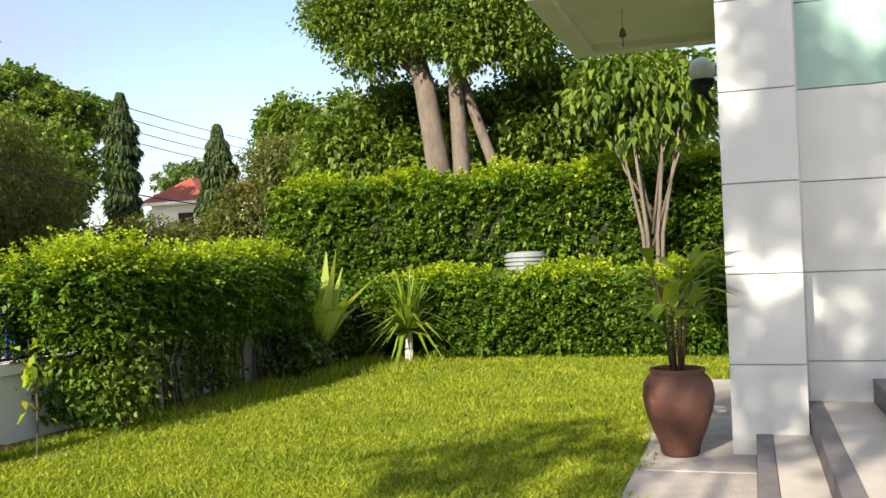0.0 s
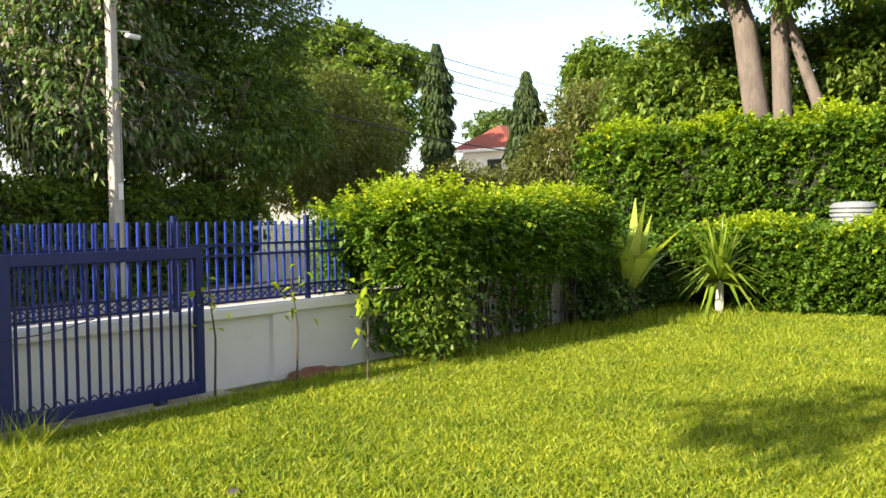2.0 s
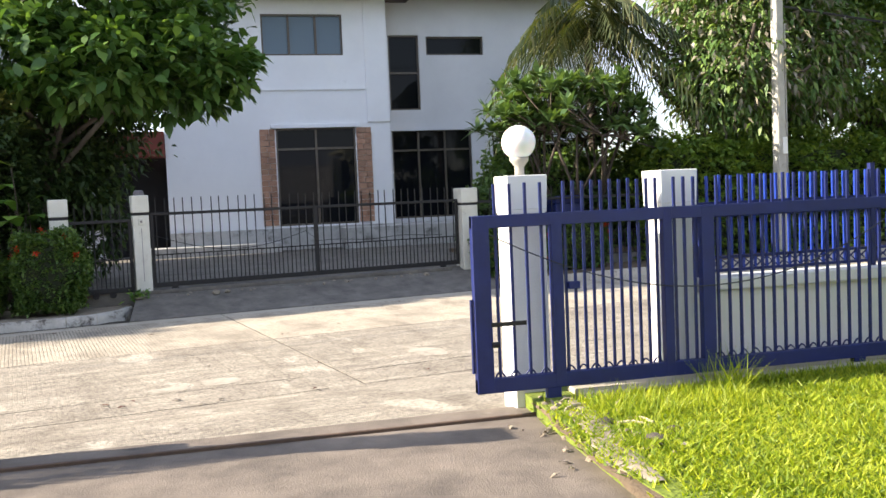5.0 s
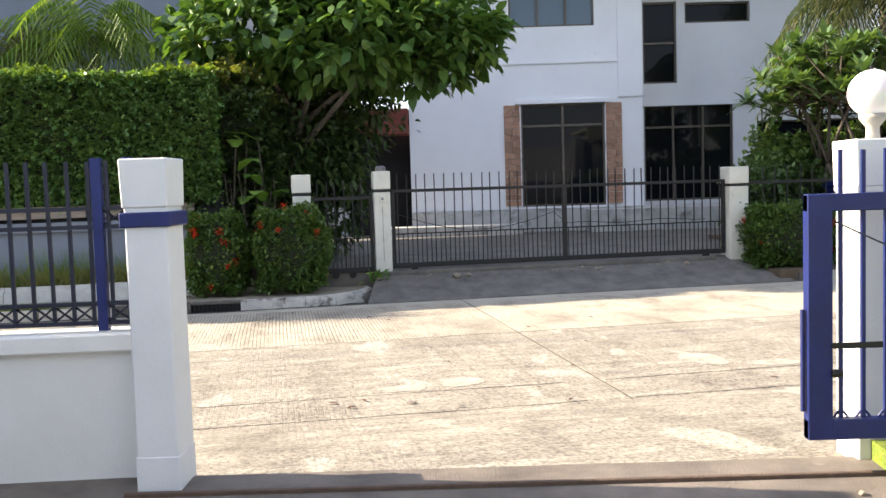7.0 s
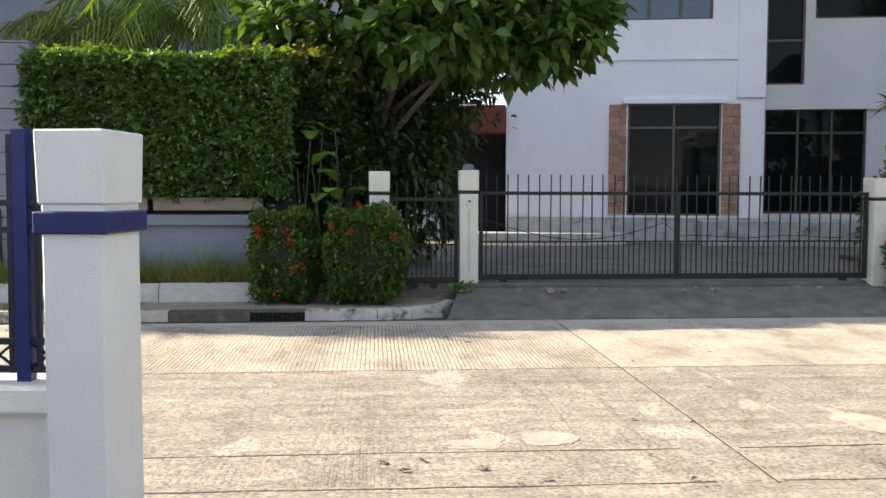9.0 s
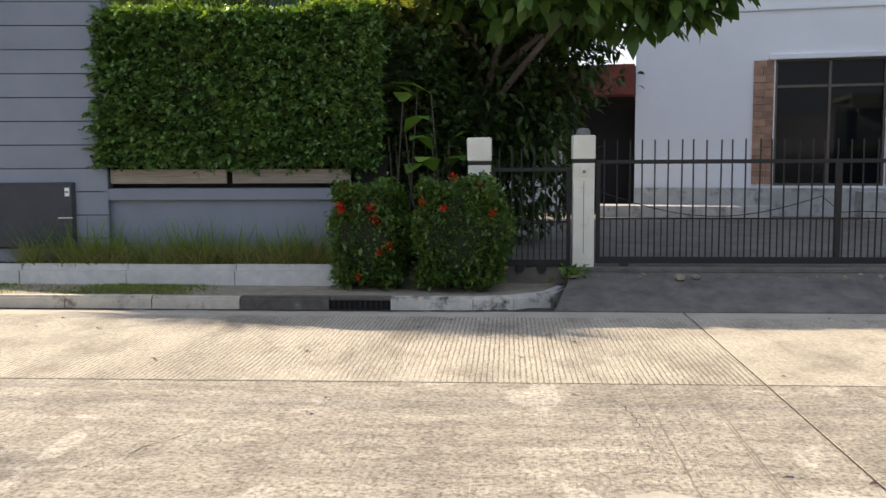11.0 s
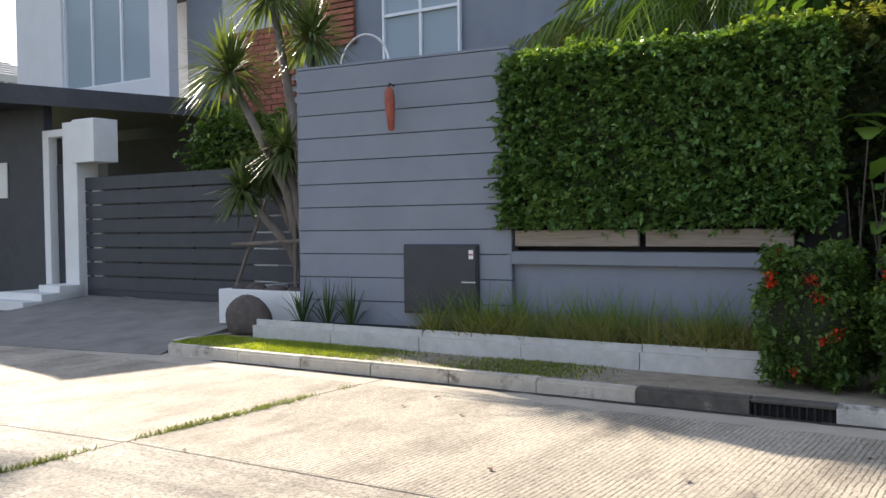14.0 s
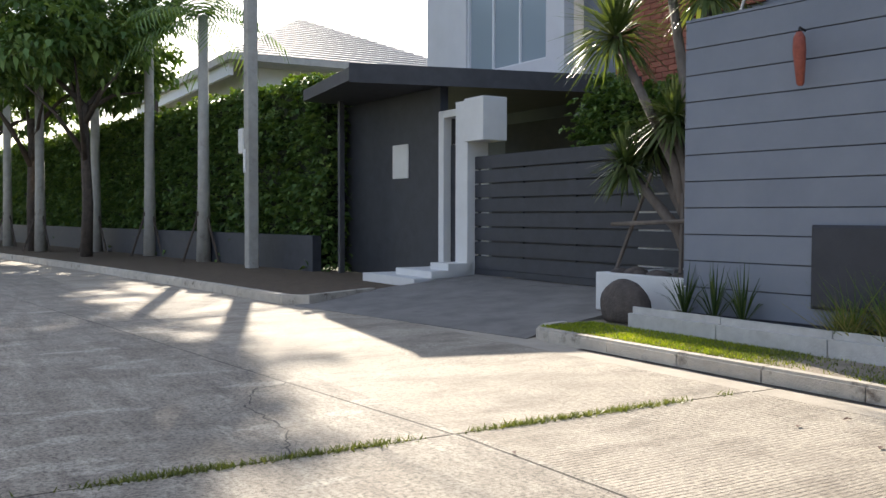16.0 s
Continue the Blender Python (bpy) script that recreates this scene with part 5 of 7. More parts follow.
frw = thing("street_fence", pose(14.5, 18.4, 0.1, 0, 0, 10.5), "low pale wall with a rail beyond the street trees", "fence")
part("wall", box(4, 24, 0, 0.12, 0, 0.9), M_CONC, frw)
for i in range(26):
    part("baluster", box(4.2 + i * 0.76, 4.3 + i * 0.76, 0.02, 0.1, 0.9, 1.5), M_PILL, frw)
part("top_rail", box(4, 24, 0, 0.12, 1.5, 1.6), M_PILL, frw)
# red-roofed houses far off
for k, (x, y, w, eave_z, ridge) in enumerate(((60, 34.8, 6.0, 7.6, 8.9), (66, 44.6, 6.4, 7.7, 9.9), (74, 47.5, 7.5, 8.4, 10.6))):
    hs = thing("far_house", pose(x, y, 0), "distant white house with a red tiled hip roof", "house", "red-roofed houses")
    part("wall", box(0.8, 8, -w / 2 + 0.8, w / 2 - 0.8, 0, eave_z), M_HOUSE, hs)
    bm = bmesh.new()
    c = [bm.verts.new(v) for v in ((0, -w / 2, eave_z), (9, -w / 2, eave_z), (9, w / 2, eave_z), (0, w / 2, eave_z), (3, 0, ridge), (6, 0, ridge))]
    for f in ((0, 1, 5, 4), (1, 2, 5), (2, 3, 4, 5), (3, 0, 4), (0, 3, 2, 1)):
        bm.faces.new([c[i] for i in f])
    part("roof", bm, M_ROOFR, hs)
    part("fascia", box(-0.05, 0.0, -w / 2, w / 2, eave_z - 0.25, eave_z), M_HOUSE, hs)
    part("window", box(0.76, 0.8, -1.6, -0.2, eave_z - 2.0, eave_z - 0.9), M_GLASS, hs)
# power pole and wires
pole = thing("utility_pole", at_street(13.86, 0.25, 0.0), "square concrete utility pole with a lamp arm and cables", "pole")
bm = box(-0.125, 0.125, -0.11, 0.11, 0, 9.0, 0.02)
for v in bm.verts:
    f = 1 - 0.028 * v.co.z
    v.co.x *= f
    v.co.y *= f
part("shaft", bm, M_CONC, pole)
part("number_plate", box(-0.01, 0.12, -0.125, -0.113, 2.35, 2.72), M_SALT, pole, "white number plate")
part("lamp_arm", tube([(0.05, -0.05, 6.12), (0.25, -0.3, 6.09)], 0.02, 6), M_STEEL, pole)
part("lamp_head", box(0.12, 0.52, -0.40, -0.26, 5.95, 6.05, 0.03), M_SALT, pole, "flat white lamp head")
part("conduit", tube([(0.17, -0.06, 0.2), (0.16, -0.06, 5.2)], 0.02, 6), M_CONC, pole)
for k, (a, b, sag) in enumerate(((S(13.86, 0.25, 5.6), Vector((60, 27.0, 6.0)), 1.0), (S(13.86, 0.25, 7.2), Vector((62, 27, 8.2)), 0.9), (S(13.86, 0.25, 7.5), Vector((62, 27, 8.8)), 0.9), (S(13.86, 0.25, 7.8), Vector((62, 27, 9.4)), 0.9), (S(13.86, 0.25, 8.1), Vector((62, 27, 10.0)), 0.9), (S(13.86, 0.25, 7.6), S(-22.5, 0.9, 7.6), 0.7))):
    pts = [a.lerp(b, i / 20) - Vector((0, 0, sag * 4 * (i / 20) * (1 - i / 20))) for i in range(21)]
    tagged(link("power_line", tube(pts, 0.028 if k == 0 else 0.016, 5), M_CABLE), "black sagging power line", "cable", "power lines")

# ---- the black gate across the street ----
def white_post(u, v, z0, z1, w, label, fittings=False):
    th = thing("gate_post", at_street(u, v, z0), label, "gate post", "white gate posts")
    a, h = w / 2, z1 - z0
    part("shaft", box(-a, a, -a, a, 0, h - 0.33, 0.008), M_OPIL, th)
    # groove's shade put in as a flush black band, no recess cut
    part("neck", box(-a - 0.002, a + 0.002, -a - 0.002, a + 0.002, h - 0.335, h - 0.288), M_BLACK, th, "dark band painted for a groove")
    part("head", box(-a - 0.008, a + 0.008, -a - 0.008, a + 0.008, h - 0.29, h, 0.012), M_OPIL, th)
    if fittings:
        part("bell_box", box(-0.045, 0.045, -a - 0.03, -a, h - 0.50, h - 0.385, 0.008), M_OPIL, th, "cream bell push")
        part("bell_button", box(-0.018, 0.018, -a - 0.038, -a - 0.03, h - 0.46, h - 0.42, 0.004), M_STEPD, th)
        part("cap_lamp", lathe([(0.085, h), (0.085, h + 0.05), (0.06, h + 0.085), (0.01, h + 0.09)], 14), M_STEPD, th, "low domed grey lamp cap")
        part("joint_line", box(-0.004, 0.004, -a - 0.002, -a, 0.2, h - 0.55), M_STEPD, th)
    return th


white_post(0.30, 1.0, 0.33, 1.97, 0.26, "weathered white gate post with a bell push and cap lamp", True)
white_post(-0.97, 1.0, 0.17, 1.95, 0.28, "weathered white gate post half behind the shrubs")
white_post(6.42, 1.0, 0.17, 1.88, 0.34, "weathered white gate post beside the red-flowered shrub")


def bar_gate(u0, u1, v, name, label, rail_z, step, foot=0.40, mids=()):
    th = thing(name, at_street(u0, v, 0), label, "gate")
    ln = u1 - u0
    part("top_rail", box(0, ln, -0.025, 0.025, rail_z - 0.05, rail_z, 0.005), M_BLACK, th)
    part("bottom_rail", box(0, ln, -0.025, 0.025, foot, foot + 0.08, 0.005), M_BLACK, th)
    part("stile", box(0, 0.05, -0.027, 0.027, foot, rail_z), M_BLACK, th)
    part("stile", box(ln - 0.05, ln, -0.027, 0.027, foot, rail_z), M_BLACK, th)
    for mid in mids:
        part("stile", box(mid - 0.035, mid + 0.035, -0.03, 0.03, foot, rail_z + 0.002), M_BLACK, th)
    n = int(ln / step)
    bar = None
    for i in range(n):
        x = 0.06 + (ln - 0.12) * (i + 0.5) / n
        z = rail_z + (0.24 if i % 2 == 0 else -0.02)
        if i % 2 == 0:
            if bar is None:
                bar = part("bar", box(-0.008, 0.008, -0.008, 0.008, foot + 0.06, rail_z + 0.24), M_BLACK, th, m=pose(x, 0, 0))
            else:
                share(bar, pose(x, 0, random.uniform(-.01, .01), random.uniform(-.4, .4), random.uniform(-.5, .5)))
        else:
            part("short_bar", box(x - 0.007, x + 0.007, -0.007, 0.007, foot + 0.06, foot + 0.55), M_BLACK, th)
    part("middle_rail", box(0, ln, -0.012, 0.012, foot + 0.54, foot + 0.56), M_BLACK, th)
    for x in (0.35, ln - 0.35):
        part("wheel", tube([(x, -0.03, foot - 0.03), (x, 0.03, foot - 0.03)], 0.055, 12), M_BLACK, th)
    return th


bar_gate(0.46, 6.23, 1.0, "sliding_gate", "wide black iron sliding gate with pointed bars, shut", 1.67, 0.078, mids=(2.90,))
bar_gate(-0.82, 0.15, 1.0, "pedestrian_gate", "narrow black iron pedestrian gate, shut", 1.58, 0.078, 0.36)
bar_gate(6.61, 12.0, 1.05, "iron_fence", "black iron bar fence beside the gate", 1.62, 0.12, 0.30)
cab = [(0.05 + 5.4 * i / 24, -0.03, 1.30 - 0.32 * math.sin(math.pi * min(1, i / 13)) if i < 13 else 1.30 - 0.28 + 0.02 * math.sin(i)) for i in range(25)]
tagged(link("wire", tube(cab, 0.006, 5), M_CABLE, m=at_street(0.4, 0.97, 0.0)), "slack dark wire along the black gate", "wire")
for u0, u1 in ((0.15, 6.0),):
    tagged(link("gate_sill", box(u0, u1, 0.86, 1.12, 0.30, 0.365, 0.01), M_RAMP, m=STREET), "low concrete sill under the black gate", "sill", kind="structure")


def flower_shrub(u, v, size, label, n, flowers, seed):
    """A rounded clipped shrub with small dark leaves and red flower heads."""
    rg = np.random.default_rng(seed)
    th = thing("ixora_shrub", at_street(u, v, 0.17), label, "shrub", "red-flowered shrubs")
    sx, sy, sz = size
    bm = bmesh.new()
    bmesh.ops.create_icosphere(bm, subdivisions=3, radius=1.0)
    for w in bm.verts:
        q = w.co.copy()
        w.co = Vector((math.copysign(abs(q.x) ** 0.7, q.x) * sx * 0.42, math.copysign(abs(q.y) ** 0.7, q.y) * sy * 0.42, sz * 0.5 + math.copysign(abs(q.z) ** 0.7, q.z) * sz * 0.44))
    # dark body painted as the shade behind the shrub's leaves
    part("shade_core", bm, M_HEDGECORE, th, "dark core block painted for inner shade")
    d = unit(rg.normal(0, 1, (n, 3)))
    e = np.sign(d) * np.abs(d) ** 0.68
    r = rg.uniform(0.86, 1.06, (n, 1)) * (1 + 0.08 * np.sin(d[:, :1] * 7) + 0.08 * np.sin(d[:, 2:] * 9 + 1) + 0.05 * np.sin(d[:, 1:2] * 13 + d[:, :1] * 11)) * np.where(rg.random((n, 1)) > 0.97, 1.12, 1.0)
    P = e * r * np.array([sx, sy, sz]) * 0.5 + np.array([0, 0, sz * 0.5])
    P = P[P[:, 2] > 0.02]
    A = e[: len(P)] * 0.7 + rg.normal(0, 0.6, P.shape) + np.array([0, 0, 0.3])
    L = rg.uniform(0.04, 0.085, len(P))
    raw_mesh("leaves", leaf_quads(P, A, L, L * 0.3), 4, L_IXORA, th)
    for k in range(flowers):
        dd = unit(rg.normal(0, 1, 3) + np.array([0, -0.9, 0.25]))
        c = np.sign(dd) * np.abs(dd) ** 0.68 * np.array([sx, sy, sz]) * 0.53 + np.array([0, 0, sz * 0.5])
        m_ = 34
        Q = c + rg.normal(0, 0.026, (m_, 3)) * np.array([1, 0.6, 0.9])
        raw_mesh("flower_head", leaf_quads(Q, rg.normal(0, 1, (m_, 3)) + np.array([0, -0.6, 0.4]), rg.uniform(.022, .04, m_), rg.uniform(.009, .015, m_)), 4, L_RED, th)["label"] = "bright red flower head"
    return th


flower_shrub(-2.26, 0.57, (0.92, 0.85, 1.22), "dark green shrub with scattered red flower heads", 9000, 8, 21)
flower_shrub(-1.16, 0.48, (1.08, 0.95, 1.26), "rounded green shrub with scattered red flower heads by the kerb", 11000, 9, 22)
flower_shrub(7.15, 0.5, (1.5, 0.8, 1.05), "rounded green shrub with red flower heads beside the gate post", 11000, 8, 23)
flower_shrub(8.6, 0.5, (1.4, 0.8, 1.0), "rounded green shrub with red flower heads along the fence", 9000, 6, 24)
sp = thing("weed_clump", at_street(0.18, 0.72, 0.2), "leafy weed at the foot of the gate post", "weed")
P = RNG.normal(0, 1, (60, 3)) * np.array([0.09, 0.07, 0.05]) + np.array([0, 0, 0.09])
raw_mesh("leaves", leaf_quads(P, RNG.normal(0, 1, P.shape) + np.array([0, 0, .5]), RNG.uniform(.06, .13, 60), RNG.uniform(.02, .04, 60)), 4, L_BROAD, sp)

binb = thing("wheeled_bin", at_street(8.95, 1.5, 0.35) @ Matrix.Diagonal((0.95, 0.8, 0.95, 1)), "blue plastic wheeled bin with a sloping lid behind the iron fence", "bin")
bm = box(-0.34, 0.34, -0.36, 0.36, 0.12, 1.2, 0.03)
for v in bm.verts:
    v.co.x *= 0.82 + 0.15 * v.co.z
    v.co.y *= 0.82 + 0.15 * v.co.z
part("body", bm, M_BLUE, binb)
bm = box(-0.38, 0.38, -0.41, 0.40, 1.2, 1.30, 0.025)
for v in bm.verts:
    if v.co.z > 1.22:
        v.co.z += 0.10 * (0.4 - v.co.y) / 0.8 - 0.05 + 0.04 * (1 - (v.co.x / 0.38) ** 2)
part("lid", bm, M_BLUE, binb, "dark blue lid")
part("handle", tube([(-0.3, 0.42, 1.16), (-0.3, 0.47, 1.2), (0.3, 0.47, 1.2), (0.3, 0.42, 1.16)], 0.016, 6), M_BLUE, binb)
for x in (-0.36, 0.36):
    part("wheel", tube([(x - 0.03, 0.28, 0.12), (x + 0.03, 0.28, 0.12)], 0.12, 16), M_BLACK, binb)
for y in (-0.2, 0.2):
    part("foot", box(-0.2, 0.2, y - 0.06, y + 0.06, 0.0, 0.125, 0.01), M_BLUE, binb)

# ---- grey plank wall, green wall, planter boards ----
wall = thing("wall_grey", at_street(-9.0, 1.11, 0.03, 5.8), "grey-blue plank-clad garden wall", "wall", kind="structure")
part("core", box(0.0, 3.1, 0.02, 0.6, 0.0, 3.70), M_GREYD, wall, "dark gaps between planks")
for i in range(11):
    z = 0.33 + i * 0.308
    part("plank", box(0.0, 3.1, -0.012, 0.02, z + 0.006, z + 0.302, 0.004), M_GREYW, wall)
    part("return_plank", box(3.1, 3.118, -0.012, 0.5, z + 0.006, z + 0.302, 0.003), M_GREYW, wall)
    part("return_plank", box(-0.018, 0.0, -0.012, 0.6, z + 0.006, z + 0.302, 0.003), M_GREYW, wall)
part("top_cap", box(-0.02, 3.12, -0.014, 0.6, 3.722, 3.75), M_GREYW, wall)
meter = thing("meter_box", at_street(-7.36, 1.215, 0.54, 5.8), "dark grey metal meter cabinet let into the plank wall", "cabinet")
part("body", box(0, 1.05, 0.0, 0.05, 0, 0.87, 0.01), M_BOX, meter)
part("door", box(0.02, 1.03, -0.018, 0.0, 0.02, 0.85, 0.008), M_BOX, meter)
part("handle", box(0.84, 1.03, -0.04, -0.018, 0.395, 0.415, 0.004), M_STEEL, meter, "small steel bar handle")
part("sticker", box(0.935, 0.995, -0.022, -0.018, 0.69, 0.80), M_SALT, meter, "white sticker with a red line")
part("sticker_mark", box(0.94, 0.99, -0.0245, -0.022, 0.735, 0.755), M_REDL, meter)
lan = thing("wall_lantern", at_street(-7.46, 1.15, 3.42, 5.8), "tapered red clay ornament hanging on the grey wall", "lantern")
part("bracket", tube([(0, 0.06, 0.0), (0, -0.05, 0.02), (0.02, -0.09, -0.02)], 0.012, 6), M_BLACK, lan, "dark hook")
part("body", lathe([(0.02, -0.58), (0.04, -0.56), (0.055, -0.38), (0.068, -0.22), (0.06, -0.09), (0.028, -0.03)], 16, wobble=0.06), M_REDL, lan, smooth=True, m=pose(0.02, -0.09, 0.0, 4, 0, 0))
low = thing("wall_planter", STREET, "grey planter wall under the green hedge", "wall", kind="structure")
part("body", box(-6.0, -2.2, 1.50, 1.9, 0.0, 1.165), M_GREYW, low)
part("ledge", box(-6.0, -2.2, 1.42, 1.95, 1.168, 1.325, 0.008), M_GREYW, low)
# slot behind the boards: its shade is a near-black block
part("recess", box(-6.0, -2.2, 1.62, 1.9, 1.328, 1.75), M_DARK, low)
part("slot_frame", box(-6.0, -5.95, 1.42, 1.5, 1.16, 1.9), M_GREYD, low)
for u0, u1 in ((-5.88, -4.31), (-4.23, -2.66)):
    bd = thing("planter_board", at_street(u0, 1.46, 1.39 - 0.005), "weathered brown timber board of the wall planter", "board", "planter boards")
    part("board", box(0, u1 - u0, 0, 0.05, 0, 0.19, 0.008), M_WOOD, bd)
hedge("green_wall", at_street(-5.99, 1.34, 1.6), (3.75, 0.75, 2.0), "tall clipped green hedge over the grey planter wall", 50000, 0.062, ("x-", "y-", "z+"), L_CLIP, L_TREE, 0.10, 0.05, inset=0.12, wide=0.38, twig=0.15, crest=0.12)
tagged(link("raised_bed", box(-9.5, -2.2, 0.75, 1.5, 0.15, 0.32), M_SOIL, m=STREET), "raised earth bed behind the white edging blocks", "bed", kind="structure")
gw = thing("bed_grass", STREET, "tall unkempt drying grass in front of the planter wall", "grass", kind="stuff")
def tufty(p):
    return (np.sin(p[:, 0] * 5.1) + np.sin(p[:, 0] * 11.3 + p[:, 1] * 9) + RNG.normal(0, 0.8, len(p))) > -0.3


v = blades(6500, -6.9, -2.4, 0.84, 1.4, 0.30, 0.34, 0.009, tufty, lean=0.75)
raw_mesh("blades", v, 3, L_WEED, gw)
v = blades(1500, -6.9, -2.4, 0.95, 1.4, 0.30, 0.58, 0.010, tufty, lean=0.5)
raw_mesh("green_blades", v, 3, L_TREE, gw)
for u in (-8.9, -8.05, -8.45):
    pl = thing("strap_plant", at_street(u, 1.0, 0.30), "dark strap-leaved plant against the grey wall", "plant", "strap plants")
    raw_mesh("leaves", sword_plant((0, 0, 0), 30, 0.72, 0.012, (0.05, 0.8), fold=0.35), 4, L_DEEP, pl)
vg = thing("verge_grass", STREET, "short patchy grass on the strip behind the kerb", "grass", kind="stuff")
v = blades(29000, -10.2, -3.4, -0.14, 0.72, 0.145, 0.028, 0.006, keep=lambda p: (np.sin(p[:, 0] * 2.2) + RNG.normal(0, 0.6, len(p)) - (p[:, 0] + 7) * 0.35) > -0.3)
cut = RNG.random(len(v)) < np.clip((v[:, 0, 0] + 9.2) / 3.0, 0.1, 0.85)
raw_mesh("dry_blades", v[cut], 3, L_OLIVE, vg)
raw_mesh("blades", v[~cut], 3, L_GRASS, vg)

# ---- the broad-leaved tree and jungle by the pedestrian gate ----
tree("broad_leaf_tree", limbs(tuple(S(-1.3, 3.3, 0.3)), tuple(S(-0.9, 3.3, 3.2)), 1.7, 7, 0.13, 12) + [([S(-1.1, 3.2, 2.2), S(0.4, 2.2, 3.9), S(1.6, 1.6, 4.1)], 0.06, 0.02)],
     [(*S(-1.4, 3.0, 4.6), 1.6, 1.3, 1.0), (*S(0.6, 2.4, 4.5), 1.5, 1.2, 0.8), (*S(1.8, 2.0, 4.2), 0.85, 0.8, 0.5), (*S(-0.2, 2.2, 4.1), 1.3, 0.9, 0.6), (*S(0.2, 3.4, 4.0), 1.0, 0.8, 0.6), (*S(1.5, 2.2, 3.75), 0.6, 0.5, 0.3), (*S(0.4, 3.4, 5.6), 2.2, 1.6, 1.0)],
     13500, 0.25, "spreading tree with large glossy drooping leaves over the gate", L_SHADEB, M_BARK, wide=0.29, droop=0.22, clump=0.30, down=-0.05, oval=True, per=11, flat=0.3)
tree("shade_tree", limbs(tuple(S(-0.9, 4.2, 0.3)), tuple(S(-0.9, 4.2, 2.4)), 1.2, 6, 0.14, 13), [(*S(-1.15, 4.0, 2.6), 1.5, 1.1, 1.3), (*S(-0.45, 3.8, 2.4), 0.6, 0.8, 0.9), (*S(-1.8, 3.4, 2.3), 1.1, 0.9, 1.2), (*S(0.1, 4.8, 4.6), 1.2, 0.9, 0.9), (*S(-0.95, 4.2, 1.4), 1.3, 0.8, 0.9), (*S(-0.55, 4.6, 3.6), 1.6, 1.2, 1.2)], 24000, 0.15, "dense dark tree filling the corner behind the pedestrian gate", L_DEEP, M_BARKD, oval=True, wide=0.22)
hel = thing("heliconia", at_street(-1.75, 1.55, 0.3), "large-leaved heliconia with drooping paddle leaves and brown dry stems", "plant")
quads = []
for i in range(15):
    a = random.uniform(0, 6.28)
    b0 = Vector((random.uniform(-.4, .4), random.uniform(-.15, .2), 0))
    top = b0 + Vector((random.uniform(-.25, .25), random.uniform(-.15, .1), random.uniform(1.2, 2.25)))
    part("stem", tube([b0, b0.lerp(top, .5), top], [0.016, 0.012, 0.008], 5), M_BARKD, hel)
    dr = Vector((math.cos(a), math.sin(a) * 0.6, 0.25)).normalized()
    s = dr.cross(Vector((0, 0, 1))).normalized() * random.uniform(.10, .16)
    L = random.uniform(0.45, 0.75)
    p1, p2, p3 = top + dr * L * .35 + Vector((0, 0, .06)), top + dr * L * .75 + Vector((0, 0, .0)), top + dr * L - Vector((0, 0, .12))
    quads += [[top - s * .2, top + s * .2, p1 + s, p1 - s], [p1 - s, p1 + s, p2 + s * .85, p2 - s * .85], [p2 - s * .85, p2 + s * .85, p3 + s * .08, p3 - s * .08]]
raw_mesh("leaves", np.array([[list(v) for v in q] for q in quads]), 4, L_BROAD, hel)
hedge("corner_bush", at_street(-2.9, 1.75, 0.25), (1.5, 1.3, 3.1), "tangled dark climbing greenery beside the green hedge", 14000, 0.10, ("x+", "y-", "z+"), L_DEEP, L_OLIVE, 0.15, 0.22, category="bush")

# ---- white house across the street ----
HZ = 0.36
house = thing("white_house", pose(0, 27.3, 0), "white rendered two-storey house with dark windows and red tiles", "house")


def wall_with_holes(x0, x1, z0, z1, holes, y0, y1):
    """Wall boxes left round rectangular openings."""
    bm = bmesh.new()
    xs = sorted({x0, x1, *[h[0] for h in holes], *[h[1] for h in holes]})
    zs_ = sorted({z0, z1, *[h[2] for h in holes], *[h[3] for h in holes]})
    for a, b in zip(xs, xs[1:]):
        for c, d in zip(zs_, zs_[1:]):
            if not any(h[0] <= a and b <= h[1] and h[2] <= c and d <= h[3] for h in holes):
                box(a, b, y0, y1, c, d, 0, bm)
    bmesh.ops.remove_doubles(bm, verts=bm.verts[:], dist=0.0005)
    bm.verts.index_update()
    seen = {}
    for f in bm.faces[:]:
        seen.setdefault(tuple(sorted(v.index for v in f.verts)), []).append(f)
    bmesh.ops.delete(bm, geom=[f for fs in seen.values() if len(fs) > 1 for f in fs], context="FACES_ONLY")
    return bm


def window(parent, x0, x1, z0, z1, y, cols, transom=None, name="window", glass=None, frame_material=None):
    fm = frame_material or M_FRAME
    w = new(name)
    w.parent = parent
    for a, b, c, d in ((x0, x1, z0, z0 + 0.05), (x0, x1, z1 - 0.05, z1), (x0, x0 + 0.05, z0 + 0.05, z1 - 0.05), (x1 - 0.05, x1, z0 + 0.05, z1 - 0.05)):
        part("frame", box(a, b, y - 0.03, y + 0.05, c, d), fm, w)
    for i in range(1, cols):
        x = x0 + (x1 - x0) * i / cols
        part("mullion", box(x - 0.03, x + 0.03, y - 0.02, y + 0.04, z0 + 0.05, z1 - 0.05), fm, w)
    if transom:
        part("transom", box(x0 + 0.05, x1 - 0.05, y - 0.022, y + 0.042, transom - 0.03, transom + 0.03), fm, w)
    part("pane", box(x0 + 0.05, x1 - 0.05, y + 0.045, y + 0.055, z0 + 0.05, z1 - 0.05), glass or M_GLASS, w)
    return w


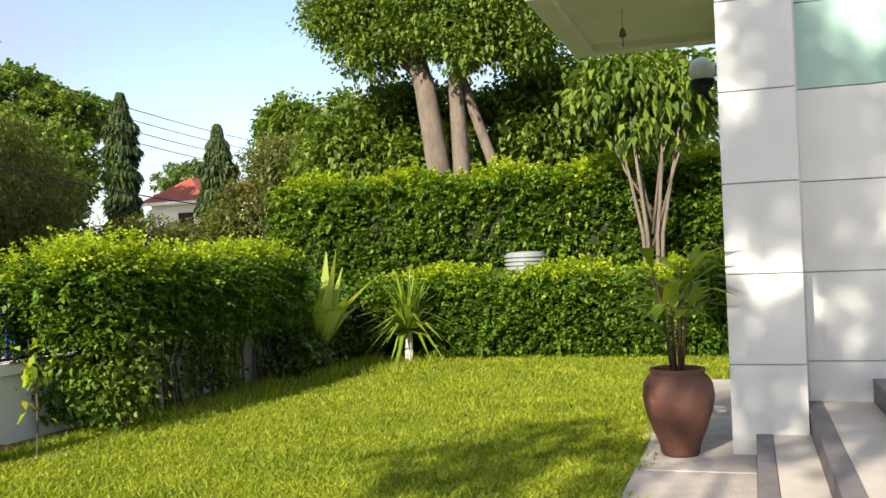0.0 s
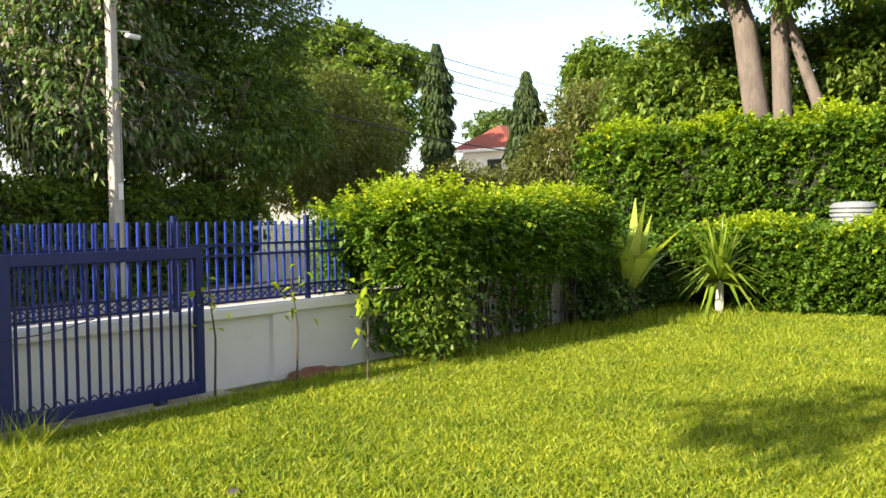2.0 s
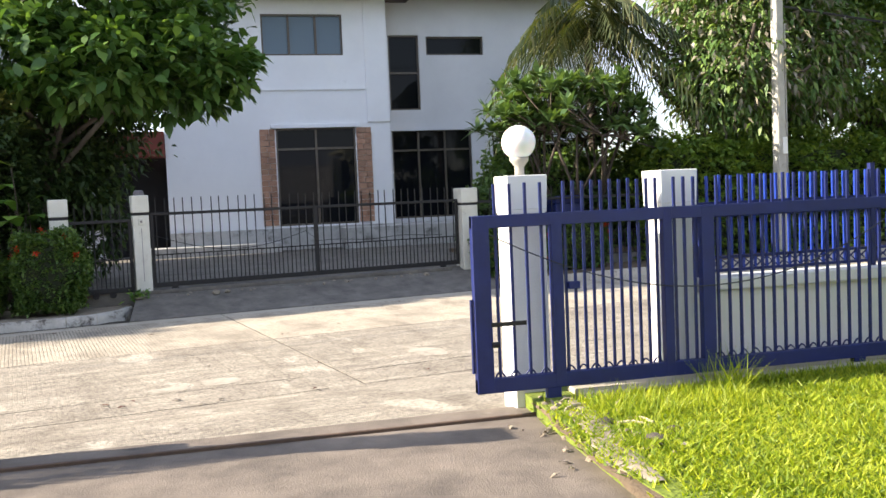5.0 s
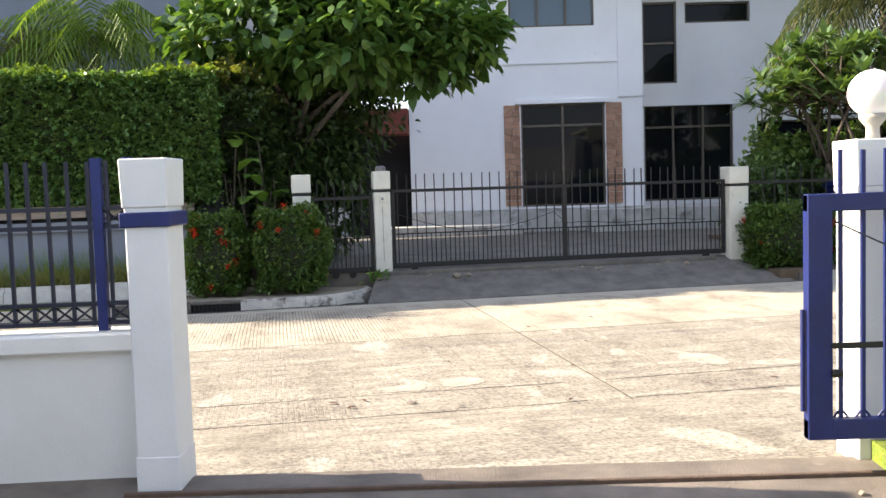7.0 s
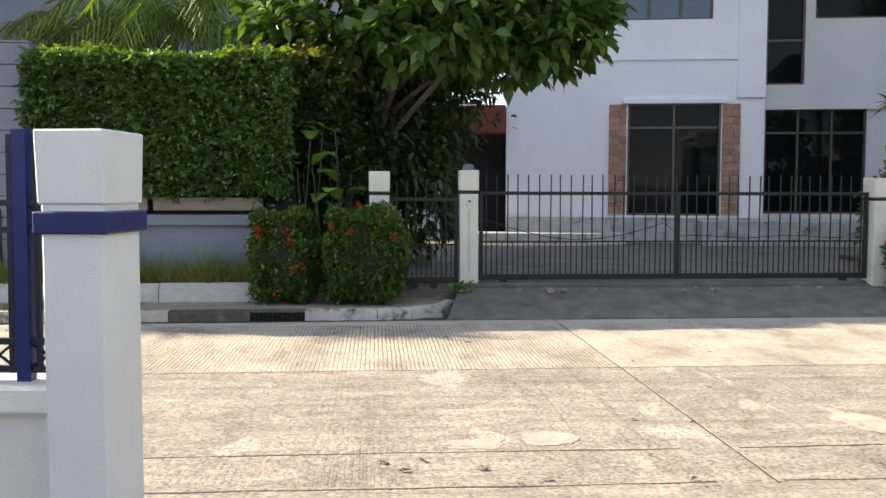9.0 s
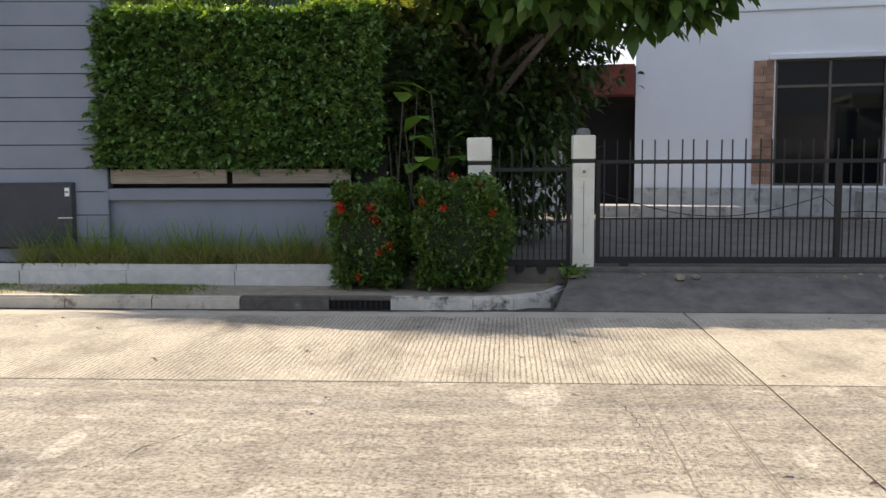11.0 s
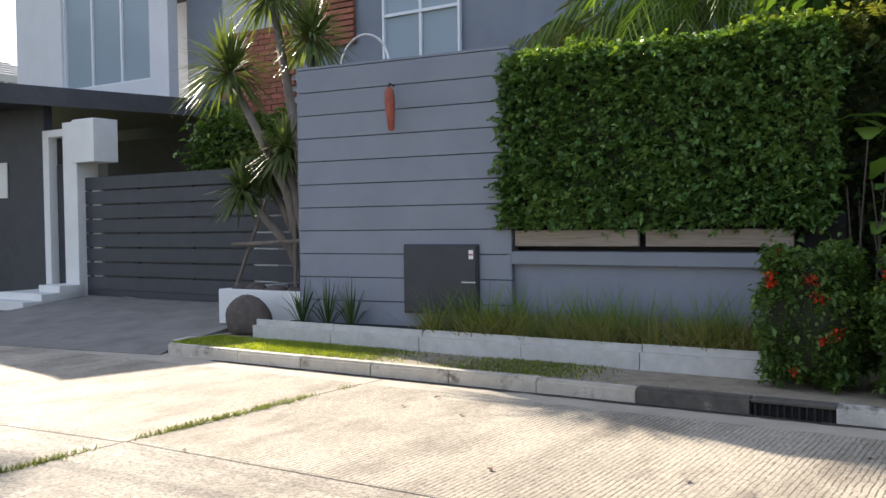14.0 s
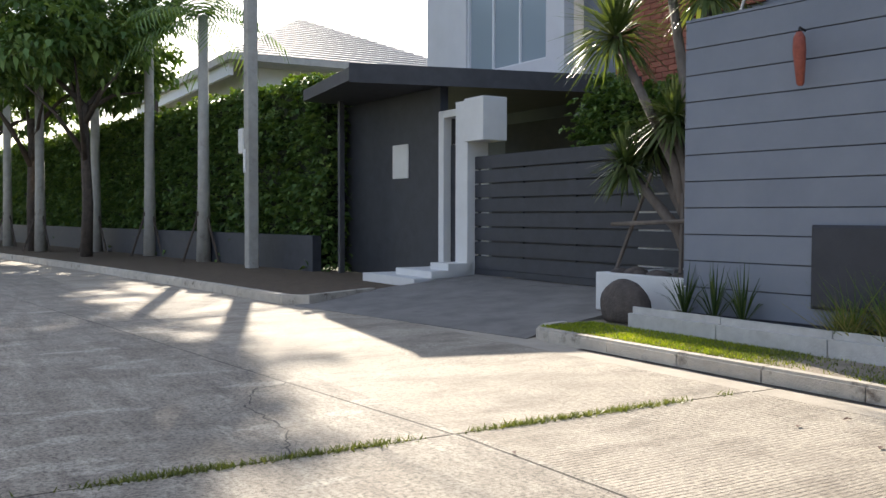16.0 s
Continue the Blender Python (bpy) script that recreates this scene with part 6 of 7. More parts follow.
part("front_wall", wall_with_holes(0.2, 6.62, HZ, 7.6, [(3.27, 5.58, 1.05, 3.87), (3.0, 5.33, 5.95, 7.13)], 0.0, 0.3), M_HOUSE, house)
window(house, 3.27, 5.58, 1.05, 3.87, 0.10, 2, 3.27)
window(house, 3.0, 5.33, 5.95, 7.13, 0.08, 3, None, glass=M_GLASSB)
part("lintel", box(3.13, 5.70, -0.10, 0.0, 3.86, 3.98, 0.01), M_HOUSE, house)
part("string_course", box(0.2, 6.62, -0.05, 0.0, 4.95, 5.02), M_HOUSE, house)
part("pilaster", box(5.95, 6.62, -0.06, 0.0, 4.0, 7.6), M_HOUSE, house)
part("plinth", box(0.2, 6.62, -0.12, 0.0, HZ, 1.0, 0.01), M_STEPW, house)
for x0 in (2.80, 5.60):
    for r in range(17):
        zz = 1.08 + r * 0.163
        cuts = [0, 0.2, 0.44] if r % 2 else [0, 0.27, 0.44]
        for a, b in zip(cuts, cuts[1:]):
            part("brick", box(x0 + a + 0.006, x0 + b - 0.006, -0.06 + random.uniform(0, .02), 0.0, zz + 0.005, zz + 0.158), M_BRICKP, house)
part("side_wall", box(0.2, 0.5, 0.3, 6, HZ, 7.6), M_HOUSE, house)
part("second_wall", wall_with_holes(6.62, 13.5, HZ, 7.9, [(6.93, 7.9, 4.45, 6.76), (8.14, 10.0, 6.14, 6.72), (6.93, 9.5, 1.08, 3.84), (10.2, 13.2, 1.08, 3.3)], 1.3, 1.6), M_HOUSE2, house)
window(house, 6.93, 7.9, 4.45, 6.76, 1.4, 1, 5.6)
window(house, 8.14, 10.0, 6.14, 6.72, 1.4, 1)
window(house, 6.93, 9.5, 1.08, 3.84, 1.4, 3, 3.2)
window(house, 10.2, 13.2, 1.08, 3.3, 1.4, 2)
part("ledge", box(6.57, 13.5, 1.2, 1.3, 3.8, 3.9), M_HOUSE2, house)
part("terrace", box(5.0, 13.5, -1.0, 1.3, HZ - 0.05, 0.95, 0.01), M_STEPW, house, "stained pale terrace before the low windows")
part("step", box(-0.6, 3.2, -0.9, 0.0, HZ - 0.05, 0.62, 0.01), M_STEPW, house)
# doorway depth drawn as one near-black block, shade put into the colour
part("porch_recess", box(-1.6, 0.18, 0.9, 1.2, HZ, 3.2), M_DARK, house, "near-black block for the doorway's shade")
part("porch_fascia", box(-2.4, 0.18, -0.2, 0.6, 3.15, 3.85, 0.01), M_FASCIA, house, "dark red porch edge")
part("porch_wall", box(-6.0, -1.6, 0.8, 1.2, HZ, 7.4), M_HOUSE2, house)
part("eave", box(-0.3, 7.4, -1.0, 0.6, 7.6, 7.78), M_EAVE, house, "dark brown eave")
part("gutter", box(6.9, 14.2, 0.4, 1.5, 7.9, 8.05), M_EAVE, house)
for k, (x0, x1, y0, y1, z, rise) in enumerate(((-0.5, 7.6, -1.2, 9, 7.78, 3.0), (6.9, 14.4, 0.3, 9, 8.05, 2.8))):
    n = 26
    for i in range(n):
        t0, t1 = i / n, (i + 1) / n
        ya, yb = y0 + (y1 - y0) * 0.5 * t0, y0 + (y1 - y0) * 0.5 * t1
        bm = prism([(x0 + 1.2 * t0, ya), (x1 - 1.2 * t0, ya), (x1 - 1.2 * t1, yb), (x0 + 1.2 * t1, yb)], 0, 0, tops=[z + rise * t0 + 0.05, z + rise * t0 + 0.05, z + rise * t1, z + rise * t1])
        for vv in bm.verts:
            if vv.co.z < 0.01:
                vv.co.z = z
        part("tile_course", bm, M_ROOFR, house)
part("roof_back", prism([(-0.5, 4.0), (14.4, 4.0), (14.4, 9), (-0.5, 9)], 7.8, 8.0), M_ROOFR, house)
gl = link("garden_strip", box(8.0, 25, 1.3, 5.2, 0.2, 0.45), M_SOIL, m=STREET)
tagged(gl, "planted strip along the white house's front yard", "bed", kind="structure")


def frond_palm(name, m, hgt, n, length, label, mtl, blade=0.02):
    """A palm: ringed trunk and arching feather fronds of many leaflets."""
    th = thing(name, m, label, "palm")
    part("trunk", tube([(0, 0, 0), (0.05, 0, hgt * 0.5), (0, 0, hgt)], [0.15, 0.11, 0.10], 10), M_BARKD, th, smooth=True)
    q = []
    for i in range(n):
        a = 2.399 * i
        el = 1.2 - 1.7 * (i / n)
        d = Vector((math.cos(a) * math.cos(el), math.sin(a) * math.cos(el), math.sin(el)))
        L = length * random.uniform(.8, 1.1)
        for k in range(26):
            t = (k + 1) / 26
            p = Vector((0, 0, hgt)) + d * L * t - Vector((0, 0, L * 0.8 * t * t))
            tang = (d - Vector((0, 0, 1.1 * t))).normalized()
            sd = tang.cross(Vector((0, 0, 1))).normalized()
            ll = 0.55 * (1 - abs(t - 0.45)) + 0.1
            for sg in (-1, 1):
                e = p + (sd * sg * random.uniform(0.4, 0.7) + tang * 0.5 - Vector((0, 0, random.uniform(0.6, 1.0)))) * ll
                w = tang * blade
                q.append([p - w, p + w, e + w * .3, e - w * .3])
    raw_mesh("fronds", np.array([[list(v) for v in f] for f in q]), 4, mtl, th)
    return th


frond_palm("feather_palm", pose(10.4, 21.3, 0.3), 5.35, 46, 2.8, "feather palm with arching drooping fronds before the white house", L_PALM, 0.034)
frond_palm("feather_palm", at_street(-4.6, 4.6, 0.2), 4.5, 38, 2.8, "bright feather palm behind the green hedge", L_TREE)
frond_palm("feather_palm", at_street(-6.4, 5.2, 0.2), 4.2, 34, 2.6, "pale feather palm behind the grey wall", L_OLIVE)
fra = thing("frangipani", pose(9.0, 19.3, 0.36), "frangipani tree with forked grey limbs and leaf rosettes", "tree")
fb = bmesh.new()
tips = []
frg = random.Random(31)
for i in range(6):
    a = i * 1.047 + 0.4
    k0 = Vector((0.16 * math.cos(a), 0.16 * math.sin(a), 0))
    k1 = Vector((0.75 * math.cos(a), 0.6 * math.sin(a), 1.35 + frg.uniform(-.2, .2)))
    tube([k0, k0.lerp(k1, 0.5) + Vector((0, 0, .12)), k1], [0.06, 0.05, 0.04], 7, fb)
    for j in range(3):
        b = a + (j - 1) * 0.62 + frg.uniform(-.15, .15)
        r = frg.uniform(1.0, 1.6) * (1 if j != 1 else 0.62)
        k2 = Vector((r * math.cos(b), r * 0.8 * math.sin(b), 2.45 + 0.35 * (1.6 - r)))
        tube([k1, k1.lerp(k2, .5) + Vector((0, 0, .06)), k2], [0.034, 0.029, 0.024], 6, fb)
        for q in range(7):
            c = b + frg.uniform(-.7, .7)
            rr = min(2.5, r + frg.uniform(-.5, .85))
            e = Vector((rr * math.cos(c), rr * 0.8 * math.sin(c), 3.98 - 0.17 * rr * rr + frg.uniform(-1.15, .1)))
            tube([k2, e], [0.02, 0.014], 5, fb)
            tips.append(e)
part("trunk", fb, M_BARKD, fra, smooth=True)
raw_mesh("leaves", np.concatenate([sword_plant(tuple(t), 24, 0.46, 0.062, (0.35, 1.75), fold=0.3) for t in tips]), 4, L_FRANGI, fra)
hedge("front_shrubs", at_street(7.6, 1.95, 0.3), (9.0, 1.4, 1.4), "mixed shrubs behind the black iron fence", 20000, 0.12, ("x-", "y-", "z+"), L_FRANGI, None, rough=0.25, category="shrubs")
hedge("front_shrubs", at_street(8.6, 2.6, 0.3), (8.0, 2.2, 1.9), "tall dark shrubs before the white house", 22000, 0.15, ("x-", "y-", "z+"), L_DARK, None, rough=0.35, category="shrubs")

# ---- the modern house and its drive, down the street ----
box_pl = thing("white_planter", at_street(-11.05, 1.5, 0.2), "white box planter at the driveway corner", "planter")
part("wall", box(0, 1.72, 0, 0.12, 0.0, 0.52, 0.01), M_PILL, box_pl)
part("side", box(0, 0.12, 0.12, 1.4, 0.0, 0.52, 0.01), M_PILL, box_pl)
part("earth", box(0.12, 1.72, 0.12, 1.4, 0.0, 0.42), M_SOIL, box_pl)
st = bmesh.new()
bmesh.ops.create_icosphere(st, subdivisions=3, radius=0.40)
for v in st.verts:
    v.co = Vector((v.co.x * 1.05, v.co.y * 0.55, v.co.z * 0.95)) * (1 + 0.10 * noise.noise(v.co * 3))
    v.co.z = max(v.co.z, -0.16)
tagged(link("boulder", st, M_STONE, m=at_street(-9.95, 1.05, 0.32), smooth=True), "rounded dark brown boulder on the grass", "stone")
for k in range(7):
    st = bmesh.new()
    bmesh.ops.create_icosphere(st, subdivisions=2, radius=random.uniform(.1, .19))
    for v in st.verts:
        v.co *= 1 + 0.2 * noise.noise(v.co * 7 + Vector((k, 1, 0)))
        v.co.z *= 0.7
    tagged(link("stone", st, M_STONE, m=at_street(-10.8 + k * 0.2, 1.72 + 0.1 * (k % 2), 0.68), smooth=True), "small brown stone in the white planter", "stone", "planter stones")
pan = thing("dragon_tree", at_street(-10.35, 2.25, 0.6), "leaning multi-headed dragon tree with sword-leaf crowns, propped by poles", "tree")
pb = bmesh.new()
heads = [((-1.17, 0, 3.52), 1.0), ((-0.5, 0.3, 4.74), 0.9), ((0.14, 0.5, 3.98), 0.85), ((-0.07, 0.1, 2.2), 0.7), ((-0.8, -0.1, 1.6), 0.65), ((-0.7, 0.3, 1.88), 0.65)]
for (x, y, z), r in heads:
    tube([(0.45, 0.1, -0.1), (0.45 + (x - 0.45) * 0.25, y * 0.4, z * 0.45), (x, y, z)], [0.10, 0.08, 0.06], 8, pb)
part("trunk", pb, M_BARK, pan, smooth=True)
for (x, y, z), r in heads:
    raw_mesh("leaf_head", sword_plant((x, y, z), 300, r, 0.024, (0.1, 2.3), fold=0.25), 4, L_AGAVE, pan)
for a, b in (((-0.9, -0.3, -0.1), (-0.35, -0.05, 1.5)), ((0.5, -0.35, -0.1), (0.2, 0, 1.2))):
    part("prop_pole", tube([a, b], 0.03, 6), M_BARK, pan, "thin timber prop")
part("tie_bar", tube([(-0.9, -0.28, 0.78), (0.75, -0.28, 0.84)], 0.03, 6), M_BARK, pan)
slat = thing("slatted_gate", at_street(-16.42, 3.05, 0.0), "dark grey horizontal slatted driveway gate, shut", "gate")
for i in range(8):
    part("slat", box(0, 5.59, -0.02, 0.02, 0.46 + i * 0.278, 0.708 + i * 0.278, 0.004), M_SLAT, slat)
# strip added to keep sun from leaking under the gate
part("foot_rail", box(0, 5.59, -0.022, 0.022, 0.34, 0.456), M_SLAT, slat)
# bright slits of daylight imitated by pale strips behind the slats
for x0, x1 in ((0.16, 0.42), (4.55, 5.1)):
    part("daylight_strip", box(x0, x1, 0.024, 0.03, 0.47, 2.66), M_PILL, slat, "pale strip painted for daylight in the gaps")
part("backing", box(0.46, 4.52, 0.065, 0.075, 0.45, 2.66), M_CANOPY, slat)
for x in (0.1, 1.5, 3.0, 4.5):
    part("upright", box(x - 0.04, x + 0.04, 0.02, 0.06, 0.42, 2.6), M_SLAT, slat)
slat2 = thing("slatted_fence", at_street(-10.75, 3.1, 0.0), "dark slatted fence behind the dragon tree", "fence")
for i in range(8):
    part("slat", box(0, 1.7, -0.02, 0.02, 0.5 + i * 0.262, 0.70 + i * 0.262, 0.004), M_SLAT, slat2)
por = thing("gate_portal", at_street(0, 3.0, 0.0), "white rendered doorway frame with a squared head beside the gate", "portal")
part("jamb", box(-16.86, -16.42, -0.15, 0.35, 0.2, 3.75, 0.01), M_PILL, por)
part("head_block", box(-16.5, -15.83, -0.18, 0.38, 2.94, 3.78, 0.01), M_PILL, por)
part("jamb", box(-17.68, -17.48, -0.05, 0.25, 0.2, 3.65, 0.01), M_PILL, por)
part("lintel", box(-17.48, -16.86, -0.05, 0.25, 3.5, 3.65, 0.01), M_PILL, por)
part("door_leaf", box(-17.47, -16.87, 0.12, 0.17, 0.42, 2.95, 0.006), M_SLAT, por, "dark slatted door leaf")
part("grille", box(-17.47, -16.87, 0.14, 0.16, 2.96, 3.49), M_BLACK, por)
for i in range(3):
    part("step", box(-18.6 + i * 0.75, -16.42, -1.35 + i * 0.38, 0.0, 0.10, 0.30 + 0.13 * i, 0.01), M_PILL, por, "white step edge")
tagged(link("wall_dark", box(-22.4, -17.69, 3.0, 3.2, 0.1, 4.178, 0.01), M_SLAT, m=STREET), "dark painted wall between the long hedge and the portal", "wall", kind="structure")
can = thing("carport_canopy", STREET, "flat dark carport canopy over the entrance beside the gate", "canopy")
part("slab", prism([(-17.8, 1.0), (-16.1, 7.2), (-22.4, 7.2), (-21.6, 1.6)], 4.18, 4.44), M_CANOPY, can)
part("edge", prism([(-17.76, 0.94), (-16.04, 7.2), (-16.095, 7.2), (-17.8, 0.99)], 4.12, 4.5), M_CANOPY, can, "dark folded metal edge")
part("post", box(-21.2, -21.08, 2.3, 2.42, 0.12, 4.18), M_CANOPY, can)
tagged(link("wall_court", box(-22.4, -9.4, 8.0, 8.2, 0.3, 4.02), M_GREYD, m=STREET), "dark wall at the back of the entrance court", "wall", kind="structure")
plate = thing("wall_plate", at_street(-19.7, 2.96, 2.32), "pale rectangular sign plate on the dark entrance wall", "sign")
part("plate", box(0, 0.70, 0, 0.035, 0, 0.75, 0.006), M_WALLW, plate)
mh = thing("modern_house", at_street(0, 7.0, 0.0), "grey and white modern two-storey house with tall windows", "house")
part("lower", box(-26, -9.0, 2.0, 9, 0.2, 4.6), M_GREYW, mh)
part("upper_bay", wall_with_holes(-25.0, -18.6, 4.6, 9.0, [(-22.9, -19.3, 5.35, 8.6)], 0.0, 0.3), M_HOUSE2, mh)
part("bay_sill", box(-25.2, -18.5, -0.15, 0.3, 4.25, 4.75, 0.01), M_HOUSE, mh, "white band under the tall windows")
part("bay_floor", box(-25.0, -18.6, 0.3, 6, 4.6, 4.8), M_HOUSE2, mh)
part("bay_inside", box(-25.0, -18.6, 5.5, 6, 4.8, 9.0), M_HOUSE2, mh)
win = window(mh, -22.9, -19.3, 5.35, 8.6, 0.1, 3, None, glass=M_GLASSP, frame_material=M_WFRAME)
part("upper_wall", box(-18.6, -14.4, 0.6, 1.0, 4.6, 9.0), M_GREYW, mh)
part("upper_wall", box(-14.4, -2.9, 0.2, 0.6, 0.3, 9.0), M_GREYW, mh)
for i in range(22):
    part("louvre_slat", box(-7.3, -5.2, 0.06, 0.19, 6.1 + i * 0.125, 6.19 + i * 0.125, 0.004), M_EAVE, mh, "dark brown louvre slat")
window(mh, -12.1, -10.2, 4.82, 8.2, 0.12, 2, 5.95, glass=M_GLASSP, frame_material=M_WFRAME)
part("roof", box(-25.4, -2.7, -0.4, 9, 9.0, 9.3), M_CANOPY, mh)
for r in range(30):
    for k in range(6):
        part("brick", box(-16.9 + k * 0.36 + (0.18 if r % 2 else 0), -16.56 + k * 0.36 + (0.18 if r % 2 else 0), 0.1, 0.2, 2.4 + r * 0.125, 2.51 + r * 0.125), M_BRICKR, mh)
part("brick_pier", box(-16.9, -14.55, 0.2, 0.6, 0.2, 9.0), M_GROUT, mh)
for i in range(26):
    part("louvre_slat", box(-14.3, -12.85, 0.08, 0.16, 5.5 + i * 0.13, 5.6 + i * 0.13, 0.004), M_BRICKR, mh, "red-brown louvre slat")
for i in range(4):
    part("balcony_rail", tube([(-26.6, -0.3, 4.9 + i * 0.28), (-25.0, -0.3, 4.9 + i * 0.28)], 0.03, 6), M_STEEL, mh)
for x in (-26.6, -25.1):
    part("balcony_post", tube([(x, -0.3, 4.3), (x, -0.3, 5.8)], 0.035, 6), M_STEEL, mh)
part("balcony_slab", box(-27, -25, -0.4, 2, 4.25, 4.4), M_HOUSE, mh)
hoop = link("garden_hoop", tube([(0.42 * math.cos(math.pi * i / 18), 0, 0.45 * math.sin(math.pi * i / 18)) for i in range(19)], 0.018, 6), M_STEEL, m=at_street(-8.2, 1.55, 3.76))
tagged(hoop, "thin white metal hoop standing on the grey wall", "hoop")
hedge("roof_planting", at_street(-13.8, 3.6, 2.6), (3.2, 0.6, 1.0), "dark trailing plants above the slatted gate", 6000, 0.12, ("x-", "y-", "z+"), L_DARK, None, rough=0.2, category="plants")
hedge("dark_hedge", at_street(-60, -1.6, 0.15, 5.9), (38.2, 1.0, 4.75), "long tall dark clipped hedge down the street, in shade", 60000, 0.16, ("y-", "x+", "z+"), L_DARK, L_TREE, 0.12, 0.07, wide=0.34)
tagged(link("hedge_wall", box(0, 38.2, -0.35, -0.1, 0.0, 0.9, 0.01), M_SLAT, m=at_street(-60, -1.6, 0.1, 5.9)), "low dark wall at the foot of the long hedge", "wall", kind="structure")
# tiled house behind it
hr = thing("tiled_house", at_street(-57, 10.2, 0.0, -2), "house with a pale tiled hip roof behind the long hedge", "house")
part("wall", box(-9, 11, -1, 10, 0, 9.0), M_HOUSE2, hr)
part("band", box(-10, 12, -2.1, -1.9, 8.3, 9.1), M_HOUSE, hr, "pale eave band")
n = 20
for i in range(n):
    t0, t1 = i / n, (i + 1) / n
    bm = prism([(-11 + 9 * t0, -2.4 + 7 * t0), (13 - 9 * t0, -2.4 + 7 * t0), (13 - 9 * t1, -2.4 + 7 * t1), (-11 + 9 * t1, -2.4 + 7 * t1)], 8.9, 8.9, tops=[9.2 + 3.9 * t0 + .08, 9.2 + 3.9 * t0 + .08, 9.2 + 3.9 * t1, 9.2 + 3.9 * t1])
    part("tile_course", bm, M_ROOFG, hr)
    bm = prism([(13 - 9 * t0, -2.4 + 7 * t0), (13 - 9 * t0, 11.6 - 7 * t0), (13 - 9 * t1, 11.6 - 7 * t1), (13 - 9 * t1, -2.4 + 7 * t1)], 8.9, 8.9, tops=[9.2 + 3.9 * t0 + .08, 9.2 + 3.9 * t0 + .08, 9.2 + 3.9 * t1, 9.2 + 3.9 * t1])
    part("tile_course", bm, M_ROOFG, hr)
# street palms, poles and trees down the street
pole2 = thing("utility_pole", at_street(-24.2, 1.25, 0.1), "square concrete utility pole with a meter box", "pole")
part("shaft", box(-0.16, 0.16, -0.14, 0.14, 0, 9.2, 0.02), M_CONC, pole2)
part("meter", box(-0.55, -0.2, -0.16, 0.05, 3.0, 3.65, 0.02), M_WALLW, pole2, "pale meter box")
part("plate", box(-0.16, 0.0, -0.16, -0.145, 2.5, 3.1), M_SALT, pole2, "white number plate")
for k, u in enumerate((-28.0, -32.6, -37.0, -38.4, -45, -52)):
    pm = thing("street_palm", at_street(u, (1.15, 0.74, -0.13, -1.83, -2.2, -3.4)[k], 0.1), "tall straight palm trunk with a high crown and timber props", "palm", "street palms")
    hgt = 7.2 + (k % 3) * 0.4
    part("trunk", tube([(0, 0, 0), (0.05, 0, 2.5), (0, 0.03, hgt)], [0.22, 0.17, 0.14], 10), M_CONC, pm, "smooth grey trunk", smooth=True)
    q = []
    for i in range(16):
        a = 2.399 * i
        el = 1.1 - 1.3 * i / 16
        d = Vector((math.cos(a) * math.cos(el), math.sin(a) * math.cos(el), math.sin(el)))
        for j in range(18):
            t = (j + 1) / 18
            p = Vector((0, 0, hgt)) + d * 2.4 * t - Vector((0, 0, 1.3 * t * t))
            tang = (d - Vector((0, 0, 1.1 * t))).normalized()
            sd = tang.cross(Vector((0, 0, 1))).normalized()
            for sg in (-1, 1):
                e = p + (sd * sg * 0.8 + tang * 0.5 - Vector((0, 0, 0.6))) * 0.5
                w = tang * 0.03
                q.append([p - w, p + w, e + w * .3, e - w * .3])
    raw_mesh("fronds", np.array([[list(v) for v in f] for f in q]), 4, L_DARK, pm)
    for a in (0.4, 2.5, 4.6):
        part("prop_pole", tube([(0.75 * math.cos(a), 0.6 * math.sin(a), 0), (0.12 * math.cos(a), 0.12 * math.sin(a), 1.5)], 0.035, 6), M_BARKD, pm, "timber prop")
    part("prop_collar", tube([(0, 0, 1.36), (0, 0, 1.5)], 0.2, 10), M_BARKD, pm)
for k, (u, v, r) in enumerate(((-33, -1.2, 2.6), (-39, -2.0, 3.0), (-48, -3.2, 3.4), (-62, -6, 4.0), (-75, -10, 4.5))):
    b = S(u, v, 0.1)
    tree("shade_tree", limbs(tuple(b), tuple(b + Vector((0, 0, 5.0))), r * 0.7, 7, 0.2, 40 + k), [(b.x, b.y, 8.2, r, r, 2.0), (b.x - 1.6, b.y + 1.0, 6.6, r * .7, r * .7, 1.3), (b.x + 1.4, b.y - 1.2, 7.2, r * .7, r * .7, 1.4)], 9000, 0.30, "street tree shading the road, dark against the sun", L_DARK, M_BARKD, group="shade trees")
b = S(-46.5, 4.4, 0.1)
tree("shade_tree", limbs(tuple(b), tuple(b + Vector((0, 0, 13.0))), 4.0, 9, 0.34, 52), [(*S(-37.8, 4.6, 17.0), 2.6, 2.2, 1.1), (*S(-41.5, 5.8, 17.4), 3.0, 2.4, 1.2), (*S(-45.5, 5.2, 17.2), 3.0, 2.4, 1.2), (*S(-40.5, 3.2, 17.0), 3.0, 1.8, 1.0), (*S(-47.5, 3.2, 16.8), 2.4, 2.0, 1.0)], 9000, 0.42, "tall spreading tree behind the long hedge, shading the street", L_DARK, M_BARKD, group="shade trees", wide=0.34, clump=0.9)
for k, (u, v, hgt) in enumerate(((-62, 24, 13.0), (-58, 30, 14.5))):
    frond_palm("far_palm", at_street(u, v, 0), hgt, 20, 2.6, "distant palm standing above the roofs", L_DARK)
hedge("far_hedge", at_street(-95, -9.5, 0.0), (14, 12, 2.0), "distant green bushes where the street ends", 9000, 0.4, ("x+", "y-", "y+", "z+"), L_TREE, None, rough=0.4, category="bushes")

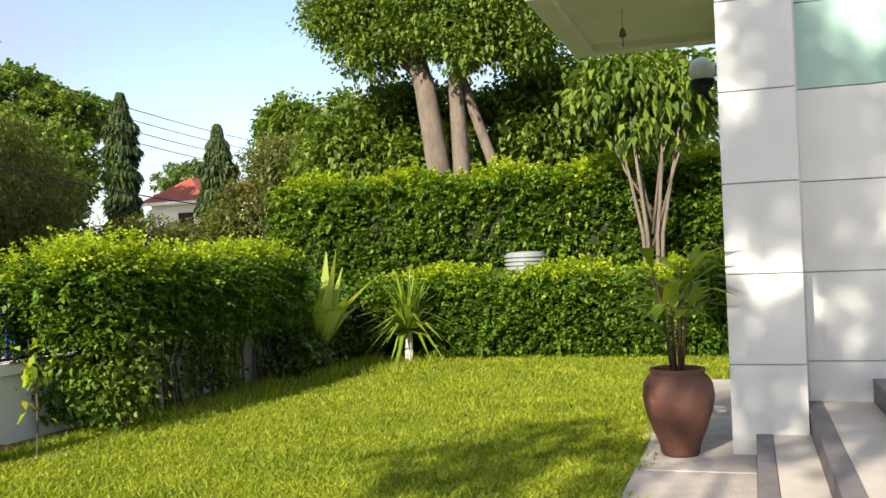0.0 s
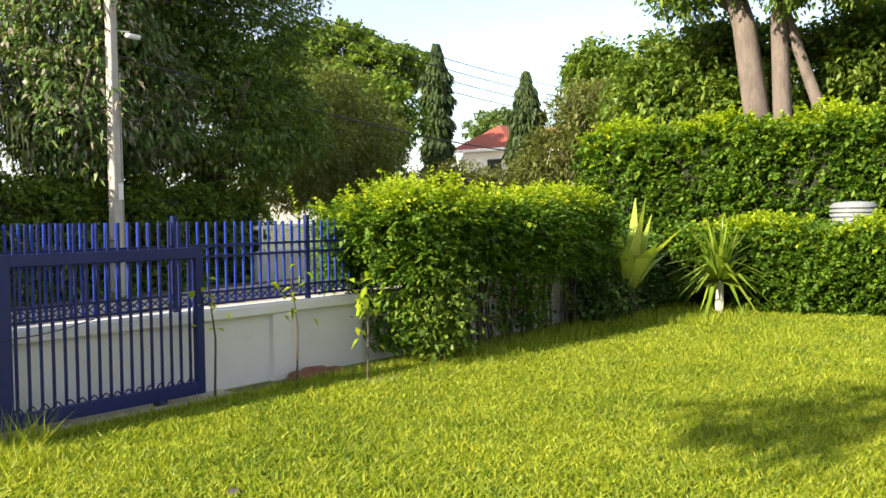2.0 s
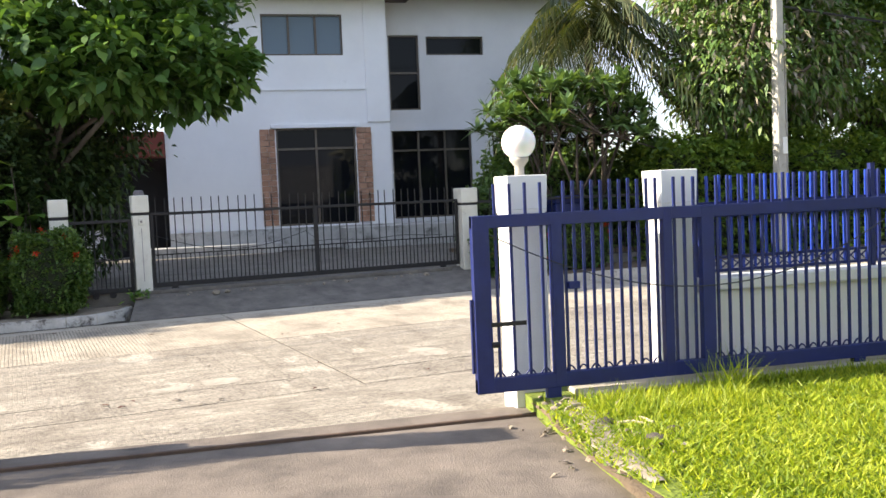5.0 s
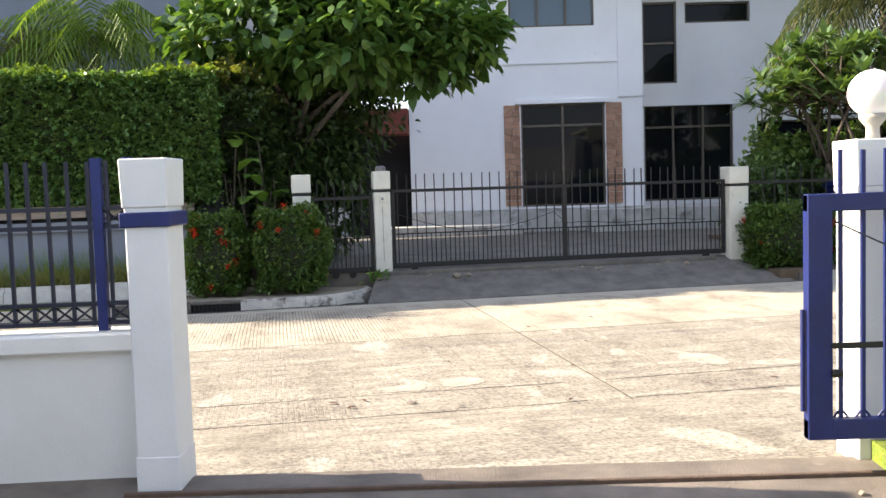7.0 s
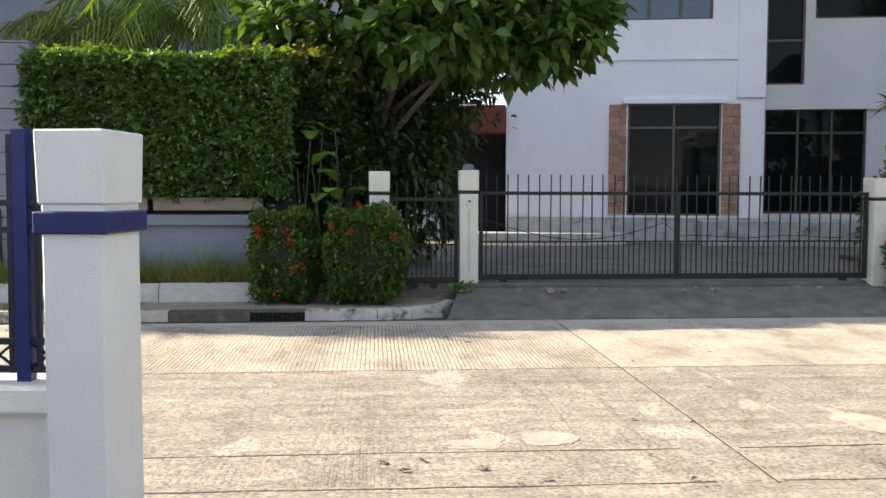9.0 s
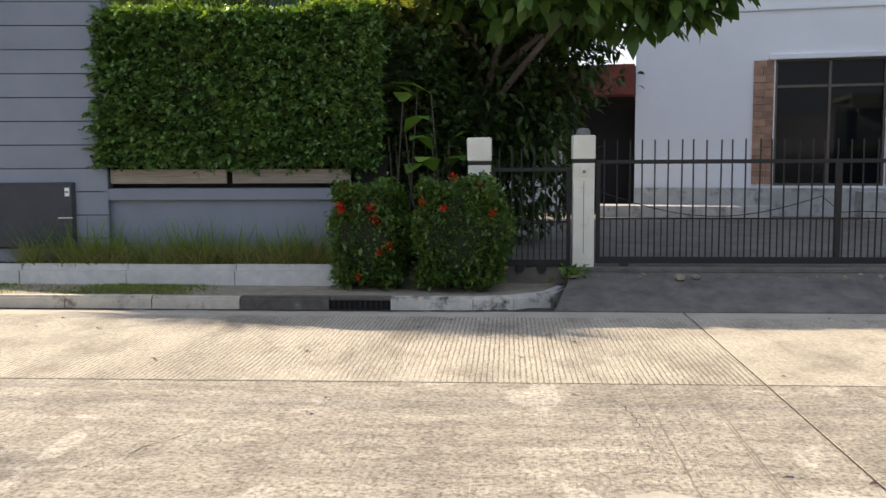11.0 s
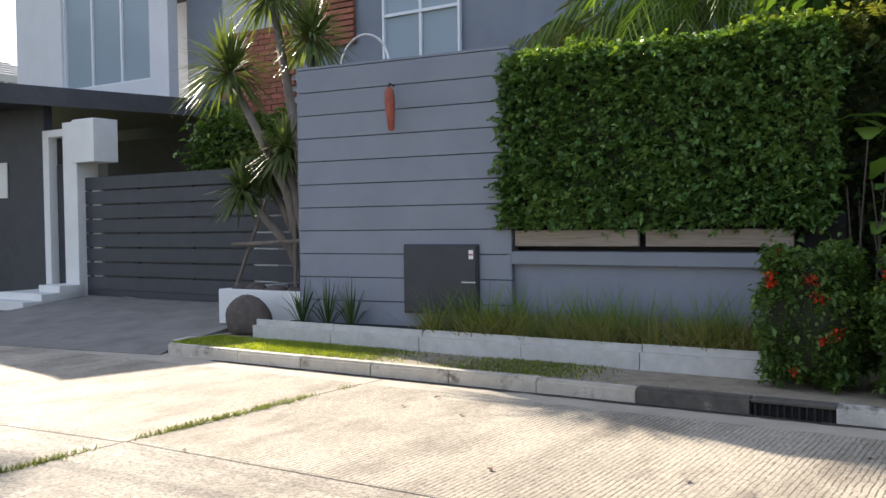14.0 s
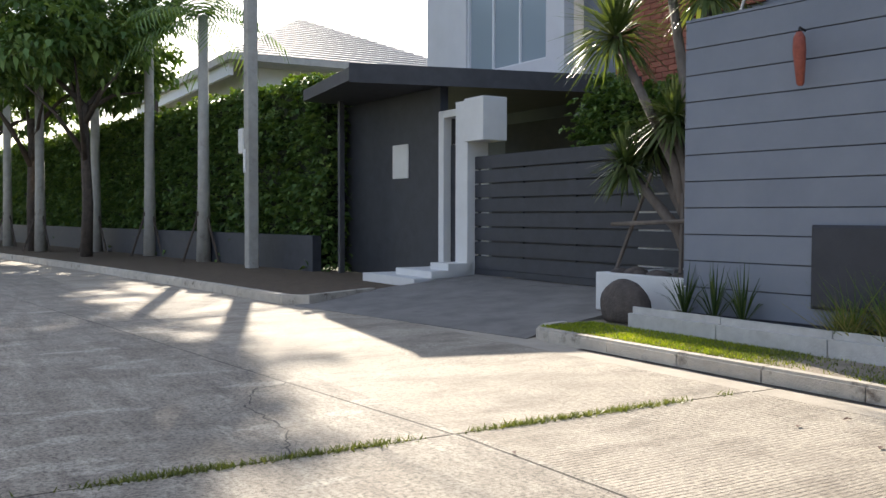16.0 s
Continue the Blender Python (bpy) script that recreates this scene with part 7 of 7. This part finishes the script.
# ---- near side, behind the camera: walls that close the place ----
tagged(link("wall_back", box(-3.4, -3.2, -6, 6.0, 0, 2.0), M_WALLW), "cream boundary wall along the driveway", "wall", kind="structure")
tagged(link("wall_south", box(-3.4, 17.5, -6.2, -6.0, 0, 2.2), M_WALLW), "cream boundary wall behind the house", "wall", kind="structure")
tree("drive_tree", limbs((-4.6, 2.0, 0.1), (-4.6, 2.1, 6.2), 1.3, 7, 0.16, 60), [(-4.6, 2.2, 8.2, 1.0, 1.1, 0.9), (-4.6, 1.0, 9.5, 0.9, 1.5, 1.0), (-4.8, 4.0, 7.1, 0.9, 0.8, 0.45), (-4.6, 1.0, 7.5, 0.9, 1.0, 0.6), (-4.6, 2.4, 10.1, 0.8, 0.9, 0.8)], 4000, 0.22, "leafy tree beside the driveway casting dappled shade", L_TREE)

# ---- grass ----
lg = tagged(new("lawn_grass"), "short bright green lawn grass blades", "grass", kind="stuff")


def on_lawn(p):
    edge = 3.34 + 0.16 * np.sin(p[:, 1] * 2.3) + RNG.normal(0, 0.12, len(p))
    return (p[:, 0] > edge) & ((p[:, 1] > 0.80 + 0.07 * np.sin(p[:, 0] * 5.1) + 0.05 * np.sin(p[:, 0] * 13.7) + RNG.normal(0, 0.05, len(p))) | (p[:, 0] > 12.9)) & (p[:, 1] < 5.95 + RNG.normal(0, 0.08, len(p)))


raw_mesh("blades", blades(210000, 3.1, 10.5, -0.2, 6.5, LOT_Z - 0.005, 0.040, 0.011, on_lawn, 0.95), 3, L_GRASS, lg)
raw_mesh("blades", blades(90000, 10.5, 17.2, -2.0, 6.5, LOT_Z - 0.005, 0.05, 0.012, on_lawn, 0.7), 3, L_GRASS, lg)
def in_clumps(p):
    return on_lawn(p) & ((np.sin(p[:, 0] * 6.3 + p[:, 1] * 2.1) + np.sin(p[:, 1] * 7.7 - p[:, 0] * 3.3 + 1) + np.sin(p[:, 0] * 13.1 + p[:, 1] * 11.9) + RNG.normal(0, 0.7, len(p))) > 0.9)


raw_mesh("clump_blades", blades(120000, 3.1, 12.5, 0.8, 6.5, LOT_Z - 0.005, 0.058, 0.010, in_clumps, 0.8), 3, L_GRASS, lg)
tf = tagged(new("grass_tufts"), "taller unmown grass tufts along the gate sill and wall", "grass", kind="stuff")
V = [blades(1500, 3.5, 4.6, 5.3, 6.0, LOT_Z, 0.10, 0.005, None, 0.5), blades(120, 4.45, 4.75, 5.75, 6.02, LOT_Z, 0.24, 0.005, None, 0.5), blades(3000, 4.7, 9.2, 5.9, 6.05, LOT_Z, 0.08, 0.006, None, 0.5),
     blades(2500, 9.0, 14.5, 5.2, 6.2, LOT_Z, 0.12, 0.008, None, 0.5), blades(2000, 13, 16, 4.5, 5.8, LOT_Z, 0.14, 0.01, None, 0.5)]
raw_mesh("blades", np.concatenate(V), 3, L_GRASS, tf)
sd = tagged(new("verge_blades"), "rough grass on the strip outside the garden wall", "grass", kind="stuff")
raw_mesh("blades", blades(14000, 6.25, 20, 6.7, 9.5, 0.1, 0.12, 0.012, None, 0.5), 3, L_WEED, sd)
jg = thing("joint_grass", STREET, "line of green weeds growing in the road joint", "grass", kind="stuff")
n = 5200
k = RNG.uniform(0, 1, n)
P = np.stack([-6.5 + RNG.normal(0, 0.028, n), -0.95 - 6.2 * k, np.zeros(n)], 1)
P = P[RNG.random(n) < 0.45 + 0.5 * np.sin(P[:, 1] * 3.7) * np.sin(P[:, 1] * 1.3)]
n = len(P)
a = RNG.uniform(0, 6.28, n)
sdv = np.stack([np.cos(a), np.sin(a), np.zeros(n)], 1) * 0.007
tip = P + np.stack([RNG.normal(0, .03, n), RNG.normal(0, .03, n), RNG.uniform(.015, .055, n)], 1)
raw_mesh("blades", np.stack([P - sdv, P + sdv, tip], 1), 3, L_OLIVE, jg)

# leaf litter on the road and drive
for k in range(46):
    u, v = random.uniform(-6, 5), random.uniform(-7.0, -0.15)
    if k % 3 == 0:
        u, v = random.uniform(-1.5, 4), random.uniform(-7.2, -6.2)
    s = random.uniform(0.025, 0.05)
    bm = bmesh.new()
    vs = [bm.verts.new(c) for c in ((-s, 0, 0.004), (0, -s * .45, 0.012), (s, 0, 0.006), (0, s * .45, 0.016))]
    bm.faces.new(vs)
    bm.faces.new([bm.verts.new((w.co.x, w.co.y, w.co.z - 0.003)) for w in vs][::-1])
    tagged(link("dry_leaf", bm, M_WOOD if k % 2 else M_TERRA, m=at_street(u, v, 0.012, random.uniform(0, 360))), "small curled dry leaf lying on the concrete", "leaf", "dry leaves")

for k in range(54):
    x, y = random.gauss(3.42, 0.2), random.uniform(4.7, 6.05)
    s = random.uniform(0.02, 0.055)
    bm = bmesh.new()
    vs = [bm.verts.new(c) for c in ((-s, 0, 0.004), (0, -s * .3, 0.014), (s, 0, 0.006), (0, s * .3, 0.02))]
    bm.faces.new(vs)
    bm.faces.new([bm.verts.new((w.co.x, w.co.y, w.co.z - 0.003)) for w in vs][::-1])
    tagged(link("dry_leaf", bm, (M_STRAW, M_WOOD, M_DUST)[k % 3], m=pose(x, y, LOT_Z + 0.004 if x > 3.3 else DRV_Z + 0.004, random.uniform(-20, 20), random.uniform(-20, 20), random.uniform(0, 360))), "pale dry leaf among the litter by the gate", "leaf", "litter by the gate")
for k, (x, y, a, ln) in enumerate(((3.62, 5.55, 60, 0.34), (3.5, 5.3, -40, 0.2), (3.36, 5.75, 15, 0.16), (3.7, 5.2, 100, 0.18))):
    tagged(link("stick", tube([(0, 0, 0), (ln * .5, 0.012, 0.012), (ln, 0, 0.004)], [0.009, 0.011, 0.006], 6), M_STRAW, m=pose(x, y, LOT_Z + 0.014, 0, 0, a)), "pale dry stick lying in the litter by the gate", "stick", "dry sticks")
# hairline cracks in the slabs
def crack(path, width, wander=0.02, material=M_BED):
    pts = []
    for (x0, y0), (x1, y1) in zip(path, path[1:]):
        for i in range(14):
            t = i / 14
            pts.append(Vector((x0 + (x1 - x0) * t + random.uniform(-wander, wander), y0 + (y1 - y0) * t + random.uniform(-wander, wander), 0.0)))
    bm = bmesh.new()
    rows_ = []
    for i, p in enumerate(pts):
        d = (pts[min(i + 1, len(pts) - 1)] - pts[max(i - 1, 0)]).normalized()
        s = Vector((-d.y, d.x, 0)) * width * random.uniform(0.3, 1.0)
        rows_.append((bm.verts.new(p - s), bm.verts.new(p + s)))
    for a, b in zip(rows_, rows_[1:]):
        bm.faces.new((a[0], b[0], b[1], a[1]))
    part("crack", bm, material, road, "dark jagged crack, score or kerb-foot line on the concrete", m=pose(0, 0, 0.0085))


crack([(-8.9, -3.9), (-8.75, -4.3), (-8.1, -4.6), (-7.2, -4.62), (-6.5, -4.9)], 0.010)
for u0, offs in ((0.34, (0.0,)), (0.76, (0.0, 0.02)), (2.0, (0.0, 0.02)), (2.52, (0.0,)), (3.25, (0.0,))):
    for o in offs:
        e = random.uniform(-6.3, -5.9)
        crack([(u0 + o, -3.66), (u0 + o + 0.01, -4.6), (u0 + o, e)], 0.006, 0.003, M_SCORE)
crack([(0.1, -3.9), (0.2, -4.4), (0.22, -4.8)], 0.004)
crack([(-1.6, -5.2), (-1.3, -4.9), (-1.0, -4.82)], 0.004)
crack([(-4.4, -7.2), (-4.1, -6.2), (-3.0, -5.7), (-2.5, -4.9)], 0.005)
# silt along the foot of the kerb, with the kerb's contact shadow painted in
crack([(-9.2, -0.33), (-6.0, -0.34), (-2.6, -0.335), (-1.9, -0.335), (-1.0, -0.315), (-0.58, -0.2)], 0.045, 0.008)
for vv in (-6.36, -7.06):
    crack([(-6.4, vv), (-3.0, vv + 0.02), (1.25, vv)], 0.011, 0.014)
    crack([(1.35, vv), (4.0, vv + 0.02), (6.5, vv)], 0.011, 0.014)
# pale mends of smooth mortar on the near lane
for u0, v0, ru, rv in ((-0.38, -6.17, 0.22, 0.13), (0.14, -6.06, 0.21, 0.17), (2.5, -5.72, 0.17, 0.34), (3.05, -6.2, 0.2, 0.1)):
    bm = bmesh.new()
    ring = []
    for i in range(26):
        t = 2 * math.pi * i / 26
        f = 1 + 0.55 * noise.noise((u0 * 5 + math.cos(t) * 2.4, math.sin(t) * 2.4, v0))
        ring.append(bm.verts.new((u0 + ru * f * math.cos(t), v0 + rv * f * math.sin(t), 0.0)))
    bm.faces.new(ring)
    part("mortar_mend", bm, M_MEND, road, "pale smooth mortar mend", m=pose(0, 0, 0.0095))
# grit and broken crumbs of earth along the drive's edge and the ramp's foot
for k in range(90):
    if k < 45:
        xx = random.gauss(3.45, 0.16)
        m_ = pose(xx, random.uniform(4.6, 6.2), LOT_Z if xx > 3.3 else DRV_Z + 0.01, 0, 0, random.uniform(0, 360))
    else:
        m_ = at_street(random.uniform(-0.2, 6.0), random.gauss(0.72, 0.1), 0.275, random.uniform(0, 360))
    if k < 3:
        bm = bmesh.new()
        bmesh.ops.create_icosphere(bm, subdivisions=1, radius=0.026)
        for v in bm.verts:
            v.co *= 1 + 0.5 * noise.noise(v.co * 40 + Vector((k, 3, 1)))
            v.co.z *= 0.7
        crumbs = [link("pebble", bm, M_DUST)] if k == 0 else crumbs + [link("pebble", bm, M_DUST)]
        ob = crumbs[-1]
    else:
        ob = share(crumbs[k % 3], Matrix())
    ob.matrix_basis = m_ @ Matrix.Scale(random.uniform(0.4, 1.3) * (2.4 if 45 <= k < 52 else 1), 4)
    tagged(ob, "small dusty crumb of earth or stone on the concrete", "pebble", "crumbs on the concrete")

# ---- road slabs, last ----
joints_u = [-75, -62.5, -54.5, -46.5, -38.5, -30.5, -22.55, -14.55, -6.5, 1.3, 9.3, 17.4, 25.4, 40, 75]


def lane_joint(u):
    """The joint between the lanes, which bends away with the street."""
    return -3.6 if u > -6.4 else -3.68 + 0.098 * max(u + 6.5, -40)


for a, b in zip(joints_u, joints_u[1:]):
    near_edge = -7.3 if a > -15 else -12.9
    for v0, v1, v2, v3 in ((near_edge, near_edge, lane_joint(b - 0.2), lane_joint(a)), (lane_joint(a), lane_joint(b - 0.2), -0.7, -0.7), (-0.7, -0.7, -0.3 if a > -10 else 0.0, -0.3 if a > -10 else 0.0)):
        bm = prism([(a + 0.011, v0 + 0.011), (b - 0.011, v1 + 0.011), (b - 0.011, v2 - 0.011), (a + 0.011, v3 - 0.011)], -0.05, 0.0 if v0 == -0.7 else 0.006)
        part("slab", bm, M_APRON if v0 == -0.7 else M_ROAD, road, "smooth concrete gutter strip" if v0 == -0.7 else "")
